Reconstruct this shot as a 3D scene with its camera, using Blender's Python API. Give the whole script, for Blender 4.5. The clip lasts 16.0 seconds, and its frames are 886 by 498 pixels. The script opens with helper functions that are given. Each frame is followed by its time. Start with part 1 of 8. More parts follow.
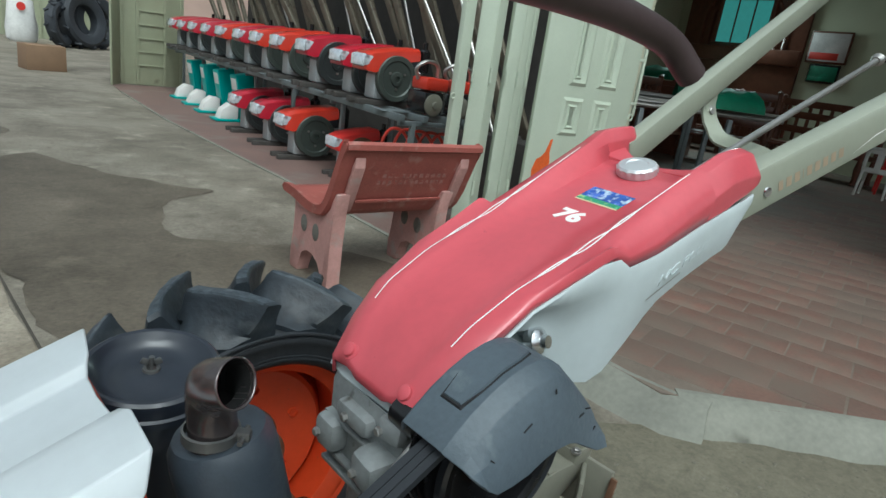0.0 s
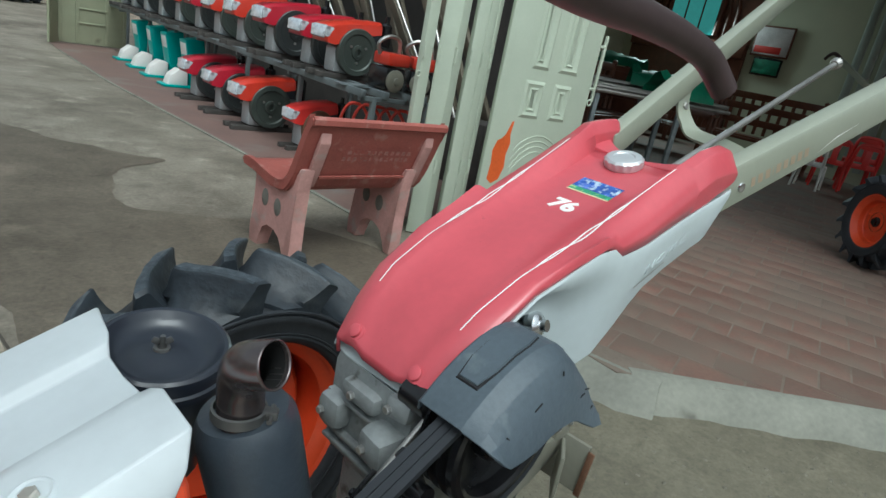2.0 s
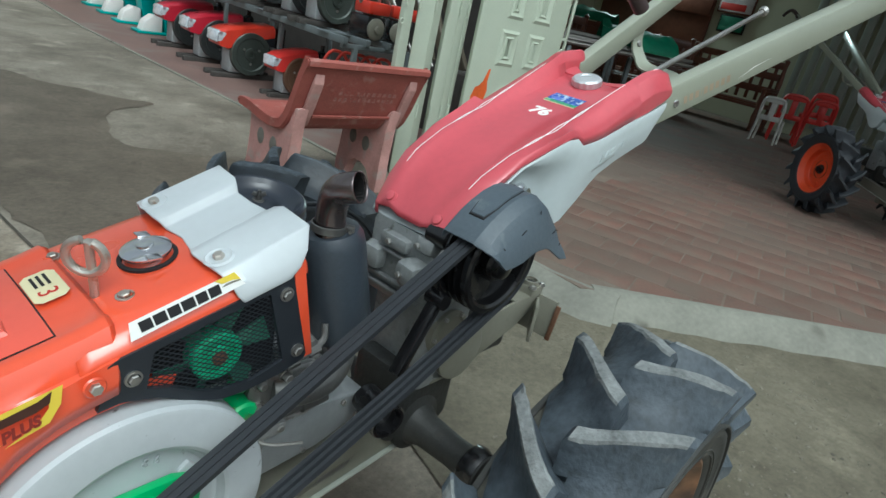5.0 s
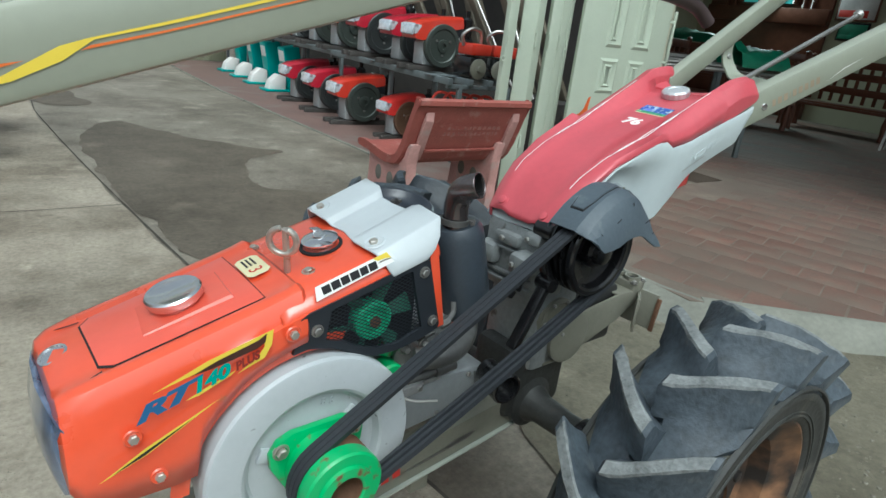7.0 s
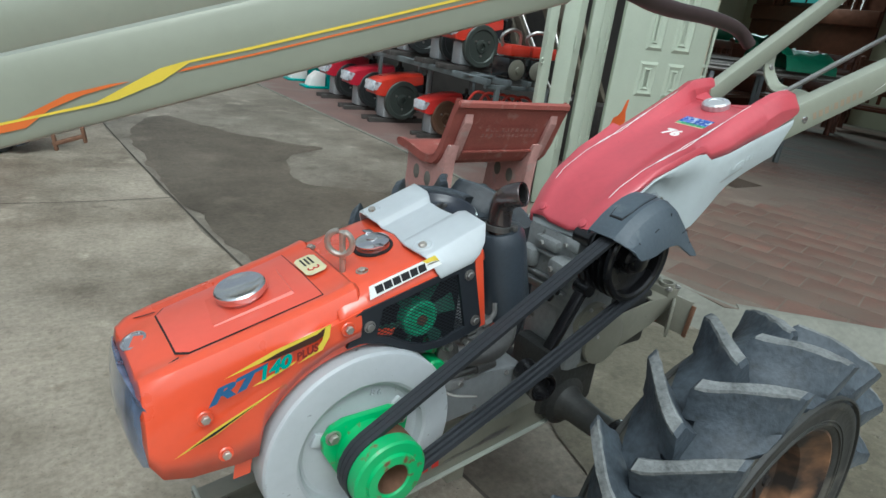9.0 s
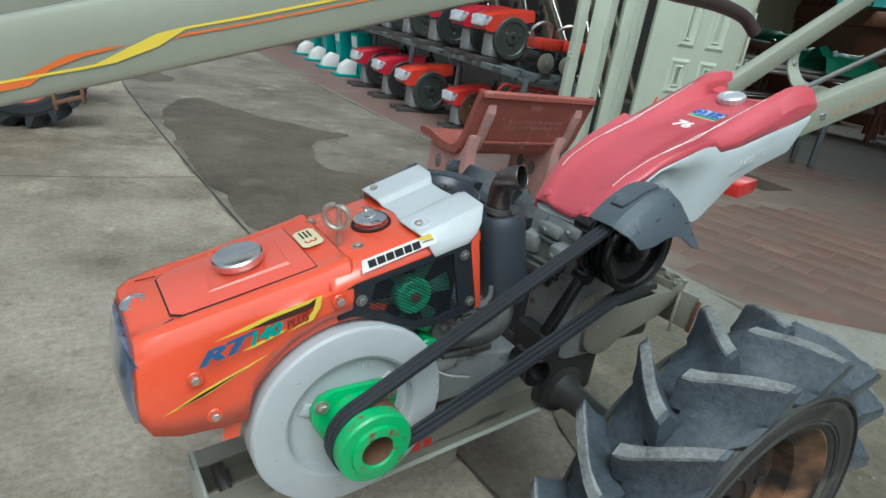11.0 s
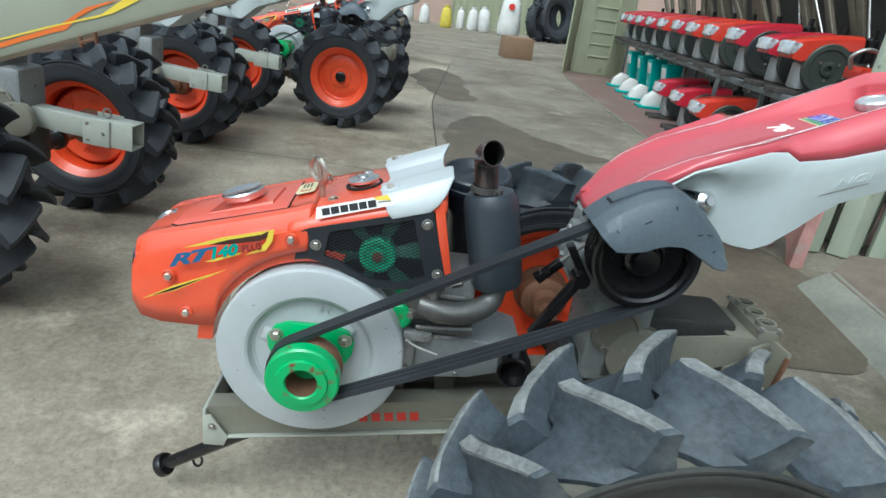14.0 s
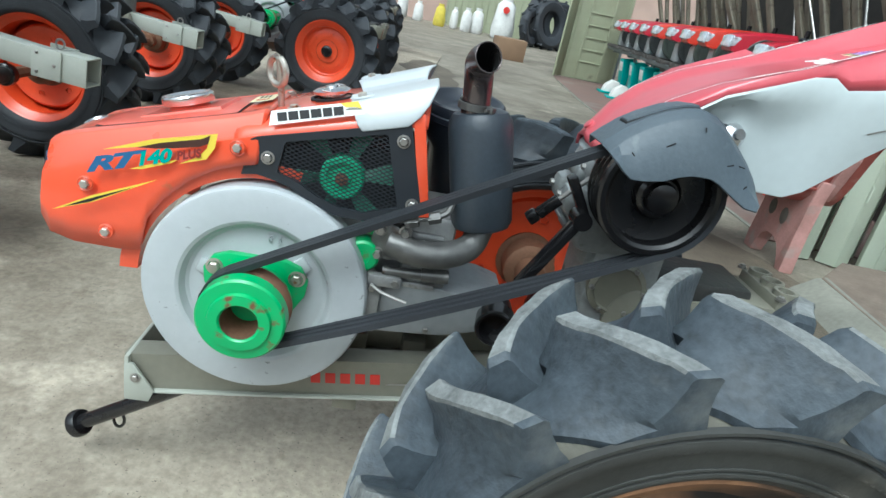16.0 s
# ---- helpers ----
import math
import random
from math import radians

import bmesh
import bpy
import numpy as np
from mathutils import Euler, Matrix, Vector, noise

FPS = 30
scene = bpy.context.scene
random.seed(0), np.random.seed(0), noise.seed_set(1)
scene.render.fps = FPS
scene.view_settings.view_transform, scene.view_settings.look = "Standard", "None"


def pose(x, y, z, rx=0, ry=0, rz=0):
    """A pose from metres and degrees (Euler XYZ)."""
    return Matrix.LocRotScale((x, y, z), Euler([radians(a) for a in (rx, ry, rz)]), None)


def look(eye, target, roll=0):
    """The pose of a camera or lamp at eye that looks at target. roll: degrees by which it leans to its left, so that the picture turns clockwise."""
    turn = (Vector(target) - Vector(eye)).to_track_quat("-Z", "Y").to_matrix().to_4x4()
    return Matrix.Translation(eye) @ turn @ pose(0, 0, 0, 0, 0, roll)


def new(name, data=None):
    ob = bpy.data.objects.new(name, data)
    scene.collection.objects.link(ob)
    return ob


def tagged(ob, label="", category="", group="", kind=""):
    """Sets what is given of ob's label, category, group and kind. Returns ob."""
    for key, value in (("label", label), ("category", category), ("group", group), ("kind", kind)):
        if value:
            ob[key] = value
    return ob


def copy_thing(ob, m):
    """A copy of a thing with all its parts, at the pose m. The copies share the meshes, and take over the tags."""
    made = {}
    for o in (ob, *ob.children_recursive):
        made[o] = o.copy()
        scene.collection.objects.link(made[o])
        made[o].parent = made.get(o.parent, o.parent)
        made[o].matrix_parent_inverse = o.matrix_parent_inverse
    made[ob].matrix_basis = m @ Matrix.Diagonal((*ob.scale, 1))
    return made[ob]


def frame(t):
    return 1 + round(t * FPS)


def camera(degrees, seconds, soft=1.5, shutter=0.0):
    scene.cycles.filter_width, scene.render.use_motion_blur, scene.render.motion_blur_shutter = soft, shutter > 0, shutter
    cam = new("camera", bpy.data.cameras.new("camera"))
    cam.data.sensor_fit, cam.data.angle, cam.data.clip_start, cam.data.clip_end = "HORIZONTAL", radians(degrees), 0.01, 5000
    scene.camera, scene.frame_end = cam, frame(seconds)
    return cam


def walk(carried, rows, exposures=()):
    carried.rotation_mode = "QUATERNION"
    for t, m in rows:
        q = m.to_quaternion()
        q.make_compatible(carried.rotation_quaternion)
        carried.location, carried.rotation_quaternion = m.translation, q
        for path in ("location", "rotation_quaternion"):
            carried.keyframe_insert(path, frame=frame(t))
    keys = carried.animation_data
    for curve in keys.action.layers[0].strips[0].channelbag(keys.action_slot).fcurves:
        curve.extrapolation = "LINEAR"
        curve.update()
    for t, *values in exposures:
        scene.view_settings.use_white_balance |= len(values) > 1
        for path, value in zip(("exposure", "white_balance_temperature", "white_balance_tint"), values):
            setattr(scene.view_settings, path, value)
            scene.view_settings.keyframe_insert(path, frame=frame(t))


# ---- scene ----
cam = camera(71.5, 16.0)
PATH = [
    (0, (0.143, -0.604, 1.324), (1.325, 0.898, 0.734), 8.3),
    (0.5, (0.026, -0.579, 1.322), (1.389, 0.751, 0.712), 8.1),
    (1, (-0.04, -0.562, 1.327), (1.348, 0.738, 0.71), 11.5),
    (1.5, (0.007, -0.572, 1.336), (1.362, 0.765, 0.72), 10.9),
    (2, (0.063, -0.572, 1.332), (1.37, 0.803, 0.698), 11.4),
    (2.5, (0.052, -0.566, 1.323), (1.369, 0.779, 0.648), 12.5),
    (3, (0.027, -0.555, 1.318), (1.377, 0.746, 0.621), 12.5),
    (3.5, (0.025, -0.551, 1.317), (1.402, 0.726, 0.627), 11.5),
    (4, (-0.037, -0.59, 1.306), (1.384, 0.617, 0.58), 12.8),
    (4.2, (-0.083, -0.625, 1.299), (1.348, 0.544, 0.533), 15.9),
    (6.3, (-0.353, -0.995, 1.294), (0.872, 0.438, 0.626), 6.1),
    (6.5, (-0.366, -0.985, 1.297), (0.852, 0.458, 0.638), 7.4),
    (7, (-0.382, -0.974, 1.288), (0.729, 0.541, 0.603), 6.9),
    (7.5, (-0.393, -0.958, 1.293), (0.703, 0.553, 0.574), 6.3),
    (8, (-0.414, -0.97, 1.316), (0.703, 0.534, 0.617), 8.6),
    (8.5, (-0.435, -0.985, 1.316), (0.593, 0.582, 0.616), 7.1),
    (9, (-0.441, -1.008, 1.321), (0.585, 0.557, 0.615), 7.4),
    (9.2, (-0.444, -1.008, 1.313), (0.584, 0.554, 0.603), 6.9),
    (11.3, (-0.369, -1.074, 1.304), (0.545, 0.538, 0.55), 9.9),
    (11.5, (-0.341, -1.083, 1.287), (0.515, 0.544, 0.498), 9.2),
    (12, (-0.22, -1.038, 1.267), (0.646, 0.569, 0.451), 9.4),
    (12.5, (-0.036, -0.959, 1.253), (0.799, 0.667, 0.442), 13.5),
    (13, (0.155, -1.01, 1.231), (0.554, 0.762, 0.395), 13.7),
    (13.5, (0.262, -1.167, 1.268), (0.346, 0.668, 0.477), 11.7),
    (14, (0.254, -1.249, 1.285), (0.239, 0.597, 0.514), 7.8),
    (14.5, (0.32, -1.264, 1.229), (0.299, 0.584, 0.466), 9.8),
    (15, (0.337, -1.21, 1.127), (0.31, 0.628, 0.339), 11.3),
    (15.5, (0.322, -1.15, 1.071), (0.306, 0.701, 0.313), 12.3),
    (16, (0.281, -1.115, 1.091), (0.331, 0.739, 0.342), 12.2),
]
EXPOSURES = [(0, 0.03, 5850, -2), (4.0, 0.05, 5800, -2), (6.5, 0.12, 5800, -2), (7.0, 0.15, 5800, -2), (8.5, 0.04, 5800, -1), (9.0, 0.03, 5800, 0), (11.5, 0.07, 5750, -1), (12.0, 0.10, 5750, -1), (13.0, 0.37, 5750, -2), (14.0, 0.28, 5700, -2), (14.5, 0.22, 5700, -2), (16, 0.52, 5680, -2)]
walk(cam, [(t, look(eye, target, roll)) for t, eye, target, roll in PATH], EXPOSURES)

# ---- world and light: an open yard under a bright overcast sky ----
world = bpy.data.worlds.new("sky")
scene.world = world
world.use_nodes = True
wn = world.node_tree
wn.nodes.clear()
sky = wn.nodes.new("ShaderNodeTexSky")
sky.sky_type, sky.sun_disc = "NISHITA", False
sky.sun_elevation, sky.sun_rotation = radians(58), radians(200)
sky.air_density, sky.dust_density, sky.ozone_density = 1.0, 6.0, 1.0
grey = wn.nodes.new("ShaderNodeHueSaturation")
grey.inputs["Saturation"].default_value = 0.22
back = wn.nodes.new("ShaderNodeBackground")
back.inputs["Strength"].default_value = 0.15
wout = wn.nodes.new("ShaderNodeOutputWorld")
wn.links.new(sky.outputs[0], grey.inputs["Color"])
wn.links.new(grey.outputs[0], back.inputs["Color"])
wn.links.new(back.outputs[0], wout.inputs["Surface"])

sun_data = bpy.data.lights.new("sun", "SUN")
sun_data.energy, sun_data.angle, sun_data.color = 1.0, radians(35), (1.0, 0.99, 0.97)
sun = new("sun", sun_data)
sun.matrix_world = look((-2.0, -4.0, 8.0), (0.3, 0.5, 0))


# ---- materials ----
def mat(name, color, rough=0.5, metal=0.0, var=0.12, scale=6.0, bump=0.15, fine=60.0, second=None, spots=0.0, spot_scale=25.0,
        coat=0.0, emit=None):
    """A procedural surface: colour varied by coarse and fine noise, spots of a second colour, bump and roughness noise."""
    m = bpy.data.materials.new(name)
    m.use_nodes = True
    nt = m.node_tree
    n, L = nt.nodes, nt.links
    bs = n["Principled BSDF"]
    tc = n.new("ShaderNodeTexCoord")
    n1 = n.new("ShaderNodeTexNoise")
    n1.inputs["Scale"].default_value, n1.inputs["Detail"].default_value = scale, 6.0
    n2 = n.new("ShaderNodeTexNoise")
    n2.inputs["Scale"].default_value, n2.inputs["Detail"].default_value = fine, 4.0
    L.new(tc.outputs["Object"], n1.inputs["Vector"])
    L.new(tc.outputs["Object"], n2.inputs["Vector"])
    ramp = n.new("ShaderNodeMapRange")
    ramp.inputs["From Min"].default_value, ramp.inputs["From Max"].default_value = 0.3, 0.7
    ramp.inputs["To Min"].default_value, ramp.inputs["To Max"].default_value = 1 - var, 1 + var
    add = n.new("ShaderNodeMath")
    add.operation = "MULTIPLY_ADD"
    add.inputs[1].default_value = 0.35
    L.new(n2.outputs["Fac"], add.inputs[0])
    sub = n.new("ShaderNodeMath")
    sub.operation = "MULTIPLY"
    sub.inputs[1].default_value = 0.65
    L.new(n1.outputs["Fac"], sub.inputs[0])
    L.new(sub.outputs[0], add.inputs[2])
    L.new(add.outputs[0], ramp.inputs["Value"])
    hsv = n.new("ShaderNodeHueSaturation")
    hsv.inputs["Color"].default_value = (*color, 1)
    L.new(ramp.outputs[0], hsv.inputs["Value"])
    col = hsv.outputs[0]
    if second:
        n3 = n.new("ShaderNodeTexNoise")
        n3.inputs["Scale"].default_value, n3.inputs["Detail"].default_value = spot_scale, 5.0
        L.new(tc.outputs["Object"], n3.inputs["Vector"])
        r3 = n.new("ShaderNodeMapRange")
        r3.inputs["From Min"].default_value, r3.inputs["From Max"].default_value = 0.72 - spots * 0.4, 0.8 - spots * 0.3
        L.new(n3.outputs["Fac"], r3.inputs["Value"])
        mix = n.new("ShaderNodeMix")
        mix.data_type = "RGBA"
        mix.inputs["B"].default_value = (*second, 1)
        L.new(r3.outputs[0], mix.inputs["Factor"])
        L.new(col, mix.inputs["A"])
        col = mix.outputs["Result"]
    L.new(col, bs.inputs["Base Color"])
    rr = n.new("ShaderNodeMapRange")
    rr.inputs["To Min"].default_value, rr.inputs["To Max"].default_value = max(0.03, rough - 0.1), min(1, rough + 0.12)
    L.new(n1.outputs["Fac"], rr.inputs["Value"])
    L.new(rr.outputs[0], bs.inputs["Roughness"])
    bs.inputs["Metallic"].default_value = metal
    bs.inputs["Coat Weight"].default_value = coat
    bs.inputs["Coat Roughness"].default_value = 0.12
    if bump:
        b = n.new("ShaderNodeBump")
        b.inputs["Strength"].default_value, b.inputs["Distance"].default_value = bump, 0.004
        L.new(n2.outputs["Fac"], b.inputs["Height"])
        L.new(b.outputs[0], bs.inputs["Normal"])
    if emit:
        bs.inputs["Emission Color"].default_value, bs.inputs["Emission Strength"].default_value = (*emit[0], 1), emit[1]
    return m


M_ORANGE = mat("orange_paint", (0.74, 0.086, 0.032), 0.3, var=0.06, bump=0.02, coat=0.9, second=(0.55, 0.12, 0.05), spots=0.05)
M_LID = mat("lid_paint", (0.74, 0.10, 0.060), 0.36, var=0.06, bump=0.02, coat=0.8)
M_TANKRED = mat("tank_red_plastic", (0.55, 0.078, 0.100), 0.40, var=0.10, bump=0.03, coat=0.6, second=(0.22, 0.03, 0.04), spots=0.02, spot_scale=30)
M_TANKWHITE = mat("tank_grey_white", (0.50, 0.555, 0.56), 0.4, var=0.06, bump=0.03, second=(0.3, 0.3, 0.28), spots=0.03)
M_GUARD = mat("silver_guard_paint", (0.56, 0.60, 0.62), 0.36, var=0.05, bump=0.02, coat=0.2)
M_FLY = mat("flywheel_grey", (0.43, 0.46, 0.475), 0.42, var=0.07, bump=0.08, second=(0.09, 0.085, 0.08), spots=0.085, spot_scale=60)
M_AXLE = mat("oily_axle_casting", (0.042, 0.043, 0.041), 0.5, 0.35, var=0.3, bump=0.4, fine=90, second=(0.05, 0.045, 0.04), spots=0.25)
M_GREEN = mat("green_paint", (0.025, 0.40, 0.125), 0.35, var=0.1, bump=0.05, coat=0.3, second=(0.16, 0.065, 0.03), spots=0.30, spot_scale=48)
M_GREENDIM = mat("green_fan_plastic", (0.03, 0.48, 0.25), 0.5, var=0.1)
M_RUST = mat("rusty_steel", (0.19, 0.10, 0.06), 0.65, 0.4, var=0.3, bump=0.4, fine=120)
M_ELBOW = mat("dull_exhaust_steel", (0.15, 0.15, 0.145), 0.42, 0.6, var=0.3, bump=0.3, second=(0.10, 0.06, 0.04), spots=0.2)
M_BRUSH = mat("brown_brush_print", (0.05, 0.018, 0.012), 0.45, var=0.3, bump=0)
M_RUBBER = mat("tyre_rubber", (0.042, 0.053, 0.064), 0.58, var=0.85, scale=9, bump=0.55, fine=85, second=(0.150, 0.163, 0.165), spots=0.47, spot_scale=7)
M_DUST = mat("dried_dust", (0.135, 0.130, 0.106), 0.9, var=0.3, scale=12, bump=0.5, fine=90, second=(0.09, 0.09, 0.08), spots=0.3)
M_TYRESIDE = mat("dusty_sidewall", (0.040, 0.041, 0.038), 0.62, var=0.3, scale=6, bump=0.3, second=(0.16, 0.145, 0.12), spots=0.40, spot_scale=5)
M_LUGTOP = mat("worn_rubber_edge", (0.168, 0.178, 0.176), 0.88, var=0.55, scale=20, bump=0.9, fine=110)
M_BELT = mat("belt_rubber", (0.022, 0.025, 0.030), 0.6, var=0.2, bump=0.25, fine=90)
M_BLACK = mat("black_paint", (0.008, 0.008, 0.009), 0.25, var=0.15, bump=0.04, coat=0.3)
M_MUFFLER = mat("muffler_heat_paint", (0.042, 0.053, 0.067), 0.38, var=0.22, bump=0.12, fine=140)
M_AIR = mat("air_cleaner_paint", (0.018, 0.023, 0.034), 0.36, var=0.1, bump=0.02, coat=0.35)
M_CAP = mat("satin_cap_plating", (0.62, 0.64, 0.65), 0.46, 0.55, var=0.05, bump=0.02)
M_RUBBERD = mat("dark_tyre_rubber", (0.020, 0.026, 0.033), 0.5, var=0.6, scale=11, bump=0.6, fine=46, second=(0.06, 0.067, 0.07), spots=0.25, spot_scale=9)
M_PIPE = mat("burnt_chrome", (0.17, 0.145, 0.145), 0.24, 0.8, var=0.25, scale=14, bump=0.03)
M_MUD = mat("grey_plastic_cover", (0.080, 0.102, 0.122), 0.5, var=0.2, bump=0.2, fine=120, second=(0.13, 0.155, 0.17), spots=0.25)
M_CAST = mat("cast_aluminium", (0.36, 0.365, 0.36), 0.48, 0.55, var=0.2, bump=0.35, fine=100, second=(0.12, 0.11, 0.09), spots=0.12)
M_CASE = mat("grey_gear_casting", (0.27, 0.285, 0.285), 0.5, 0.35, var=0.25, bump=0.35, fine=90, second=(0.08, 0.075, 0.065), spots=0.2)
M_SUMP = mat("dull_grey_enamel", (0.235, 0.25, 0.26), 0.42, var=0.18, bump=0.12, second=(0.10, 0.10, 0.095), spots=0.22, spot_scale=12)
M_OLIVE = mat("olive_grey_paint", (0.21, 0.205, 0.165), 0.42, 0.15, var=0.12, bump=0.08, second=(0.11, 0.10, 0.08), spots=0.08)
M_HANDLE = mat("handle_grey_paint", (0.315, 0.335, 0.265), 0.32, 0.1, var=0.05, bump=0.02, coat=0.35)
NEW_RUBBER = (mat("new_tyre_rubber", (0.022, 0.026, 0.032), 0.6, var=0.3, scale=9, bump=0.25), mat("new_tyre_edge", (0.045, 0.050, 0.056), 0.75, var=0.3, bump=0.3),
              mat("new_tyre_sidewall", (0.024, 0.027, 0.032), 0.65, var=0.3, bump=0.2))
M_PLUS = mat("dark_red_print", (0.22, 0.02, 0.015), 0.5, var=0.05, bump=0)
M_PICTURE = mat("picture_print", (0.03, 0.10, 0.42), 0.25, var=0.5, scale=45, bump=0, fine=160, second=(0.55, 0.70, 0.80), spots=0.5, spot_scale=70, coat=0.4)
M_PICGREEN = mat("picture_meadow", (0.05, 0.34, 0.16), 0.25, var=0.5, scale=50, bump=0, fine=150, second=(0.45, 0.60, 0.25), spots=0.35, spot_scale=80, coat=0.4)
M_BLADE = mat("dark_green_blade", (0.03, 0.15, 0.10), 0.5, var=0.15)
M_TOW = mat("tow_arm_paint", (0.40, 0.42, 0.37), 0.45, 0.1, var=0.08, bump=0.05)
M_DARK = mat("dark_cavity", (0.012, 0.012, 0.014), 0.8, var=0.3, bump=0.1)
M_BORE = mat("bore_black", (0.004, 0.004, 0.004), 0.95, var=0.1, bump=0)
M_PANEL = mat("black_side_panel", (0.018, 0.022, 0.028), 0.45, var=0.1, bump=0.05)
M_CHROME = mat("chrome", (0.75, 0.76, 0.78), 0.2, 1.0, var=0.04, bump=0.01)
M_STEEL = mat("dull_steel", (0.42, 0.41, 0.39), 0.38, 0.9, var=0.15, bump=0.1)
M_BOLT = mat("zinc_bolt", (0.50, 0.47, 0.42), 0.4, 0.8, var=0.25, bump=0.1, second=(0.3, 0.14, 0.06), spots=0.3, spot_scale=80)
M_RIM = mat("rim_orange", (0.72, 0.075, 0.02), 0.36, var=0.1, bump=0.04, coat=0.25, second=(0.30, 0.12, 0.06), spots=0.08)
M_RIMWORN = mat("rim_dusty_orange", (0.26, 0.135, 0.07), 0.55, var=0.4, scale=7, bump=0.2, second=(0.022, 0.019, 0.018), spots=0.74, spot_scale=5)
M_GRIP = mat("brown_grip", (0.045, 0.028, 0.028), 0.5, var=0.15, bump=0.08)
M_WHITE = mat("white_print", (0.85, 0.85, 0.82), 0.5, var=0.04, bump=0)
M_INK = mat("black_print", (0.012, 0.012, 0.014), 0.5, var=0.05, bump=0)
M_YELLOW = mat("yellow_print", (0.76, 0.58, 0.06), 0.45, var=0.04, bump=0)
M_BLUE = mat("blue_print", (0.022, 0.115, 0.26), 0.45, var=0.05, bump=0)
M_TEAL = mat("teal_print", (0.0, 0.33, 0.27), 0.45, var=0.05, bump=0)
M_CREAM = mat("cream_sticker", (0.75, 0.68, 0.42), 0.5, var=0.05, bump=0)
M_REDINK = mat("red_print", (0.55, 0.03, 0.02), 0.5, var=0.05, bump=0)
M_GOLDINK = mat("faded_gold_print", (0.33, 0.255, 0.175), 0.5, var=0.1, bump=0)
M_STRIPE_O = mat("orange_stripe", (0.70, 0.16, 0.03), 0.4, var=0.04, bump=0)
# strong colour mottling paints the glints of the lamp's reflective inside
M_LENS = mat("headlight_lens", (0.20, 0.27, 0.42), 0.10, 0.55, var=0.75, scale=26, bump=0.35, fine=30, coat=1.0)


# ---- mesh helpers ----
def smooth(ob, angle=35):
    for p in ob.data.polygons:
        p.use_smooth = True
    ob.data.set_sharp_from_angle(angle=radians(angle))
    return ob


def link(name, bm, material, angle=35):
    bmesh.ops.recalc_face_normals(bm, faces=bm.faces)
    me = bpy.data.meshes.new(name)
    bm.to_mesh(me)
    bm.free()
    for one in (material if isinstance(material, (list, tuple)) else [material]):
        me.materials.append(one)
    return smooth(new(name, me), angle)


def part(name, bm, material, parent, label="", angle=35):
    ob = link(name, bm, material, angle)
    ob.parent = parent
    return tagged(ob, label) if label else ob


def share(name, ob, parent, m):
    """A like part on the same mesh at another pose."""
    o = new(name, ob.data)
    o.parent, o.matrix_basis = parent, m
    return o


def thing(name, m, label, category, group="", kind=""):
    ob = tagged(new(name), label, category, group, kind)
    ob.matrix_basis = m
    return ob


def V(*a):
    return Vector(a)


def loft(bm, rings, close=True, caps=True):
    """Skin between rings of equally many points."""
    vs = [[bm.verts.new(p) for p in ring] for ring in rings]
    n = len(vs[0])
    for a, b in zip(vs, vs[1:]):
        for i in range(n if close else n - 1):
            j = (i + 1) % n
            try:
                bm.faces.new((a[i], a[j], b[j], b[i]))
            except ValueError:
                pass
    if caps and close:
        bm.faces.new(vs[0])
        bm.faces.new(list(reversed(vs[-1])))
    return vs


def axes_of(d):
    d = Vector(d).normalized()
    u = d.cross(V(0, 0, 1)) if abs(d.z) < 0.95 else d.cross(V(0, 1, 0))
    u.normalize()
    return d, u, d.cross(u)


def lathe(bm, origin, axis, profile, n=32, arc=360.0):
    """Turn a profile of (radius, height along axis) about the axis."""
    d, u, w = axes_of(axis)
    o = Vector(origin)
    k = n if arc >= 360 else n + 1
    cols = []
    for r, h in profile:
        if r < 1e-5:
            cols.append([bm.verts.new(o + d * h)])
        else:
            cols.append([bm.verts.new(o + d * h + (u * math.cos(a) + w * math.sin(a)) * r)
                         for a in (radians(arc) * i / n for i in range(k))])
    for a, b in zip(cols, cols[1:]):
        m = max(len(a), len(b))
        for i in range(m if arc >= 360 else m - 1):
            j = (i + 1) % m
            q = [a[i % len(a)], a[j % len(a)], b[j % len(b)], b[i % len(b)]]
            q = [v for t, v in enumerate(q) if v not in q[:t]]
            if len(q) >= 3:
                bm.faces.new(q)
    return bm


def rod(bm, p0, p1, r, r1=None, n=16):
    p0, p1 = Vector(p0), Vector(p1)
    h = (p1 - p0).length
    return lathe(bm, p0, p1 - p0, [(0, 0), (r, 0), (r if r1 is None else r1, h), (0, h)], n)


def spline(pts, k=6):
    """Catmull-Rom through the points."""
    P = [Vector(p) for p in pts]
    P = [2 * P[0] - P[1]] + P + [2 * P[-1] - P[-2]]
    out = []
    for i in range(1, len(P) - 2):
        for s in range(k):
            t = s / k
            a, b, c, d = P[i - 1], P[i], P[i + 1], P[i + 2]
            out.append(0.5 * (2 * b + (c - a) * t + (2 * a - 5 * b + 4 * c - d) * t * t + (3 * b - a - 3 * c + d) * t ** 3))
    return out + [P[-2]]


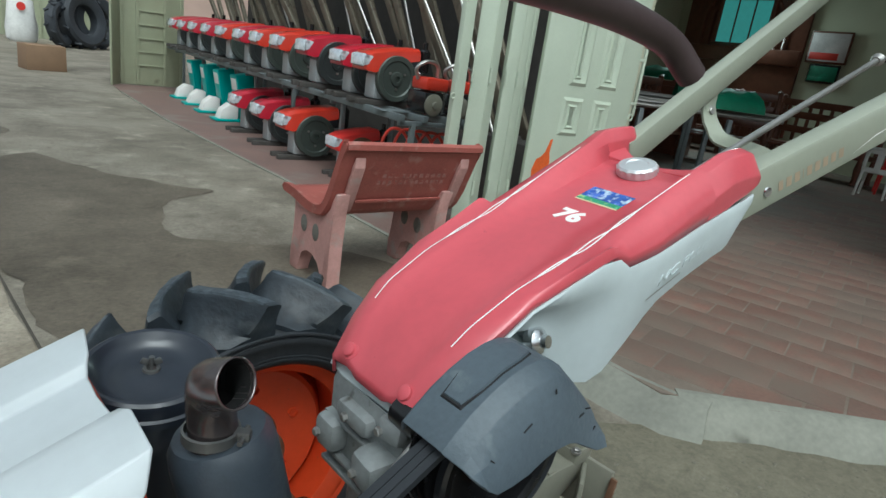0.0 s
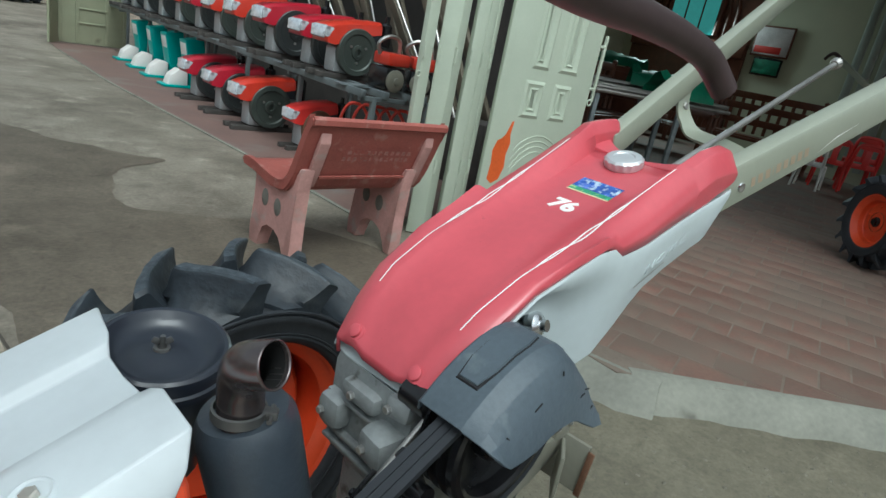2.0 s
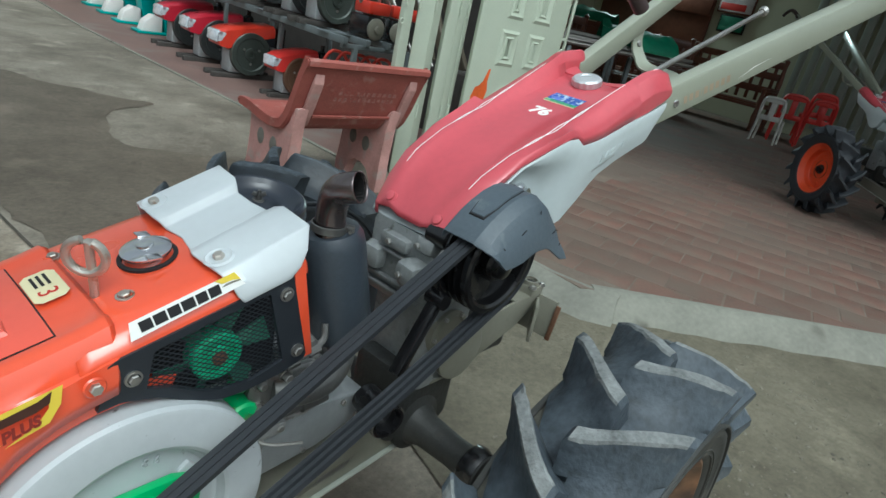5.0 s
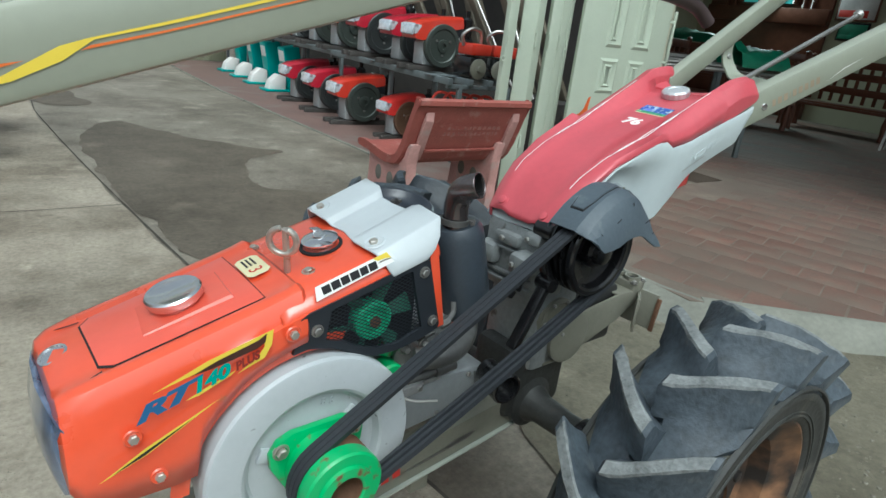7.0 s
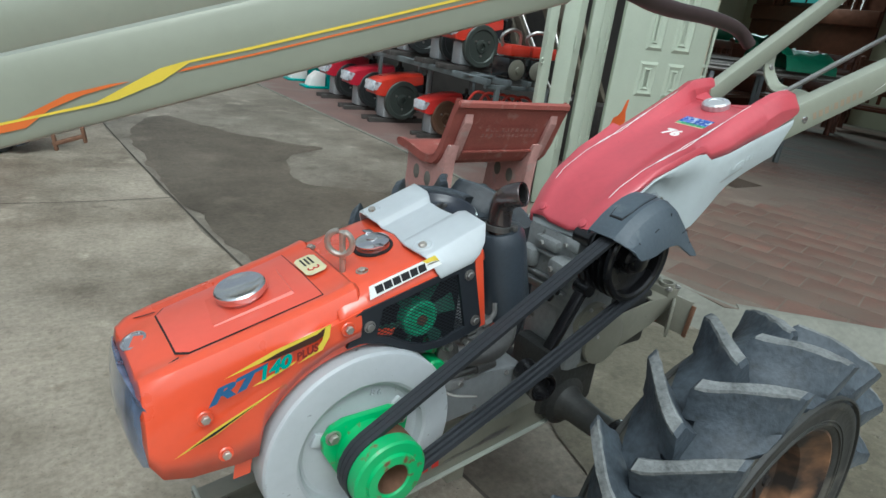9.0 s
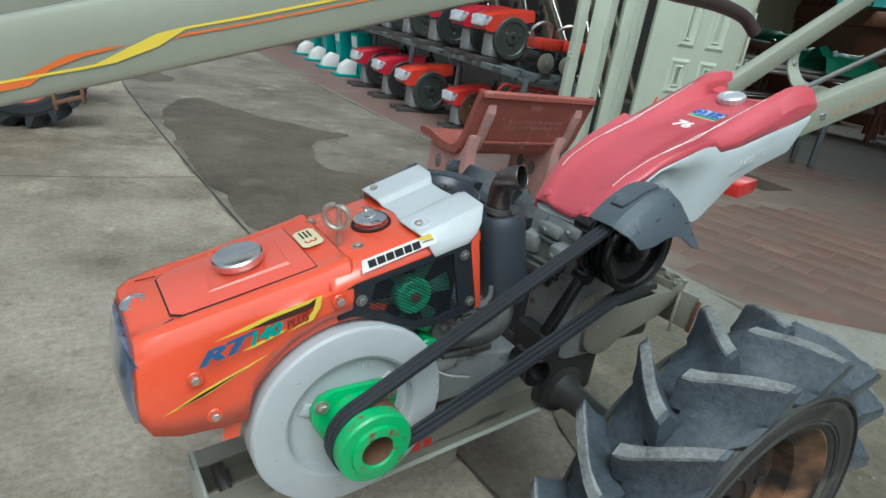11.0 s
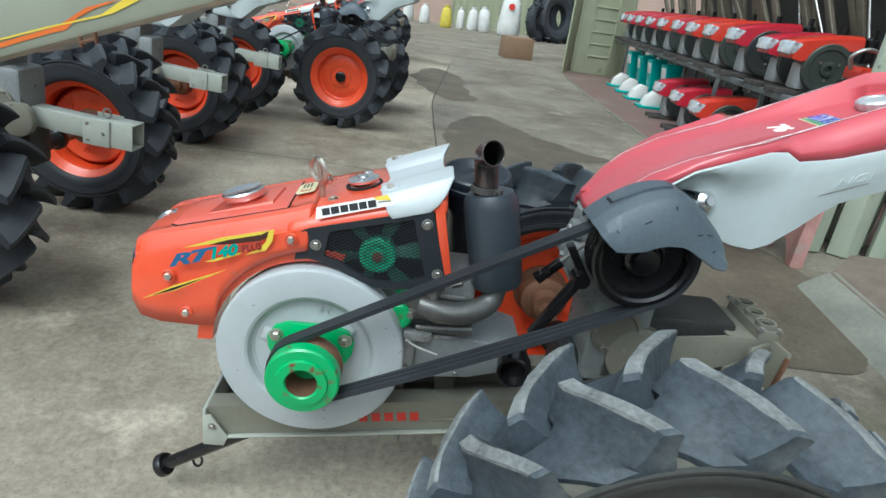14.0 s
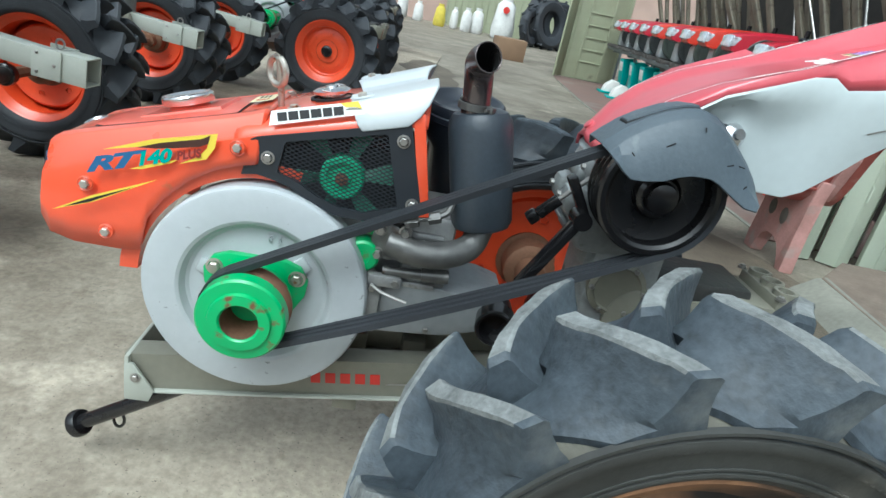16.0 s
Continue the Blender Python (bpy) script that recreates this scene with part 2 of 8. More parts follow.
def tube(bm, pts, r, n=10, taper=None, flat=None):
    """A pipe along points; flat=(a, b) makes its section an a by b rounded box."""
    P = [Vector(p) for p in pts]
    rings, u = [], None
    for i, p in enumerate(P):
        d = (P[min(i + 1, len(P) - 1)] - P[max(i - 1, 0)]).normalized()
        if u is None:
            _, u, _ = axes_of(d)
        u = (u - d * u.dot(d)).normalized()
        w = d.cross(u)
        rr = r if taper is None else r + (taper - r) * i / (len(P) - 1)
        rings.append([p + (u * math.cos(a) + w * math.sin(a)) * rr for a in (2 * math.pi * k / n for k in range(n))])
    loft(bm, rings)
    return bm


def box(bm, c, s, bev=0.0, m=None):
    """A box of size s about c, its edges rounded by bev; m turns it about its centre."""
    t = Matrix.Translation(c) @ (m.to_3x3().to_4x4() if m else Matrix.Identity(4)) @ Matrix.Diagonal((*s, 1))
    made = bmesh.ops.create_cube(bm, size=1.0, matrix=t)
    if bev:
        edges = list({e for v in made["verts"] for e in v.link_edges})
        bmesh.ops.bevel(bm, geom=edges, offset=bev, segments=2, affect="EDGES", profile=0.5)
    return bm


def prism(bm, poly, y0, y1, axis="y", bev=0.0):
    """A plate from a polygon in xz (axis y), yz (axis x) or xy (axis z)."""
    def at(a, b, h):
        return (a, h, b) if axis == "y" else ((h, a, b) if axis == "x" else (a, b, h))
    lo, hi = [bm.verts.new(at(a, b, y0)) for a, b in poly], [bm.verts.new(at(a, b, y1)) for a, b in poly]
    faces = [bm.faces.new(lo), bm.faces.new(list(reversed(hi)))]
    for i in range(len(poly)):
        j = (i + 1) % len(poly)
        faces.append(bm.faces.new((lo[j], lo[i], hi[i], hi[j])))
    if bev:
        edges = list({e for f in faces for e in f.edges})
        bmesh.ops.bevel(bm, geom=edges, offset=bev, segments=2, affect="EDGES", profile=0.5)
    return bm


def beam(bm, p0, p1, w, h, up=(0, 0, 1), bev=0.006):
    """A rounded box section from p0 to p1: w across, h along up."""
    p0, p1 = Vector(p0), Vector(p1)
    d = (p1 - p0).normalized()
    side = d.cross(Vector(up)).normalized()
    top = side.cross(d)
    rot = Matrix((d, side, top)).transposed()
    return box(bm, (p0 + p1) / 2, ((p1 - p0).length, w, h), bev, rot)


def words(text, size, material, m, parent, depth=0.0006, shear=0.0, bold=0.0):
    """Lettering in the built-in font as a mesh, lying in m's xy plane."""
    cu = bpy.data.curves.new("lettering", "FONT")
    cu.body, cu.size, cu.extrude, cu.shear, cu.align_x, cu.offset = text, size, depth, shear, "LEFT", bold
    cu.resolution_u = 3
    tmp = bpy.data.objects.new("lettering", cu)
    scene.collection.objects.link(tmp)
    me = bpy.data.meshes.new_from_object(tmp.evaluated_get(bpy.context.evaluated_depsgraph_get()))
    bpy.data.objects.remove(tmp)
    me.transform(m)
    me.materials.append(material)
    ob = new("lettering", me)
    ob.parent = parent
    return ob


def letter_bars(widths, height, gap, material, m, parent):
    """A row of plain bars in place of a maker's name."""
    bm = bmesh.new()
    x = 0.0
    for k, w in enumerate(widths):
        flat_strip(bm, [(x, 0), (x + w, 0), (x + w, height), (x, height)], m, 0.0)
        x += w + gap
    return part("print_bar", bm, material, parent)


def facing(o, right, up):
    """A pose whose x runs along right and y along up, at o."""
    r = Vector(right).normalized()
    u = Vector(up)
    u = (u - r * u.dot(r)).normalized()
    m = Matrix((r, u, r.cross(u))).transposed().to_4x4()
    m.translation = Vector(o)
    return m


def flat_strip(bm, pts, m, lift=0.0):
    """A thin decal from a polygon in m's plane."""
    vs = [bm.verts.new(m @ V(x, y, lift)) for x, y in pts]
    return bm.faces.new(vs)


# ---- the power tiller ----
def wheel(parent, at, side, rim_mat, turn=0.0, radius=0.425, rubber=None):
    """A lugged tyre on a dished rim; side is -1 or 1: which way the outer face looks along y."""
    big = 1.0 if rubber is NEW_RUBBER else 1.06
    w = part("wheel", _rim(at, side, big), rim_mat, parent, "orange dished steel rim with bolts")
    bm = bmesh.new()
    lathe(bm, at, (0, side, 0), [(0.045, 0.028), (0.045, 0.042), (0.03, 0.047), (0.03, 0.065), (0, 0.065)], 20)
    part("hub", bm, M_BLACK, w, "dark wheel hub")
    bm = bmesh.new()
    lathe(bm, at, (0, -side, 0), [(0.088, -0.035), (0.088, -0.022), (0.074, -0.018), (0.074, 0.045), (0.066, 0.052), (0.044, 0.055), (0.040, 0.095), (0, 0.095)], 28)
    part("inner_hub", bm, M_RUST, w, "rusty brown hub drum")
    bm = bmesh.new()
    half = [(0.236, 0.078), (0.241, 0.094), (0.250, 0.103), (0.266, 0.1065), (0.290, 0.108), (0.308, 0.1105), (0.318, 0.1125), (0.3225, 0.1115), (0.3255, 0.1060), (0.338, 0.090), (0.350, 0.070), (0.353, 0.035)]
    half = [(r if r > 0.30 else r + 0.022 * (big - 1) / 0.09, h) for r, h in half]
    prof = [(r, -h) for r, h in half] + [(0.354, 0.0)] + [(r, h) for r, h in reversed(half)]
    k = radius / 0.425
    flank, worn, side_mat = rubber or (M_RUBBER, M_LUGTOP, M_TYRESIDE)
    lathe(bm, at, (0, 1, 0), [(r * k, h) for r, h in prof], 72)
    for f in bm.faces:
        q = f.calc_center_median() - Vector(at)
        f.material_index = 1 if math.hypot(q.x, q.z) > 0.3525 * k else 2 if math.hypot(q.x, q.z) > 0.3240 * k else 0
    tyre = part("tyre", bm, [side_mat, flank, side_mat if rubber else M_DUST], w, "black lugged farm tyre, dusty and scuffed")
    for sgn in (-1, 1):
        for ring_r, ring_h, wid in ((0.274, 0.106, 0.004), (0.282, 0.1065, 0.0025), (0.3325, 0.1125, 0.004)):
            bm = bmesh.new()
            lathe(bm, at, (0, 1, 0), [((ring_r - wid) * k, sgn * (ring_h - 0.006)), ((ring_r - wid * 0.5) * k, sgn * (ring_h + 0.002)), ((ring_r + wid * 0.5) * k, sgn * (ring_h + 0.002)),
                                      ((ring_r + wid) * k, sgn * (ring_h - 0.006))], 72)
            part("bead_ring", bm, side_mat, tyre)
    for a in (-64, -22, 20, 62):
        bm = bmesh.new()
        for q in range(5):
            b = radians(a + 2.0 * q)
            box(bm, Vector(at) + V(math.sin(b) * 0.312 * k, side * 0.1095, math.cos(b) * 0.312 * k), (0.0065, 0.003, 0.010), 0.001, pose(0, 0, 0, 0, math.degrees(b), 0))
        part("moulded_mark", bm, side_mat, tyre, "raised unreadable moulded mark")
    count = 15
    lug = []
    for i in range(count * 2):
        s = 1 if i % 2 else -1
        m = Matrix.Translation(at) @ Matrix.Rotation(radians(turn + 180.0 * i / count), 4, "Y")
        if i < 2:
            bm = bmesh.new()
            _lug(bm, s, k)
            ob = link("lug", bm, [flank, worn], 38)
            ob.parent, ob.matrix_basis = tyre, m
            lug.append(ob)
        else:
            share("lug", lug[i % 2], tyre, m)
    return w


def _lug(bm, s, k):
    """One tread bar: a worn crest, a broad hollow front that sweeps down to the bar before it, a steep back, and a skirt at the shoulder cut back under the crest."""
    rnd = random.Random(5 + s)
    steps = [(-0.018, -0.4, 0.418, 0.3625), (-0.011, 0.0, 0.4255, 0.3630), (0.006, 1.0, 0.4270, 0.3630), (0.024, 2.6, 0.4272, 0.3628), (0.042, 4.5, 0.4265, 0.3620), (0.060, 6.6, 0.4250, 0.3605), (0.076, 8.6, 0.4225, 0.3575),
             (0.091, 10.5, 0.4190, 0.3525), (0.104, 12.1, 0.4150, 0.3470), (0.115, 13.4, 0.4110, 0.3420), (0.123, 14.3, 0.4075, 0.3390)]
    rings = []
    for i, (y, ang, r1, rv) in enumerate(steps):
        a = radians(ang)
        t = max(0.0, (y - 0.055) / 0.068)
        h = r1 - rv
        chip = rnd.choice((0, 0, 0, 0.003)) if 0 < i < 10 else 0.0
        wide = 0.152 - 0.068 * t if y > 0.03 else 0.060 + 0.090 * max(0.0, (y + 0.018) / 0.048)
        low = max(rv - 0.012, 0.3225)
        prof = [(-wide + 0.004, low), (-wide, rv - 0.0015), (-wide * 0.72, rv + 0.001), (-wide * 0.50, rv + h * 0.08), (-0.048, rv + h * 0.22), (-0.031, rv + h * 0.50), (-0.0205, rv + h * 0.82),
                (-0.0160 + rnd.uniform(-0.0014, 0.0014), r1 - 0.0040 - chip), (-0.0125, r1 - chip * 0.5), (0.0095, r1 - chip * 0.3), (0.0130 + rnd.uniform(-0.0012, 0.0012), r1 - 0.0045),
                (0.0160 - 0.008 * t, rv + h * 0.62), (0.0200 - 0.014 * t, rv + h * 0.28), (0.0260 - 0.018 * t, rv + h * 0.06), (0.0270 - 0.020 * t, low)]
        ring = []
        for arc, r in prof:
            b = a + arc / r
            dent = 0.0028 * noise.noise(Vector((arc * 34, y * 34, 3 + s)))
            out = y - 0.014 * (1 - min(1.0, max(0.0, (r - rv) / h))) * t ** 1.5
            ring.append((math.sin(b) * (r + dent) * k, s * (out + rnd.uniform(-0.0006, 0.0006)), math.cos(b) * (r + dent) * k))
        rings.append(ring)
    vs = loft(bm, rings)
    crest = {v for ring in vs[1:-1] for v in ring[7:11]}
    for f in bm.faces:
        f.material_index = 1 if all(v in crest for v in f.verts) else 0


def _rim(at, side, big=1.0):
    bm = bmesh.new()
    s = side
    lathe(bm, at, (0, s, 0), [(0.232, -0.080), (0.242, -0.090), (0.247, -0.08), (0.228, -0.07), (0.208, -0.05), (0.205, 0.0), (0.208, 0.055),
                              (0.228, 0.074), (0.247, 0.084), (0.248, 0.097), (0.240, 0.098), (0.222, 0.078), (0.196, 0.060), (0.188, 0.02),
                              (0.178, 0.012), (0.165, 0.016), (0.11, 0.030), (0.095, 0.026), (0.08, 0.030), (0.05, 0.03), (0.0, 0.03)], 48)
    for v in bm.verts:
        q = v.co - Vector(at)
        v.co = Vector(at) + V(q.x * big, q.y, q.z * big)
    for i in range(6):
        a = radians(60 * i + 20)
        p = Vector(at) + V(math.cos(a) * 0.135, s * 0.022, math.sin(a) * 0.135)
        lathe(bm, p, (0, s, 0), [(0.013, -0.004), (0.013, 0.012), (0.0, 0.014)], 6)
    return bm


def bolt(parent, p, axis, r=0.009, h=0.008, material=None, washer=True, name="bolt"):
    bm = bmesh.new()
    if washer:
        lathe(bm, p, axis, [(0, -0.003), (r * 1.5, -0.003), (r * 1.5, 0.0015), (r * 1.1, 0.002)], 16)
    lathe(bm, p, axis, [(r, 0.0), (r, h * 0.8), (r * 0.8, h), (0, h)], 6)
    return part(name, bm, material or M_BOLT, parent)


def hood_parts(T):
    """The orange engine hood with its lid, lamp, caps, stickers and guard."""
    cy = 0.010
    secs = [(-0.388, 0.660, 0.728, 0.100, 0.128), (-0.383, 0.625, 0.742, 0.112, 0.142), (-0.365, 0.598, 0.754, 0.120, 0.150), (-0.325, 0.588, 0.768, 0.124, 0.153),
            (-0.25, 0.588, 0.790, 0.126, 0.155), (-0.216, 0.592, 0.800, 0.127, 0.155), (-0.206, 0.650, 0.803, 0.127, 0.152),
            (-0.18, 0.690, 0.811, 0.128, 0.150), (-0.14, 0.730, 0.823, 0.129, 0.150), (-0.10, 0.756, 0.835, 0.130, 0.152),
            (-0.06, 0.772, 0.848, 0.131, 0.153), (-0.035, 0.778, 0.858, 0.132, 0.152), (-0.028, 0.782, 0.856, 0.129, 0.146)]
    bm = bmesh.new()
    rings = []
    for x, zb, zt, hs, hb in secs:
        mid = (zb + zt) / 2
        side = [(hb, zb), (hb * 1.0, zb + 0.25 * (zt - zb)), ((hb + hs) / 2 + 0.006, mid + 0.1 * (zt - zb)), (hs + 0.006, zt - 0.030), (hs, zt - 0.014),
                (hs - 0.009, zt + 0.001), (hs - 0.022, zt + 0.005), (hs - 0.031, zt + 0.0045), (hs - 0.038, zt + 0.0015), (hs * 0.5, zt + 0.003)]
        ring = [(x, cy - a, b) for a, b in side] + [(x, cy, zt + 0.004)] + [(x, cy + a, b) for a, b in reversed(side)]
        rings.append(ring)
    loft(bm, rings, close=False)
    hood = part("hood", bm, M_ORANGE, T, "glossy orange sheet-metal engine hood")
    md = hood.modifiers.new("thick", "SOLIDIFY")
    md.thickness, md.offset = 0.004, -1
    # inner wheel arch over the flywheel
    bm = bmesh.new()
    rings = []
    for i in range(25):
        a = radians(76 + 104 * i / 24)
        rr = 0.2040 + 0.006 * max(0.0, (i - 14) / 10)
        rings.append([(-0.015 + math.cos(a) * rr, y, 0.548 + math.sin(a) * rr) for y in (-0.130, -0.09, -0.02)] + [(-0.015 + math.cos(a) * (rr + 0.030), -0.1325, 0.548 + math.sin(a) * (rr + 0.030))])
    loft(bm, [[r[3], r[0], r[1], r[2]] for r in rings], close=False)
    part("inner_arch", bm, M_ORANGE, hood, "orange inner arch over the flywheel")
    # lid over the fuel tank, set in a narrow gap
    def top(x, y):
        for a, b in zip(secs, secs[1:]):
            if a[0] <= x <= b[0]:
                t = (x - a[0]) / (b[0] - a[0])
                zt, hs = a[2] + (b[2] - a[2]) * t, a[3] + (b[3] - a[3]) * t
                d = abs(y - cy)
                return zt + (0.004 - 0.001 * d / (hs * 0.5) if d < hs * 0.5 else 0.003 - 0.002 * (d - hs * 0.5) / (hs * 0.5 - 0.026))
        return 0.754
    def grid(grow, lift):
        rows = []
        for i in range(15):
            x = -0.323 - grow + (0.238 + 2 * grow) * i / 14
            y0, y1 = -0.076 - 0.008 * i / 14 - grow, 0.086 + 0.018 * i / 14 + grow
            if i == 0:
                y0, y1 = y0 + 0.014, y1 - 0.016
            rows.append([(x, y0 + (y1 - y0) * k / 10, top(x, y0 + (y1 - y0) * k / 10) + lift - (0.0012 if i in (0, 14) or k in (0, 10) else 0)) for k in range(11)])
        return rows
    bm = bmesh.new()
    loft(bm, grid(0.0026, 0.0024), close=False)
    part("seam", bm, M_DARK, hood, "dark gap round the lid")
    bm = bmesh.new()
    loft(bm, grid(0.0, 0.0040), close=False)
    part("fuel_lid", bm, M_LID, hood, "matt red-orange fuel tank lid")
    for s, y0, y1 in ((-1, -0.078, -0.098), (1, 0.086, 0.116)):
        bm = bmesh.new()
        pts = [(-0.322 - 0.062 * k / 8, y0 + (y1 - y0) * (k / 8) ** 1.3) for k in range(9)]
        loft(bm, [[(x, y + d, top(max(x, -0.387), y) + 0.0026 - 0.010 * max(0, -0.372 - x) / 0.012) for x, y in pts] for d in (-0.0016, 0.0016)], close=False)
        part("nose_seam", bm, M_DARK, hood, "dark seam beside the nose")
    bm = bmesh.new()
    q = [(-0.262, -0.045), (-0.118, -0.05), (-0.112, 0.055), (-0.25, 0.055)]
    loft(bm, [[(x, y, top(x, y) + 0.001) for x, y in q], [(x + (0.006 if x < -0.2 else -0.006), y * 0.9, top(x, y) + 0.0075) for x, y in q]])
    part("lid_step", bm, M_LID, hood)
    tilt = V(-0.30, 0, 1)
    bm = bmesh.new()
    p = V(-0.191, 0.010, top(-0.19, 0) + 0.002)
    lathe(bm, p, tilt, [(0.040, -0.006), (0.038, 0.004), (0.034, 0.008), (0.034, 0.012)], 32)
    part("filler_neck", bm, M_LID, hood)
    bm = bmesh.new()
    lathe(bm, p, tilt, [(0.036, 0.010), (0.044, 0.011), (0.0455, 0.014), (0.0455, 0.024), (0.043, 0.027), (0.037, 0.0265), (0.034, 0.0245), (0, 0.0245)], 40)
    part("fuel_cap", bm, M_CHROME, hood, "shiny chrome fuel cap")
    # badge, headlamp
    bm = bmesh.new()
    lathe(bm, (-0.366, cy + 0.022, 0.7515), (-0.45, -0.1, 1), [(0.022, 0), (0.022, 0.005), (0.018, 0.006), (0.017, 0.004), (0, 0.004)], 28)
    part("badge", bm, M_CHROME, hood, "small round chrome badge")
    bm = bmesh.new()
    rings = []
    for y, zt, zb, x, wrap in ((-0.119, 0.706, 0.610, -0.379, 0.022), (-0.100, 0.722, 0.600, -0.392, 0.035), (-0.05, 0.730, 0.597, -0.399, 0.035), (0.01, 0.722, 0.596, -0.401, 0.035),
                         (0.07, 0.730, 0.597, -0.399, 0.035), (0.120, 0.722, 0.600, -0.392, 0.035), (0.142, 0.708, 0.606, -0.380, 0.03), (0.1545, 0.694, 0.618, -0.362, 0.016)):
        rings.append([(x + wrap, y, zt - 0.004), (x + 0.004, y, zt), (x - 0.003, y, (zt * 2 + zb) / 3), (x - 0.003, y, (zt + 2 * zb) / 3), (x + 0.006, y, zb), (x + wrap, y, zb + 0.004)])
    loft(bm, rings)
    part("headlamp", bm, M_LENS, hood, "clear bluish wrap-round headlamp")
    for p in ((-0.303, -0.1455, 0.696), (-0.271, -0.146, 0.617), (-0.064, -0.148, 0.803)):
        bm = bmesh.new()
        lathe(bm, p, (0, -1, 0.1), [(0.0135, 0.0005), (0.0115, 0.003), (0.010, 0.002), (0, 0.002)], 20)
        part("screw_seat", bm, M_ORANGE, hood)
        bolt(hood, Vector(p) + V(0, -0.002, 0), (0, -1, 0.1), 0.0075, 0.007, washer=False)
    # rear top cover with guard
    bm = bmesh.new()
    rings = []
    for x, zt in ((-0.075, 0.838), (-0.06, 0.846), (0.02, 0.870), (0.10, 0.893), (0.17, 0.912), (0.225, 0.925), (0.232, 0.922)):
        rings.append([(x, cy - 0.146, zt - 0.036), (x, cy - 0.146, zt - 0.030), (x, cy - 0.141, zt - 0.018), (x, cy - 0.118, zt - 0.003), (x, cy - 0.10, zt), (x, cy, zt + 0.003),
                      (x, cy + 0.10, zt), (x, cy + 0.118, zt - 0.003), (x, cy + 0.141, zt - 0.018), (x, cy + 0.146, zt - 0.030), (x, cy + 0.146, zt - 0.036)])
    loft(bm, rings, close=False)
    cover = part("radiator_cover", bm, M_ORANGE, T, "orange sheet-metal radiator cover")
    md = cover.modifiers.new("thick", "SOLIDIFY")
    md.thickness, md.offset = 0.004, -1
    for yy in (cy - 0.1475, cy + 0.1475):
        bm = bmesh.new()
        s = -1 if yy < 0 else 1
        prism(bm, [(0.205, 0.905), (0.224, 0.912), (0.262, 0.738), (0.244, 0.735)], yy, yy - s * 0.012, bev=0.002)
        part("corner_post", bm, M_ORANGE, cover)
    # radiator cap; a near-black ring paints the shade of its seat
    up = V(-0.25, 0, 1)
    bm = bmesh.new()
    lathe(bm, (0.060, 0.0, 0.8845), up, [(0.040, -0.002), (0.040, 0.002), (0.034, 0.0025), (0.033, -0.004)], 32)
    part("cap_seat", bm, M_DARK, cover, "near-black ring painting the shaded opening round the radiator cap")
    bm = bmesh.new()
    lathe(bm, (0.060, 0.0, 0.884), up, [(0.024, -0.01), (0.024, 0.008), (0.033, 0.009), (0.034, 0.014), (0.026, 0.018), (0.012, 0.019), (0.011, 0.022), (0.005, 0.023), (0.0, 0.021)], 32)
    box(bm, (0.052, -0.034, 0.900), (0.018, 0.016, 0.003), 0.001)
    box(bm, (0.066, 0.034, 0.903), (0.018, 0.016, 0.003), 0.001)
    part("radiator_cap", bm, M_CHROME, cover, "pressed steel radiator cap")
    # lifting eye
    bm = bmesh.new()
    c, nrm = V(-0.034, -0.040, 0.918), V(0.65, 0.70, 0.1).normalized()
    _, u, w = axes_of(nrm)
    ring = [c + (u * math.cos(a) + w * math.sin(a)) * 0.0235 for a in (radians(-80 + 340 * k / 28) for k in range(29))]
    tube(bm, [V(-0.022, -0.036, 0.852), V(-0.024, -0.037, 0.878)] + ring if (ring[0] - V(-0.024, -0.037, 0.878)).length < (ring[-1] - V(-0.024, -0.037, 0.878)).length
         else [V(-0.022, -0.036, 0.852), V(-0.024, -0.037, 0.878)] + ring[::-1], 0.0058, 10)
    part("lifting_eye", bm, M_BOLT, cover, "bare steel lifting eye")
    bolt(cover, (0.004, -0.062, 0.8655), up, 0.008, 0.006)
    bolt(cover, (-0.03, 0.09, 0.8585), up, 0.007, 0.006)
    # printed name strip, number sticker
    m = facing((-0.020, cy - 0.1475, 0.8455), (0.268, 0, 0.080), (0, 0.32, 1))
    bm = bmesh.new()
    flat_strip(bm, [(0.0, 0.0), (0.156, 0.003), (0.146, 0.024), (0.006, 0.023)], m, 0.0008)
    part("name_plate", bm, M_WHITE, cover, "white name strip with a yellow tail")
    bm = bmesh.new()
    flat_strip(bm, [(0.126, 0.0165), (0.140, 0.0155), (0.152, 0.0120), (0.147, 0.0243), (0.118, 0.0238)], m, 0.0013)
    part("name_plate", bm, M_YELLOW, cover)
    bm = bmesh.new()
    flat_strip(bm, [(0.124, 0.0120), (0.138, 0.0118), (0.152, 0.0105), (0.151, 0.0122), (0.140, 0.0142), (0.130, 0.0146)], m, 0.0018)
    part("plate_rule", bm, M_OLIVE, cover)
    letter_bars([0.0155, 0.0160, 0.0155, 0.017, 0.015, 0.016], 0.0138, 0.0024, M_INK, m @ pose(0.015, 0.0050, 0.0016), cover)
    m = facing((-0.078, 0.046, 0.754 + 0.287 * 0.315 + 0.0062), (0.0, -1, 0), (1, 0, 0.315)) @ pose(-0.010, -0.005, 0) @ Matrix.Diagonal((1.32, 1.32, 1, 1))
    bm = bmesh.new()
    pts = [(0.008, 0), (0.052, 0), (0.058, 0.006), (0.058, 0.026), (0.052, 0.032), (0.008, 0.032), (0.002, 0.026), (0.002, 0.006)]
    flat_strip(bm, pts, m, 0.001)
    part("sticker", bm, M_CREAM, cover, "small cream sticker with a red 3")
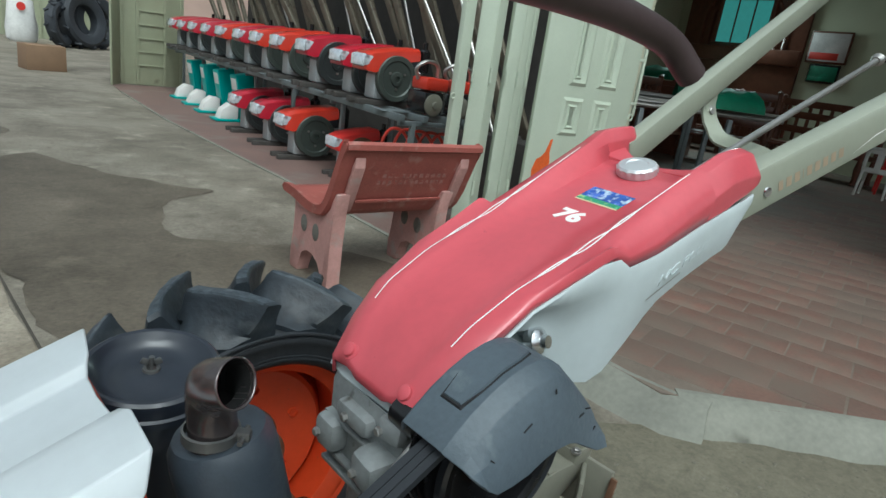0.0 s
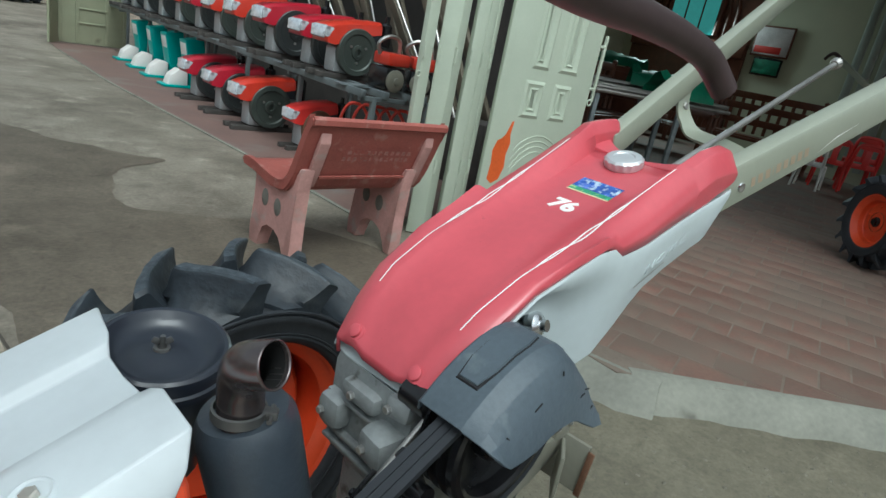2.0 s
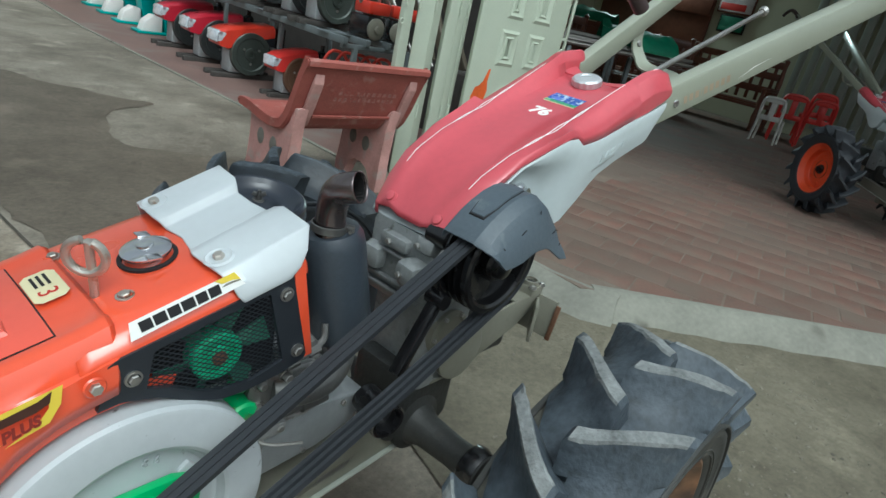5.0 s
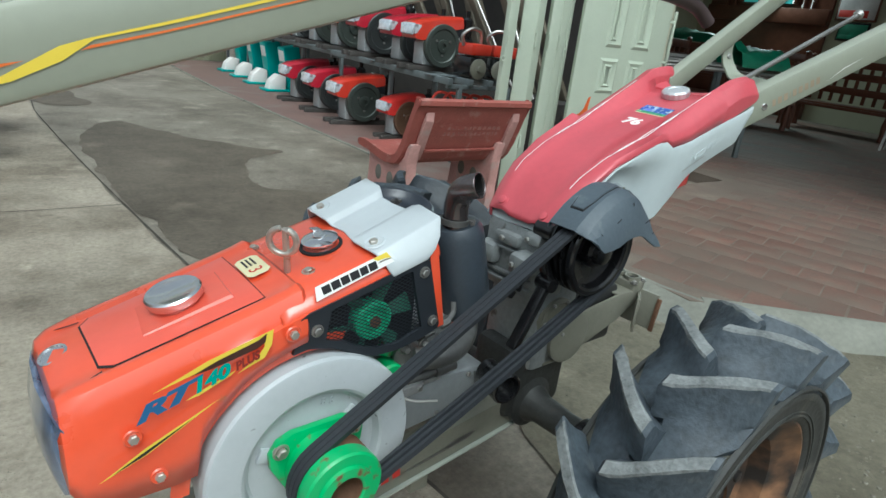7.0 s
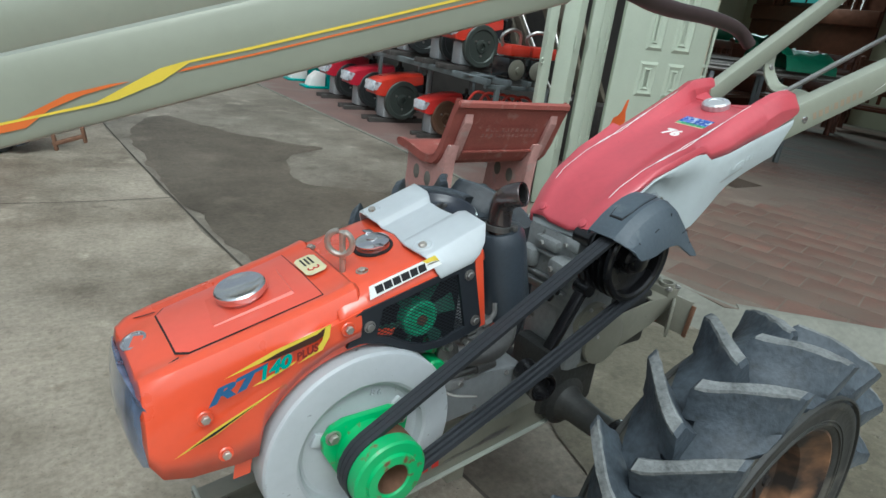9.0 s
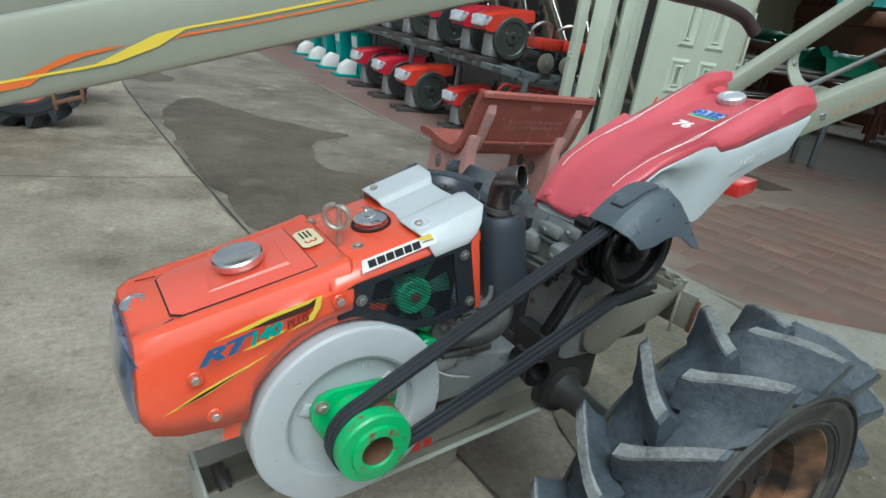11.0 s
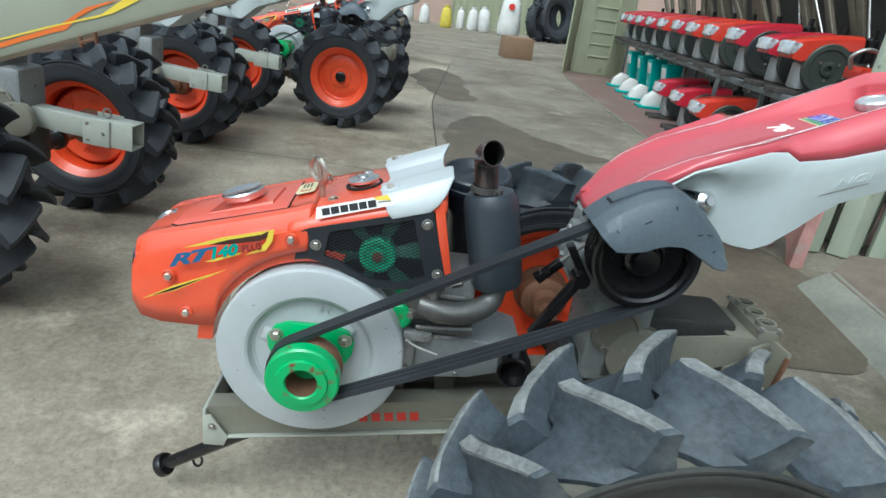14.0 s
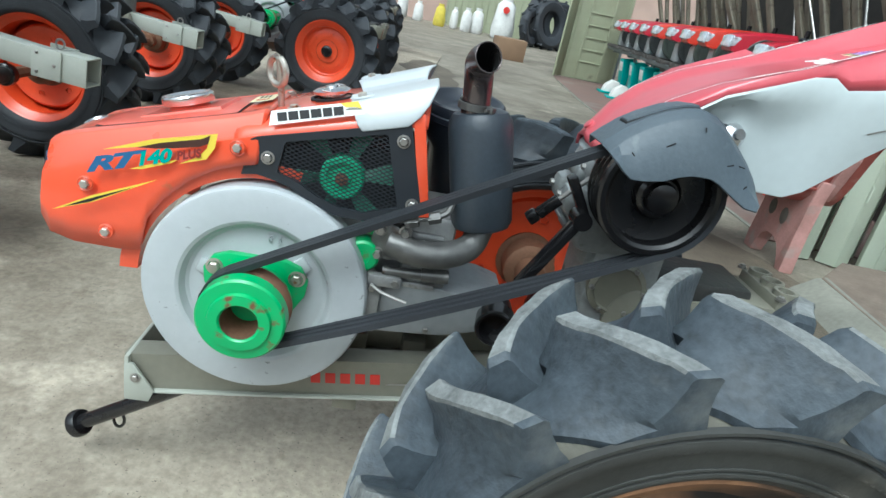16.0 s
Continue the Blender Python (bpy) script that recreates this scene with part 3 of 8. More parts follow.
    words("3", 0.026, M_REDINK, m @ pose(0.036, 0.007, 0.0016), cover, 0.0002)
    bm = bmesh.new()
    for k in range(3):
        flat_strip(bm, [(0.008, 0.008 + 0.006 * k), (0.030, 0.008 + 0.006 * k), (0.030, 0.011 + 0.006 * k), (0.008, 0.011 + 0.006 * k)], m, 0.0016)
    part("sticker_bars", bm, M_INK, cover)
    # side graphics of the hood
    m = facing((-0.300, -0.1462, 0.720), (0.205, 0.0, 0.066), (0, 0.07, 1))
    bm = bmesh.new()
    flat_strip(bm, [(0.036, 0.030), (0.120, 0.036), (0.224, 0.032), (0.214, 0.010), (0.196, -0.006), (0.150, -0.008), (0.185, 0.000), (0.202, 0.012), (0.206, 0.024), (0.110, 0.026)], m, 0.0030)
    flat_strip(bm, [(0.070, -0.006), (0.100, -0.003), (0.150, -0.001), (0.140, -0.005), (0.090, -0.009)], m, 0.0030)
    part("decal", bm, M_YELLOW, hood, "yellow model decal")
    bm = bmesh.new()
    flat_strip(bm, [(0.090, 0.0265), (0.130, 0.029), (0.196, 0.027), (0.212, 0.031), (0.205, 0.018), (0.190, 0.015), (0.150, 0.018), (0.12, 0.021)], m, 0.0036)
    part("decal", bm, M_BRUSH, hood, "dark brown brush stroke")
    words("R", 0.052, M_BLUE, m @ pose(0.000, -0.002, 0.0040) @ Matrix.Diagonal((1.30, 0.60, 1, 1)), hood, 0.0004, 0.45, 0.0024)
    words("T", 0.052, M_BLUE, m @ pose(0.032, -0.002, 0.0042) @ Matrix.Diagonal((1.50, 0.62, 1, 1)), hood, 0.0004, 0.45, 0.0024)
    words("140", 0.038, M_TEAL, m @ pose(0.082, -0.002, 0.0046) @ Matrix.Diagonal((1.00, 0.76, 1, 1)), hood, 0.0004, 0.35, 0.0018)
    words("PLUS", 0.019, M_PLUS, m @ pose(0.150, -0.001, 0.0048) @ Matrix.Diagonal((0.95, 1, 1, 1)), hood, 0.0003, 0.3, 0.0008)
    m = facing((-0.372, -0.1545, 0.640), (0.22, 0.0, 0.062), (0, 0.05, 1))
    bm = bmesh.new()
    flat_strip(bm, [(0.02, 0.0), (0.09, 0.006), (0.205, 0.034), (0.09, 0.017), (0.05, 0.007)], m, 0.003)
    part("decal", bm, M_YELLOW, hood)
    bm = bmesh.new()
    flat_strip(bm, [(0.040, 0.0028), (0.085, 0.0070), (0.165, 0.0255), (0.082, 0.0116)], m, 0.0036)
    part("decal", bm, M_INK, hood)
    guard_parts(T, cy)
    return hood


def guard_parts(T, cy):
    """The silver heat guard: two bent wings with a trough between them."""
    bm = bmesh.new()
    cols = [(-0.152, 0.128, 0.200, -0.046), (-0.152, 0.118, 0.216, -0.032), (-0.146, 0.110, 0.228, -0.014), (-0.128, 0.102, 0.238, 0.000), (-0.062, 0.096, 0.238, 0.004),
            (-0.048, 0.100, 0.232, 0.001), (-0.038, 0.106, 0.226, -0.006), (0.0, 0.112, 0.222, -0.005), (0.038, 0.106, 0.222, -0.003),
            (0.048, 0.100, 0.224, 0.008), (0.062, 0.096, 0.228, 0.012), (0.128, 0.102, 0.238, 0.006), (0.144, 0.112, 0.230, -0.014), (0.150, 0.120, 0.215, -0.036), (0.152, 0.130, 0.190, -0.062)]
    rings = []
    for y, x0, x1, dz in cols:
        ring = []
        for k in range(7):
            x = x0 + (x1 - x0) * k / 6
            ring.append((x, cy + y, 0.902 + (x - 0.10) * (0.40 if dz > -0.01 else 0.30) + dz))
        rings.append(ring)
    loft(bm, rings, close=False)
    g = part("heat_guard", bm, M_GUARD, T, "silver painted bent heat guard")
    md = g.modifiers.new("thick", "SOLIDIFY")
    md.thickness, md.offset = 0.005, -1
    md = g.modifiers.new("round", "BEVEL")
    md.width, md.segments, md.limit_method = 0.002, 2, "ANGLE"
    for y, zb in ((-0.096, 0.909), (0.100, 0.916)):
        p = (0.118, cy + y, zb)
        bm = bmesh.new()
        lathe(bm, p, (-0.35, 0, 1), [(0.022, 0.002), (0.018, 0.0045), (0.014, 0.002), (0, 0.002)], 24)
        part("bolt_seat", bm, M_GUARD, g)
        bolt(g, p, (-0.35, 0, 1), 0.008, 0.009)


def screen_parts(T):
    """The black side panel with its wire screen and the green fan behind it."""
    y = -0.139
    out = [(-0.058, 0.757), (-0.046, 0.822), (0.205, 0.892), (0.249, 0.738), (0.205, 0.722), (0.150, 0.712), (0.105, 0.712), (0.06, 0.728), (0.02, 0.750), (-0.03, 0.762)]
    hole = [(0.000, 0.770), (0.008, 0.824), (0.170, 0.868), (0.205, 0.746), (0.150, 0.726), (0.105, 0.728), (0.065, 0.742), (0.03, 0.762)]
    bm = bmesh.new()
    # the panel as a band between outline and opening
    def resample(poly, n):
        L = [math.dist(a, b) for a, b in zip(poly, poly[1:] + poly[:1])]
        tot, res = sum(L), []
        for i in range(n):
            d, k = tot * i / n, 0
            while d > L[k]:
                d -= L[k]
                k += 1
            a, b = poly[k], poly[(k + 1) % len(poly)]
            res.append((a[0] + (b[0] - a[0]) * d / L[k], a[1] + (b[1] - a[1]) * d / L[k]))
        return res
    c = (0.10, 0.80)
    ro = resample(out, 64)
    def inner_at(p):
        d = (p[0] - c[0], p[1] - c[1])
        best = None
        for a, b in zip(hole, hole[1:] + hole[:1]):
            ex, ez = b[0] - a[0], b[1] - a[1]
            den = d[0] * ez - d[1] * ex
            if abs(den) < 1e-9:
                continue
            t = ((a[0] - c[0]) * ez - (a[1] - c[1]) * ex) / den
            u = ((a[0] - c[0]) * d[1] - (a[1] - c[1]) * d[0]) / den
            if t > 0 and -1e-6 <= u <= 1 + 1e-6 and (best is None or t < best):
                best = t
        best = best or 0.8
        return (c[0] + d[0] * best, c[1] + d[1] * best)
    ri = [inner_at(p) for p in ro]
    rings = [[(a, y + 0.008, b) for a, b in ro], [(a, y, b) for a, b in ro], [(a, y, b) for a, b in ri], [(a, y + 0.008, b) for a, b in ri], [(a, y + 0.008, b) for a, b in ro]]
    loft(bm, rings, caps=False)
    p = part("side_panel", bm, M_PANEL, T, "black steel radiator side panel")
    # wire screen: two crossing sets of thin strands clipped to the opening
    def inside(px, pz):
        hit = False
        for a, b in zip(hole, hole[1:] + hole[:1]):
            if (a[1] > pz) != (b[1] > pz) and px < (b[0] - a[0]) * (pz - a[1]) / (b[1] - a[1]) + a[0]:
                hit = not hit
        return hit
    bm = bmesh.new()
    for sgn in (-1, 1):
        d = (math.cos(radians(28)), sgn * math.sin(radians(28)))
        n = (-d[1], d[0])
        for i in range(-34, 35):
            o = (0.10 + n[0] * i * 0.0062, 0.79 + n[1] * i * 0.0062)
            ts = [t / 800 for t in range(-200, 201) if inside(o[0] + d[0] * t / 800, o[1] + d[1] * t / 800)]
            if len(ts) > 2:
                a, b = ts[0], ts[-1]
                q = [(o[0] + d[0] * t + n[0] * h, o[1] + d[1] * t + n[1] * h) for t, h in ((a, -0.0009), (b, -0.0009), (b, 0.0009), (a, 0.0009))]
                vs = [bm.verts.new((x, y + 0.0045 + 0.0008 * sgn, z)) for x, z in q]
                bm.faces.new(vs)
    tagged(part("wire_screen", bm, M_PANEL, p), "black expanded wire screen", kind="stuff")
    for q in ((-0.017, 0.793), (0.197, 0.861), (0.229, 0.756)):
        bolt(p, (q[0], y - 0.001, q[1]), (0, -1, 0), 0.0075, 0.006, M_STEEL)
    bm = bmesh.new()
    box(bm, (0.098, 0.02, 0.758), (0.27, 0.2, 0.14), 0.01)
    part("radiator_core", bm, M_DARK, p, "dark radiator core")
    bm = bmesh.new()
    fc = V(0.105, -0.118, 0.776)
    lathe(bm, fc, (0, -1, 0), [(0.038, -0.02), (0.038, 0.005), (0.034, 0.009), (0.027, 0.009), (0.025, 0.003), (0.016, 0.003), (0.014, 0.009), (0, 0.009)], 32)
    fan = part("fan", bm, M_GREENDIM, p, "green plastic cooling fan")
    for k in range(6):
        a = radians(60 * k + 12)
        d = V(math.cos(a), 0, math.sin(a))
        e = V(-math.sin(a), 0, math.cos(a))
        q = [fc + d * 0.036 - e * 0.008, fc + d * 0.086 - e * 0.017, fc + d * 0.086 + e * 0.017 + V(0, 0.012, 0), fc + d * 0.036 + e * 0.008 + V(0, 0.010, 0)]
        bm = bmesh.new()
        loft(bm, [q, [v + V(0, 0.003, 0) for v in q]])
        part("blade", bm, M_BLADE, fan)
    bm = bmesh.new()
    lathe(bm, fc + V(0, -0.0095, 0), (0, -1, 0), [(0.011, 0), (0.011, 0.003), (0.006, 0.004), (0, 0.004)], 16)
    part("fan_nut", bm, M_RUST, p)


def drive_parts(T):
    """Flywheel, green pulley, belts, tiller pulley and its cover."""
    fx, fz = -0.015, 0.548
    bm = bmesh.new()
    lathe(bm, (fx, 0, fz), (0, -1, 0), [(0.0, 0.095), (0.17, 0.095), (0.190, 0.098), (0.196, 0.104), (0.1965, 0.150), (0.193, 0.156), (0.188, 0.158), (0.137, 0.158), (0.131, 0.155), (0.124, 0.142),
                                        (0.118, 0.139), (0.085, 0.140), (0.05, 0.146), (0.0, 0.146)], 96)
    fly = part("flywheel", bm, M_FLY, T, "heavy grey painted flywheel with chipped rim", 25)
    m = facing((fx + 0.01, -0.1412, fz + 0.098), (1, 0, -0.15), (0, 0, 1))
    words("8 6", 0.02, M_FLY, m, fly, 0.0015)
    for a in (40, 160, 280):
        bm = bmesh.new()
        p = V(fx + math.cos(radians(a)) * 0.098, -0.142, fz + math.sin(radians(a)) * 0.098)
        box(bm, p, (0.022, 0.010, 0.028), 0.003, pose(0, 0, 0, 0, -a, 0))
        part("rib", bm, M_FLY, fly)
    bm = bmesh.new()
    tri = []
    for a in (32, 148, 270):
        for k in (-24, -8, 8, 24):
            b = radians(a + k)
            rr = 0.098 if abs(k) < 10 else 0.088
            tri.append((fx + math.cos(b) * rr, fz + math.sin(b) * rr))
    tri.sort(key=lambda q: math.atan2(q[1] - fz, q[0] - fx))
    prism(bm, tri, -0.146, -0.160, bev=0.002)
    lathe(bm, (fx, 0, fz), (0, -1, 0), [(0.062, 0.155), (0.062, 0.185), (0.070, 0.188), (0.0735, 0.190), (0.0735, 0.194)], 40)
    lathe(bm, (fx, 0, fz), (0, -1, 0), [(0.0735, 0.226), (0.0735, 0.250), (0.070, 0.254), (0.052, 0.255), (0.050, 0.262), (0.034, 0.263), (0.031, 0.260), (0.030, 0.20), (0, 0.20)], 40)
    hub = part("engine_pulley", bm, M_GREEN, fly, "chipped green engine pulley with a triangular flange")
    bm = bmesh.new()
    lathe(bm, (fx, 0, fz), (0, -1, 0), [(0.0735, 0.194), (0.064, 0.199), (0.0735, 0.204), (0.064, 0.2095), (0.0735, 0.215), (0.064, 0.2205), (0.0735, 0.226)], 40)
    part("groove_band", bm, M_RUST, hub, "rusty bare belt grooves")
    bm = bmesh.new()
    lathe(bm, (fx, 0, fz), (0, -1, 0), [(0.0305, 0.259), (0.0295, 0.20), (0, 0.199)], 24)
    part("bore", bm, M_RUST, hub)
    for a in (32, 148):
        bolt(hub, (fx + math.cos(radians(a)) * 0.083, -0.160, fz + math.sin(radians(a)) * 0.083), (0, -1, 0), 0.010, 0.010)
    # tiller pulley
    px, pz, pr = 0.607, 0.868, 0.100
    bm = bmesh.new()
    prof = [(0, 0.15), (0.08, 0.15), (pr, 0.160)]
    for k in range(3):
        h = 0.164 + 0.017 * k
        prof += [(pr, h), (pr - 0.012, h + 0.004), (pr - 0.012, h + 0.010), (pr, h + 0.014)]
    prof += [(pr, 0.222), (pr - 0.004, 0.226), (pr - 0.012, 0.226), (pr - 0.018, 0.222), (pr - 0.022, 0.205), (0.05, 0.198), (0.038, 0.200), (0.036, 0.216), (0.030, 0.222), (0.027, 0.222), (0.024, 0.234), (0.012, 0.238), (0, 0.238)]
    lathe(bm, (px, 0, pz), (0, -1, 0), prof, 64)
    part("drive_pulley", bm, M_BLACK, T, "glossy black dished belt pulley", 30)
    # three belts
    for k in range(3):
        yy = -0.199 - 0.0115 * k
        loop = []
        ra, rb = 0.073, 0.101
        dx, dz = px - fx, pz - fz
        L = math.hypot(dx, dz)
        base = math.atan2(dz, dx)
        off = math.asin((rb - ra) / L)
        up0, dn0 = base + math.pi / 2 + off, base - math.pi / 2 - off
        for i in range(13):
            a = up0 + (dn0 + 2 * math.pi - up0) * i / 12
            loop.append((fx + math.cos(a) * ra, fz + math.sin(a) * ra, math.cos(a), math.sin(a)))
        bottom = []
        b0, b1 = dn0, up0
        for i in range(17):
            a = b0 + (b1 - b0) * i / 16
            bottom.append((px + math.cos(a) * rb, pz + math.sin(a) * rb, math.cos(a), math.sin(a)))
        A, B = loop[-1], bottom[0]
        sag = []
        for i in range(1, 8):
            t = i / 8
            s = math.sin(math.pi * t) * (0.004 + 0.003 * k)
            sag.append((A[0] + (B[0] - A[0]) * t, A[1] + (B[1] - A[1]) * t + 0.0 - s, A[2], A[3]))
        A, B = bottom[-1], loop[0]
        sag2 = []
        for i in range(1, 8):
            t = i / 8
            sag2.append((A[0] + (B[0] - A[0]) * t, A[1] + (B[1] - A[1]) * t, B[2], B[3]))
        full = loop + sag + bottom + sag2
        bm = bmesh.new()
        rings = []
        for x, z, nx, nz in full:
            rings.append([(x + nx * 0.0045, yy - 0.0052, z + nz * 0.0045), (x + nx * 0.0045, yy + 0.0052, z + nz * 0.0045), (x - nx * 0.006, yy + 0.0034, z - nz * 0.006), (x - nx * 0.006, yy - 0.0034, z - nz * 0.006)])
        loft(bm, rings + [rings[0]], caps=False)
        part("belt", bm, M_BELT, T, "black rubber V-belt")
    # belt cover: a bent skirt whose outer face hangs in front of the pulley
    top = [(0.484, 0.936), (0.500, 0.952), (0.520, 0.970), (0.545, 0.987), (0.572, 1.001), (0.598, 1.009), (0.620, 1.011), (0.642, 1.006), (0.660, 0.995), (0.678, 0.979), (0.698, 0.962), (0.716, 0.945), (0.733, 0.926), (0.745, 0.904)]
    low = [(0.500, 0.924), (0.512, 0.912), (0.526, 0.902), (0.548, 0.903), (0.574, 0.908), (0.595, 0.918), (0.612, 0.923), (0.628, 0.924), (0.642, 0.924), (0.656, 0.919), (0.670, 0.911), (0.690, 0.900), (0.708, 0.891), (0.728, 0.889)]
    bm = bmesh.new()
    rings = []
    for (x0, z0), (x1, z1) in zip(top, low):
        dx, dz = x1 - x0, z1 - z0
        n = math.hypot(dx, dz)
        ux, uz = dx / n, dz / n
        rings.append([(x0 + 0.004, -0.164, z0 - 0.014), (x0 + 0.001, -0.1665, z0 - 0.003), (x0, -0.170, z0), (x0, -0.236, z0 + 0.0015), (x0 + ux * 0.0006, -0.2385, z0 + uz * 0.0006),
                      (x0 + ux * 0.008, -0.257, z0 + uz * 0.008), (x0 + ux * 0.011, -0.260, z0 + uz * 0.011), (x0 + ux * n * 0.5, -0.274, z0 + uz * n * 0.5), (x1, -0.286, z1)])
    loft(bm, rings, close=False)
    c = part("belt_cover", bm, M_MUD, T, "scuffed grey plastic belt cover", 24)
    md = c.modifiers.new("thick", "SOLIDIFY")
    md.thickness, md.offset = 0.004, -1
    md = c.modifiers.new("round", "BEVEL")
    md.width, md.segments, md.limit_method, md.angle_limit = 0.0012, 2, "ANGLE", radians(30)
    for grow, lift, mt, nm in ((0.0022, 0.0012, M_DARK, "pad_groove"), (0.0, 0.0042, M_MUD, "raised_pad")):
        bm = bmesh.new()
        rings = []
        for i, (x0, z0) in enumerate(top[2:7]):
            a, b = -0.184 + grow, -0.226 - grow
            if i in (0, 4):
                a, b = a - 0.006, b + 0.006
            x = x0 + (-grow if i == 0 else grow if i == 4 else 0)
            rings.append([(x, a, z0 - 0.002), (x, a - 0.0015, z0 + lift), (x, b + 0.0015, z0 + 0.001 + lift), (x, b, z0 - 0.001)])
        loft(bm, rings)
        part(nm, bm, mt, c, "", 30)
    for i, v, w, t in ((4, 0.45, 0.014, -34), (9, 0.55, 0.016, -20), (10, 0.30, 0.010, 10), (2, 0.5, 0.008, 40), (11, 0.6, 0.010, -50), (6, 0.25, 0.007, 70)):
        (x0, z0), (x1, z1) = top[i], low[i]
        bm = bmesh.new()
        box(bm, (x0 + (x1 - x0) * v, -0.274 - 0.024 * (v - 0.5), z0 + (z1 - z0) * v), (w, 0.0016, 0.0016), 0.0003, pose(0, 0, 0, 0, t, 0))
        part("scratch", bm, M_DARK, c, "dark scuff mark")


def breather_parts(T):
    """Muffler, its pipe and clamp, and the air cleaner."""
    mx, my = 0.306, -0.083
    low, high = V(0.364, -0.088, 0.716), V(0.318, -0.068, 0.925)
    ax = (high - low).normalized()
    bm = bmesh.new()
    lathe(bm, low, ax, [(0, 0.0), (0.036, 0.001), (0.050, 0.007), (0.0555, 0.018), (0.0570, 0.180), (0.0550, 0.197), (0.048, 0.209), (0.034, 0.215), (0.026, 0.217), (0, 0.217)], 40)
    muf = part("muffler", bm, M_MUFFLER, T, "dark grey upright exhaust muffler")
    bm = bmesh.new()
    pts = spline([(mx + 0.002, my, 0.912), (mx, my, 0.940), (mx - 0.003, my - 0.003, 0.966), (mx - 0.007, my - 0.012, 0.988), (mx - 0.010, my - 0.026, 1.002), (mx - 0.008, my - 0.043, 1.011), (mx - 0.002, my - 0.058, 1.017)], 6)
    tube(bm, pts, 0.0245, 28)
    for f in [f for f in bm.faces if len(f.verts) > 6 and f.calc_center_median().z > 0.98]:
        bm.faces.remove(f)
    pipe = part("exhaust_pipe", bm, M_PIPE, muf, "heat-stained steel exhaust elbow")
    md = pipe.modifiers.new("thick", "SOLIDIFY")
    md.thickness, md.offset = 0.0016, -1
    bm = bmesh.new()
    tube(bm, pts[-26:-2], 0.0228, 24)
    for f in [f for f in bm.faces if len(f.verts) > 6 and f.calc_center_median().z > 1.0]:
        bm.faces.remove(f)
    part("bore_black", bm, M_BORE, muf, "near-black bore")
    bm = bmesh.new()
    lathe(bm, (mx - 0.001, my, 0.924), (0, 0, 1), [(0.0265, 0), (0.029, 0.001), (0.029, 0.012), (0.0265, 0.013)], 28)
    box(bm, (mx + 0.022, my - 0.020, 0.931), (0.020, 0.012, 0.012), 0.002, pose(0, 0, 0, 0, 0, -40))
    rod(bm, (mx + 0.014, my - 0.034, 0.931), (mx + 0.034, my - 0.010, 0.931), 0.003, n=8)
    part("clamp", bm, M_ELBOW, muf, "steel hose clamp")
    # air cleaner
    ax, ay = 0.308, 0.116
    up = V(-0.03, -0.14, 1)
    bm = bmesh.new()
    lathe(bm, (ax, ay, 0.904), up, [(0, -0.20), (0.055, -0.20), (0.060, -0.19), (0.062, -0.09), (0.080, -0.06), (0.082, -0.03), (0.086, -0.028), (0.086, -0.018), (0.082, -0.016), (0.0835, -0.004),
                                    (0.082, 0.003), (0.078, 0.006), (0.073, 0.005), (0.067, -0.002), (0.060, -0.010), (0.048, -0.014), (0.030, -0.012), (0.012, -0.006), (0.0, -0.005)], 56)
    a = part("air_cleaner", bm, M_AIR, T, "round glossy black air cleaner")
    bm = bmesh.new()
    lathe(bm, (ax, ay + 0.004, 0.899), up, [(0, 0), (0.011, 0.0), (0.010, 0.003), (0.006, 0.003), (0.006, 0.008)], 16)
    rod(bm, (ax, ay + 0.004, 0.899), (ax, ay + 0.002, 0.918), 0.0035, n=8)
    for q in (-1, 1):
        box(bm, (ax + q * 0.007, ay + 0.003 - q * 0.003, 0.911), (0.010, 0.004, 0.009), 0.0018, pose(0, 0, 0, 0, -25 * q, -18))
    part("wing_nut", bm, M_ELBOW, a, "small tarnished wing nut")


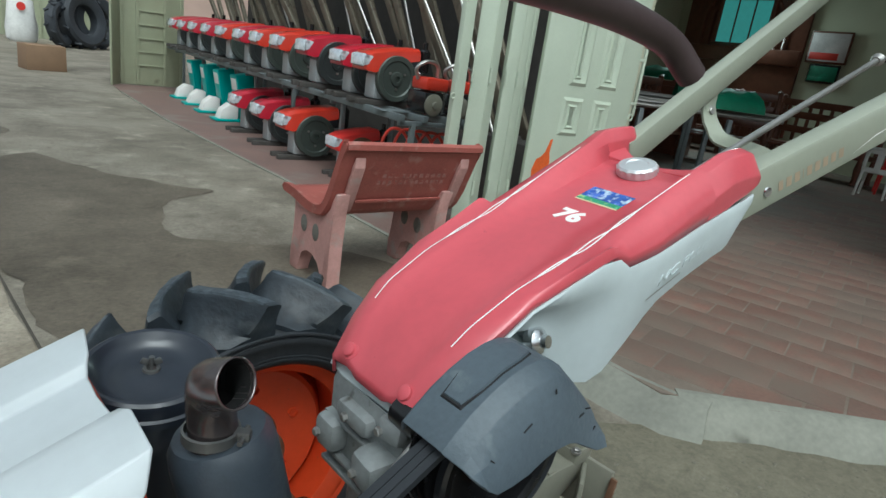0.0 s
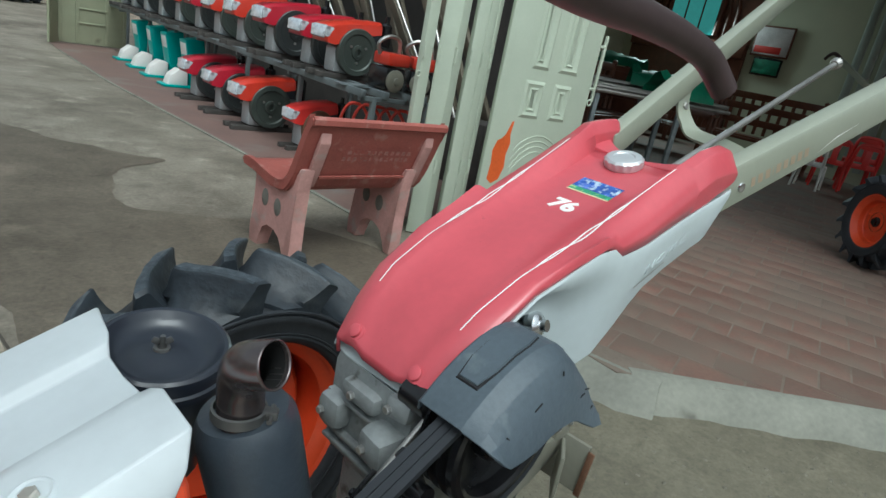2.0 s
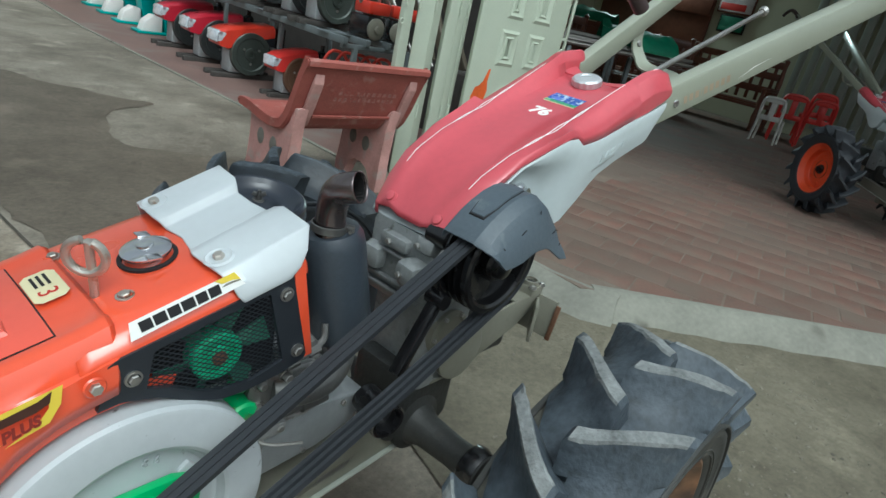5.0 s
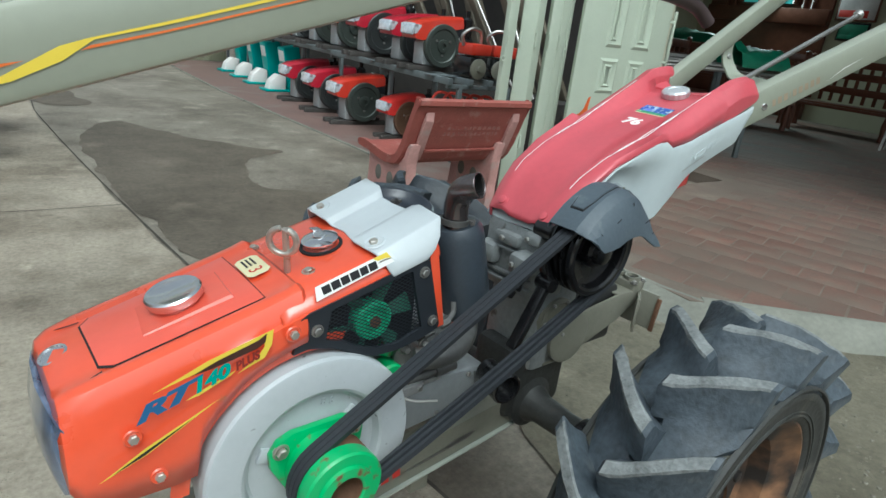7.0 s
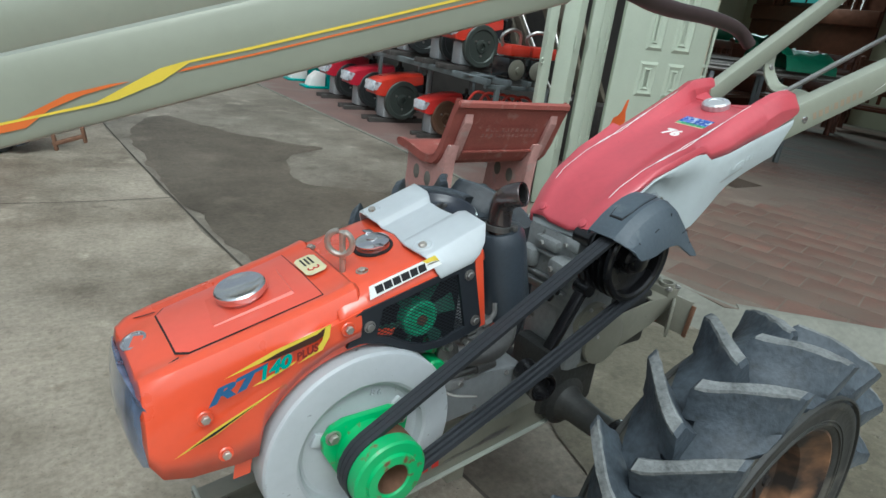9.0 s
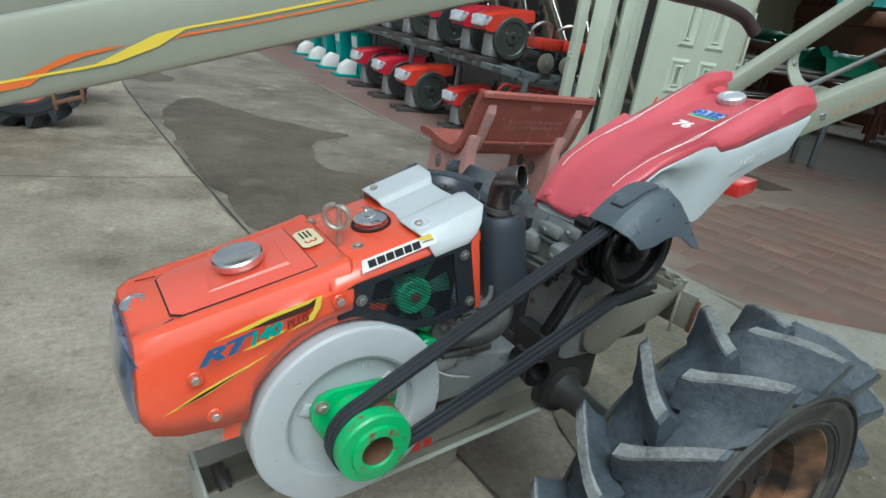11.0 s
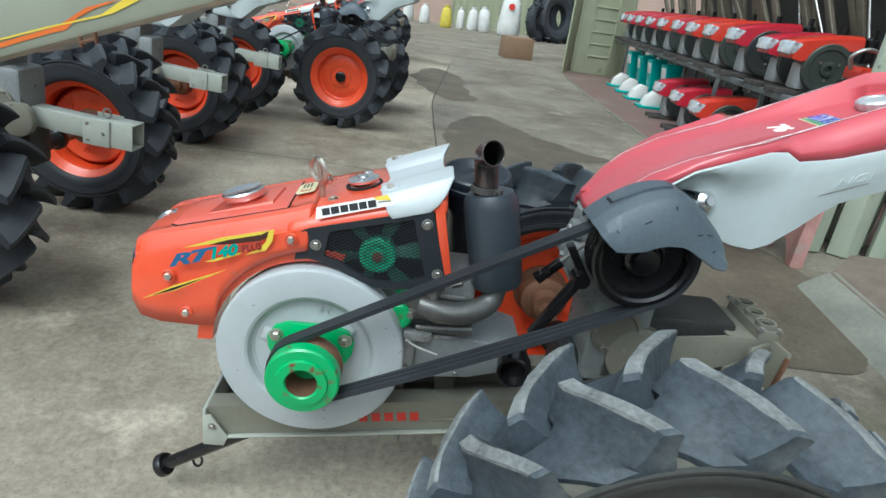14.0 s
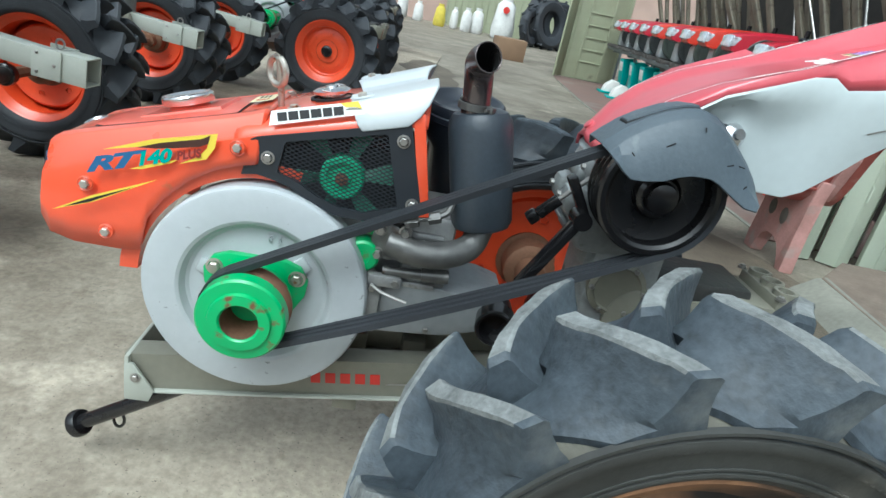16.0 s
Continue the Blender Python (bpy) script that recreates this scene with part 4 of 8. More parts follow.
def engine_parts(T):
    """Block, gear case, exhaust elbow, filler, plumbing."""
    bm = bmesh.new()
    box(bm, (-0.02, 0.02, 0.52), (0.30, 0.19, 0.24), 0.02)
    box(bm, (0.16, 0.02, 0.62), (0.16, 0.18, 0.22), 0.015)
    block = part("engine_block", bm, M_CAST, T, "grey cast engine block")
    bm = bmesh.new()
    box(bm, (0.275, -0.02, 0.63), (0.09, 0.16, 0.20), 0.015)
    for z in (0.59, 0.64, 0.69):
        box(bm, (0.27, -0.102, z), (0.06, 0.012, 0.012), 0.004)
    part("cylinder_head", bm, M_CAST, T, "cast aluminium cylinder head")
    bm = bmesh.new()
    tube(bm, spline([(0.205, -0.120, 0.672), (0.25, -0.135, 0.668), (0.30, -0.135, 0.672), (0.345, -0.115, 0.688), (0.362, -0.092, 0.722)], 6), 0.024, 18)
    lathe(bm, (0.205, -0.108, 0.672), (-0.2, -1, 0), [(0, -0.01), (0.034, -0.01), (0.034, 0.008), (0.026, 0.012), (0, 0.012)], 20)
    part("exhaust_elbow", bm, M_ELBOW, T, "dull dark steel exhaust elbow")
    for p in ((0.185, -0.118, 0.695), (0.185, -0.118, 0.648), (0.228, -0.122, 0.698), (0.18, -0.11, 0.60), (0.215, -0.11, 0.60)):
        bolt(block, p, (0, -1, 0), 0.008, 0.012, M_STEEL)
    bm = bmesh.new()
    lathe(bm, (0.160, -0.10, 0.638), (0, -1, 0), [(0, -0.02), (0.026, -0.02), (0.030, -0.01), (0.030, 0.018), (0.026, 0.022), (0.014, 0.022), (0.013, 0.020), (0, 0.020)], 28)
    lathe(bm, (0.165, -0.085, 0.675), (0, 0, 1), [(0.016, 0), (0.016, 0.03), (0, 0.03)], 16)
    part("oil_filler", bm, M_GREEN, T, "green oil filler cap")
    bm = bmesh.new()
    rod(bm, (0.20, -0.115, 0.615), (0.30, -0.118, 0.622), 0.009)
    line = part("fuel_line", bm, M_ELBOW, T, "steel fuel line with unions")
    bm = bmesh.new()
    rod(bm, (0.27, -0.118, 0.620), (0.32, -0.118, 0.624), 0.013)
    part("union", bm, M_ELBOW, line)
    bm = bmesh.new()
    tube(bm, spline([(0.19, -0.11, 0.71), (0.24, -0.128, 0.728), (0.29, -0.125, 0.745), (0.30, -0.115, 0.77)], 5), 0.006, 8)
    lathe(bm, (0.235, -0.122, 0.722), (1, -0.1, 0.3), [(0.012, -0.012), (0.012, 0.012)], 6)
    lathe(bm, (0.272, -0.125, 0.735), (1, -0.1, 0.4), [(0.011, -0.01), (0.011, 0.012)], 6)
    part("injector_line", bm, M_ELBOW, line)
    bm = bmesh.new()
    tube(bm, spline([(0.17, -0.12, 0.60), (0.20, -0.14, 0.585), (0.25, -0.16, 0.58)], 5), 0.0028, 6)
    part("leak_hose", bm, M_STEEL, line, "thin bare wire")
    bm = bmesh.new()
    prism(bm, [(0.205, 0.602), (0.300, 0.590), (0.395, 0.586), (0.445, 0.572), (0.430, 0.520), (0.330, 0.490), (0.180, 0.478), (0.180, 0.560)], -0.104, 0.06, bev=0.006)
    sump = part("engine_sump", bm, M_SUMP, T, "grey painted crankcase side plate")
    for q in ((0.212, 0.588), (0.382, 0.572), (0.425, 0.560), (0.420, 0.530), (0.300, 0.500), (0.195, 0.500)):
        bolt(sump, (q[0], -0.104, q[1]), (0, -1, 0), 0.006, 0.006, M_STEEL, washer=False)
    bm = bmesh.new()
    box(bm, (0.185, -0.112, 0.545), (0.036, 0.020, 0.115), 0.004)
    box(bm, (0.205, -0.122, 0.600), (0.060, 0.018, 0.022), 0.003)
    part("pump_bracket", bm, M_CAST, T, "cast bracket with bolts")
    for q in ((0.185, 0.585), (0.185, 0.515), (0.225, 0.600)):
        bolt(sump, (q[0], -0.126, q[1]), (0, -1, 0), 0.007, 0.008, M_STEEL)
    # black round boot of the clutch shaft
    bm = bmesh.new()
    lathe(bm, (0.412, -0.18, 0.578), (-0.15, -1, -0.05), [(0.028, -0.06), (0.030, -0.02), (0.036, -0.015), (0.036, 0.018), (0.033, 0.022), (0.028, 0.021), (0.026, -0.004), (0, -0.004)], 28)
    part("rubber_boot", bm, M_BLACK, T, "black round rubber boot")


def chassis_parts(T, near_rim, tow):
    """Rails, stand, gear case, axle tubes and rear hitch."""
    tilt = Matrix.Translation((-0.25, 0, 0.25)) @ Matrix.Rotation(radians(-7.5), 4, "Y") @ Matrix.Translation((0.25, 0, -0.25))
    for yy in (-0.085, 0.105):
        bm = bmesh.new()
        s = -1 if yy < 0 else 1
        poly = [(yy, 0.252), (yy, 0.335), (yy - s * 0.05, 0.335), (yy - s * 0.05, 0.329), (yy - s * 0.006, 0.329), (yy - s * 0.006, 0.258), (yy - s * 0.05, 0.258), (yy - s * 0.05, 0.252)]
        prism(bm, poly, -0.255, 0.62, axis="x")
        bm.transform(tilt)
        rail = part("rail", bm, M_OLIVE, T, "olive-grey steel channel rail")
        # pale strip stands in for the light reflected along the rail's lower edge
        bm = bmesh.new()
        box(bm, (0.183, yy + s * 0.006, 0.2535), (0.866, 0.012, 0.005), 0.0015)
        bm.transform(tilt)
        part("flange", bm, M_TOW, rail, "pale strip painting the reflection on the rail's lower edge")
    m = tilt @ facing((0.105, -0.0862, 0.283), (1, 0, 0), (0, 0, 1))
    letter_bars([0.019, 0.02, 0.02, 0.02, 0.02], 0.024, 0.010, M_REDINK, m, T)
    bm = bmesh.new()
    flat_strip(bm, [(0.15, 0.0), (0.34, 0.0), (0.36, 0.012), (0.28, 0.014), (0.27, 0.006), (0.16, 0.004)], m, 0.0008)
    part("rail_stripe", bm, M_STEEL, T)
    bm = bmesh.new()
    box(bm, (-0.258, 0.01, 0.290), (0.008, 0.215, 0.092), 0.002)
    front = part("front_plate", bm, M_TOW, T, "pale grey front cross plate")
    bm = bmesh.new()
    prism(bm, [(-0.262, 0.236), (-0.262, 0.318), (-0.245, 0.322), (-0.205, 0.262), (-0.215, 0.236)], -0.0985, -0.0925, bev=0.001)
    part("bracket", bm, M_TOW, front)
    bolt(front, (-0.240, -0.0985, 0.290), (0, -1, 0), 0.007, 0.005, M_STEEL)
    for x in (0.02, 0.17, 0.3):
        bm = bmesh.new()
        box(bm, (x, 0.01, 0.30), (0.05, 0.18, 0.06), 0.003)
        mount = part("cross_member", bm, M_OLIVE, T)
        for y in (-0.05, 0.07):
            bm = bmesh.new()
            box(bm, (x, y, 0.355), (0.05, 0.05, 0.05), 0.003)
            part("mount_block", bm, M_OLIVE, mount)
    bm = bmesh.new()
    rod(bm, (-0.205, -0.08, 0.285), (-0.205, 0.10, 0.285), 0.014)
    part("cross_tube", bm, M_STEEL, T)
    bm = bmesh.new()
    foot, root = V(-0.390, -0.020, 0.089), V(-0.150, -0.052, 0.257)
    rod(bm, root, foot, 0.0165, n=20)
    lathe(bm, foot, foot - root, [(0, -0.012), (0.027, -0.012), (0.030, -0.006), (0.030, 0.006), (0.026, 0.010), (0.014, 0.010), (0, 0.008)], 28)
    ring = [V(-0.300, -0.032, 0.124) + V(0.011 * math.cos(a), 0, 0.019 * math.sin(a)) for a in (2 * math.pi * k / 16 for k in range(17))]
    tube(bm, ring, 0.0035, 6)
    part("front_stand", bm, M_BLACK, T, "black tubular front prop stand")
    # gear case under the tank
    bm = bmesh.new()
    box(bm, (0.640, -0.035, 0.66), (0.14, 0.17, 0.28), 0.02)
    gear = part("gear_case", bm, M_CASE, T, "cast aluminium gear case")
    for c, sz in (((0.585, -0.035, 0.80), (0.11, 0.18, 0.17)), ((0.63, -0.035, 0.485), (0.20, 0.14, 0.19))):
        bm = bmesh.new()
        box(bm, c, sz, 0.02)
        part("case_housing", bm, M_CASE if c[2] > 0.7 else M_AXLE, gear)
    for c, sz, tw in (((0.545, -0.100, 0.866), (0.055, 0.045, 0.034), 8), ((0.530, -0.030, 0.848), (0.035, 0.075, 0.030), 0), ((0.520, -0.092, 0.808), (0.060, 0.060, 0.056), -6), ((0.522, 0.018, 0.800), (0.040, 0.05, 0.05), 0), ((0.575, -0.045, 0.715), (0.03, 0.12, 0.07), 0)):
        bm = bmesh.new()
        box(bm, c, sz, min(sz) * 0.34, pose(0, 0, 0, 0, tw, tw))
        boss = part("casting_boss", bm, M_CASE, gear)
        bolt(boss, (c[0] - sz[0] * 0.5, c[1] + 0.008, c[2]), (-1, 0, 0), 0.0065, 0.007, M_STEEL, washer=False)
    for z in (0.745, 0.765, 0.822):
        bm = bmesh.new()
        box(bm, (0.526, -0.035, z), (0.014, 0.15, 0.007), 0.002)
        part("casting_rib", bm, M_CASE, gear)
    bm = bmesh.new()
    rod(bm, (0.535, -0.146, 0.882), (0.456, -0.136, 0.792), 0.0042, n=10)
    link_rod = part("clutch_rod", bm, M_STEEL, gear, "bare steel clutch rod")
    bm = bmesh.new()
    for q in (-0.007, 0.007):
        beam(bm, (0.475, -0.139 + q, 0.813), (0.446, -0.136 + q, 0.780), 0.004, 0.016, up=(0, 0, 1), bev=0.001)
    rod(bm, (0.450, -0.152, 0.784), (0.450, -0.120, 0.784), 0.006, n=10)
    box(bm, (0.438, -0.134, 0.773), (0.022, 0.022, 0.020), 0.004, pose(0, 0, 0, 0, 45, 0))
    part("clevis", bm, M_BLACK, link_rod, "black forked clevis with a pin")
    bm = bmesh.new()
    lathe(bm, (0.540, -0.12, 0.895), (0, -1, 0), [(0.020, -0.02), (0.020, 0.026), (0.012, 0.034), (0, 0.034)], 16)
    part("rubber_stop", bm, M_BLACK, gear, "black rubber stop")
    bm = bmesh.new()
    lathe(bm, (0.63, -0.12, 0.66), (0, -1, 0), [(0.055, -0.02), (0.055, 0.008), (0.045, 0.012), (0.042, 0.008), (0, 0.008)], 32)
    lathe(bm, (0.69, -0.12, 0.60), (0, -1, 0), [(0.07, -0.02), (0.07, 0.010), (0.06, 0.014), (0, 0.014)], 32)
    part("gear_cover", bm, M_OLIVE, gear, "olive-grey gear covers")
    if not tow:
        bm = bmesh.new()
        box(bm, (0.80, -0.03, 0.61), (0.22, 0.14, 0.16), 0.012)
        part("rear_housing", bm, M_AXLE, gear, "dark rear gear housing")
    for k in range(6):
        a = radians(60 * k)
        bolt(gear, (0.63 + math.cos(a) * 0.049, -0.131, 0.66 + math.sin(a) * 0.049), (0, -1, 0), 0.005, 0.006, M_STEEL, washer=False)
    # belt tensioner arm
    bm = bmesh.new()
    beam(bm, (0.51, -0.17, 0.795), (0.435, -0.17, 0.655), 0.018, 0.026, up=(0, 1, 0), bev=0.003)
    beam(bm, (0.515, -0.17, 0.80), (0.475, -0.172, 0.865), 0.016, 0.024, up=(0, 1, 0), bev=0.003)
    lathe(bm, (0.51, -0.16, 0.795), (0, -1, 0), [(0.016, -0.01), (0.016, 0.03), (0, 0.03)], 16)
    part("tensioner_arm", bm, M_BLACK, T, "black belt tensioner arm")
    for s in (-1, 1):
        bm = bmesh.new()
        lathe(bm, (0.62, -0.02, 0.42), (0, s, 0), [(0.068, 0.05), (0.068, 0.085), (0.050, 0.094), (0.038, 0.12), (0.034, 0.20), (0.036, 0.24), (0.044, 0.245), (0.046, 0.262), (0.042, 0.285), (0.035, 0.29), (0.028, 0.29)], 32)
        tubep = part("axle_tube", bm, M_AXLE, T, "dark oily cast axle housing")
        bm = bmesh.new()
        lathe(bm, (0.62, -0.02, 0.42), (0, s, 0), [(0.042, 0.24), (0.047, 0.245), (0.049, 0.262), (0.044, 0.28), (0.028, 0.284)], 28)
        part("oil_seal", bm, M_BLACK, tubep, "black rubber seal")
        bm = bmesh.new()
        lathe(bm, (0.62, -0.02, 0.42), (0, s, 0), [(0.024, 0.28), (0.024, 0.54), (0, 0.54)], 6)
        part("axle_shaft", bm, M_RUST, tubep, "rusty hexagonal axle shaft")
        wheel(T, (0.62, -0.02 + s * 0.52, 0.425), s, near_rim if s < 0 else M_RIM, turn=-6.2 if s < 0 else 8, rubber=NEW_RUBBER if near_rim is not M_RIMWORN else None if s < 0 else (M_RUBBERD, M_RUBBER, NEW_RUBBER[2]))
    # rear hitch arm
    if tow:
        bm = bmesh.new()
        beam(bm, (0.70, -0.02, 0.605), (0.985, -0.02, 0.597), 0.078, 0.082, bev=0.004)
        arm = part("tow_arm", bm, M_TOW, T, "grey-green square tow arm")
        for yy in (-0.076, 0.036):
            bm = bmesh.new()
            box(bm, (0.985, yy, 0.596), (0.11, 0.008, 0.112), 0.002)
            plate = part("side_plate", bm, M_TOW, arm)
            for dx, dz in ((-0.035, 0.035), (-0.035, -0.035), (0.03, 0.0)):
                bolt(plate, (0.985 + dx, yy - 0.004, 0.596 + dz), (0, -1, 0), 0.007, 0.004, M_STEEL, washer=False)
        bm = bmesh.new()
        for yy in (-0.068, 0.028):
            box(bm, (1.065, yy, 0.594), (0.13, 0.006, 0.10), 0.001)
        for zz in (0.644, 0.544):
            box(bm, (1.065, -0.02, zz), (0.13, 0.10, 0.006), 0.001)
        box(bm, (1.02, -0.02, 0.594), (0.006, 0.095, 0.095), 0.001)
        part("socket", bm, M_TOW, arm, "open square socket")
        bm = bmesh.new()
        ring = [V(1.0 + 0.016 * math.cos(a), -0.02, 0.668 + 0.018 * math.sin(a)) for a in (2 * math.pi * k / 14 for k in range(15))]
        tube(bm, ring, 0.0045, 6)
        part("pin_ring", bm, M_STEEL, arm)
        return gear
    bm = bmesh.new()
    cheek = [(0.62, 0.635), (0.90, 0.672), (0.985, 0.668), (0.985, 0.640), (0.90, 0.596), (0.72, 0.535), (0.62, 0.530)]
    prism(bm, cheek, -0.120, -0.112, bev=0.002)
    prism(bm, cheek, 0.030, 0.038, bev=0.002)
    box(bm, (0.930, -0.043, 0.668), (0.100, 0.150, 0.007), 0.002, pose(0, 0, 0, 0, 3, 0))
    box(bm, (0.980, -0.060, 0.620), (0.010, 0.230, 0.100), 0.002, pose(0, 0, 0, 0, 6, 4))
    box(bm, (0.940, -0.146, 0.622), (0.075, 0.008, 0.094), 0.002, pose(0, 0, 0, 0, 4, 32))
    hitch = part("hitch_bracket", bm, M_OLIVE, T, "olive-grey welded hitch bracket with rusty edges")
    bm = bmesh.new()
    beam(bm, (0.985, -0.182, 0.664), (0.975, -0.180, 0.570), 0.012, 0.006, up=(1, 0, 0), bev=0.001)
    part("bare_edge", bm, M_RUST, hitch, "rusty torch-cut plate edge")
    bm = bmesh.new()
    box(bm, (0.972, -0.046, 0.676), (0.052, 0.150, 0.032), 0.006)
    blk = part("hitch_block", bm, M_OLIVE, hitch, "cast block with three pin holes")
    for q in range(3):
        bm = bmesh.new()
        lathe(bm, (0.972, -0.094 + 0.048 * q, 0.690), (0, 0, 1), [(0.0225, 0), (0.0225, 0.012), (0.019, 0.013), (0.0155, 0.012), (0.0145, 0.0015), (0, 0.0015)], 20)
        bush = part("pin_bush", bm, M_OLIVE, blk, "short steel bush")
        # near-black disc paints the shade down in the bore
        bm = bmesh.new()
        lathe(bm, (0.972, -0.094 + 0.048 * q, 0.693), (0, 0, 1), [(0.0140, 0), (0.0140, 0.001), (0, 0.001)], 16)
        part("pin_hole", bm, M_DARK, blk)
    for q in ((0.952, -0.122), (0.992, -0.122), (0.952, 0.030)):
        bolt(blk, (q[0], q[1] + 0.006, 0.692), (0, 0, 1), 0.006, 0.006, M_STEEL)
    return gear


TANK = [(0.528, 0.900, 0.032, 0.090, 0.886), (0.533, 0.912, 0.040, 0.100, 0.888), (0.545, 0.930, 0.048, 0.106, 0.900), (0.57, 0.966, 0.055, 0.112, 0.938), (0.61, 1.004, 0.060, 0.117, 0.985),
        (0.68, 1.044, 0.064, 0.123, 1.036), (0.76, 1.076, 0.068, 0.131, 1.071), (0.815, 1.096, 0.071, 0.138, 1.096), (0.83, 1.101, 0.0715, 0.140, 1.094), (0.855, 1.109, 0.073, 0.142, 1.080),
        (0.92, 1.131, 0.076, 0.145, 1.093), (1.00, 1.158, 0.080, 0.147, 1.121), (1.06, 1.178, 0.084, 0.149, 1.141), (1.10, 1.192, 0.088, 0.151, 1.154)]


def tank_at(x):
    for a, b in zip(TANK, TANK[1:]):
        if a[0] <= x <= b[0]:
            t = (x - a[0]) / (b[0] - a[0])
            return [p + (q - p) * t for p, q in zip(a, b)]
    return list(TANK[-1])


def tank_lift(x):
    """How far the shoulders rise over the middle of the cover."""
    return 0.003 + max(0.0, x - 0.80) * 0.13


def tank_parts(T):
    """The fuel tank body between the handles with its red cover."""
    cy = -0.044
    bm = bmesh.new()
    rings = []
    for x, z, hi, hb, zb in TANK:
        li = tank_lift(x)
        k = min(1.0, max(0.0, (x - 0.80) / 0.12))
        side = [(hb - 0.003, zb - 0.006), (hb - 0.001, min(zb + 0.012, z - 0.002)), (hb - 0.006 * (1 - k), max(z + li - 0.014 - 0.024 * k, zb + 0.014)), (hb - 0.020 - 0.003 * k, z + li - 0.002 - 0.002 * k), (hi + 0.022, z + li + 0.001), (hi + 0.010, z + 0.5 * li), (hi - 0.002, z - 0.004), (hi * 0.5, z - 0.004)]
        rings.append([(x, cy - a, b) for a, b in side] + [(x, cy, z - 0.004)] + [(x, cy + a, b) for a, b in reversed(side)])
    loft(bm, rings, close=False)
    cover = part("tank_cover", bm, M_TANKRED, T, "faded red plastic tank cover with white pinstripes", 50)
    md = cover.modifiers.new("thick", "SOLIDIFY")
    md.thickness, md.offset = 0.005, -1
    for y in (cy - 0.064, cy + 0.064):
        bm = bmesh.new()
        lathe(bm, (0.540, y, 0.921), (-0.80, 0, 0.60), [(0.016, -0.004), (0.014, 0.002), (0.0105, 0.003), (0.010, 0.007), (0.008, 0.008), (0, 0.008)], 20)
        part("cover_stud", bm, M_TANKRED, cover)
    # two rear prongs that grow out of the shoulders and clasp the handles
    for s in (-1, 1):
        bm = bmesh.new()
        rings = []
        for x, lift in ((1.030, -0.0030), (1.055, 0.0002), (1.080, 0.0010), (1.100, 0.0012)):
            _, z, hi, hb, zb = tank_at(x)
            top = z + tank_lift(x) + lift
            rings.append([(hi + 0.004, zb), (hi + 0.010, z + 0.5 * tank_lift(x) + lift), (hi + 0.022, top + 0.001), (hb - 0.023 + lift, top - 0.004), (hb + lift, top - 0.038), (hb - 0.002 + lift, zb - 0.004)])
            rings[-1] = [(x, cy + s * a, b) for a, b in rings[-1]]
        for x, zt, yi, yo, zb in ((1.125, 1.2415, 0.0985, 0.1535, 1.164), (1.150, 1.2460, 0.099, 0.1555, 1.175), (1.172, 1.2480, 0.099, 0.157, 1.186), (1.186, 1.2460, 0.101, 0.156, 1.193), (1.193, 1.2415, 0.104, 0.152, 1.199)):
            d = 0.010 * min(1.0, (x - 1.10) / 0.06) if s > 0 else 0.0
            rings.append([(x, cy + s * (a - d), b) for a, b in ((yi + 0.002, zb), (yi, zt - 0.022), (yi + 0.012, zt), (yo - 0.023, zt - 0.005), (yo, zt - 0.039), (yo - 0.001, zb))])
        loft(bm, rings)
        prong = part("cover_prong", bm, M_TANKRED, cover, "", 60)
        md = prong.modifiers.new("rounded", "BEVEL")
        md.width, md.segments, md.limit_method, md.angle_limit = 0.007, 3, "ANGLE", radians(24)
    bm = bmesh.new()
    rows = []
    for k in range(13):
        y = -0.098 + 0.196 * k / 12
        dip = 0.045 * (abs(y) / 0.098) ** 2
        rows.append([(1.095, cy + y, 1.1865 + 0.15 * dip), (1.112 + dip, cy + y, 1.190 + 0.45 * dip), (1.118 + dip, cy + y, 1.184 + 0.4 * dip), (1.118 + dip, cy + y, 1.11), (1.095, cy + y, 1.11)])
    loft(bm, rows)
    part("cover_back", bm, M_TANKRED, cover, "", 50)
    # cap
    bm = bmesh.new()
    up = V(-0.33, 0, 1)
    p = V(1.072, cy + 0.006, 1.166)
    lathe(bm, p, up, [(0.026, -0.01), (0.026, 0.010), (0.033, 0.011), (0.035, 0.015), (0.035, 0.026), (0.031, 0.030), (0.020, 0.031), (0.018, 0.029), (0, 0.030)], 60)
    for v in bm.verts:
        q = v.co - p
        q -= up.normalized() * q.dot(up.normalized())
        if q.length > 0.0335:
            _, u, w = axes_of(up)
            v.co += q.normalized() * 0.0014 * math.cos(15 * math.atan2(q.dot(w), q.dot(u)))
    part("tank_cap", bm, M_CAP, cover, "silver ribbed tank cap")
    # stripes, number, sticker
    def ztop(x):
        q = tank_at(x)
        return q[1], q[2]
    for s in (-1, 1):
        for ph, wid, x0, x1 in ((0.0, 0.0010, 0.585, 1.03), (math.pi, 0.0010, 0.70, 0.93)):
            bm = bmesh.new()
            prev = None
            for i in range(41):
                x = x0 + (x1 - x0) * i / 40
                z, hi = ztop(x)
                tw = 0.0035 * math.sin(math.pi * min(1, max(0, (x - 0.70) / 0.23))) * math.sin((x - 0.70) / 0.23 * 3 * math.pi + ph)
                y = hi + 0.026 + tw
                zz = z + tank_lift(x) + 0.0022
                w = wid * (1.25 if 0.72 < x < 0.9 else 1.0)
                a, b = bm.verts.new((x, cy + s * (y - w), zz)), bm.verts.new((x, cy + s * (y + w), zz))
                if prev:
                    bm.faces.new((prev[0], prev[1], b, a))
                prev = (a, b)
            part("pinstripe", bm, M_WHITE, cover, "white pinstripe")
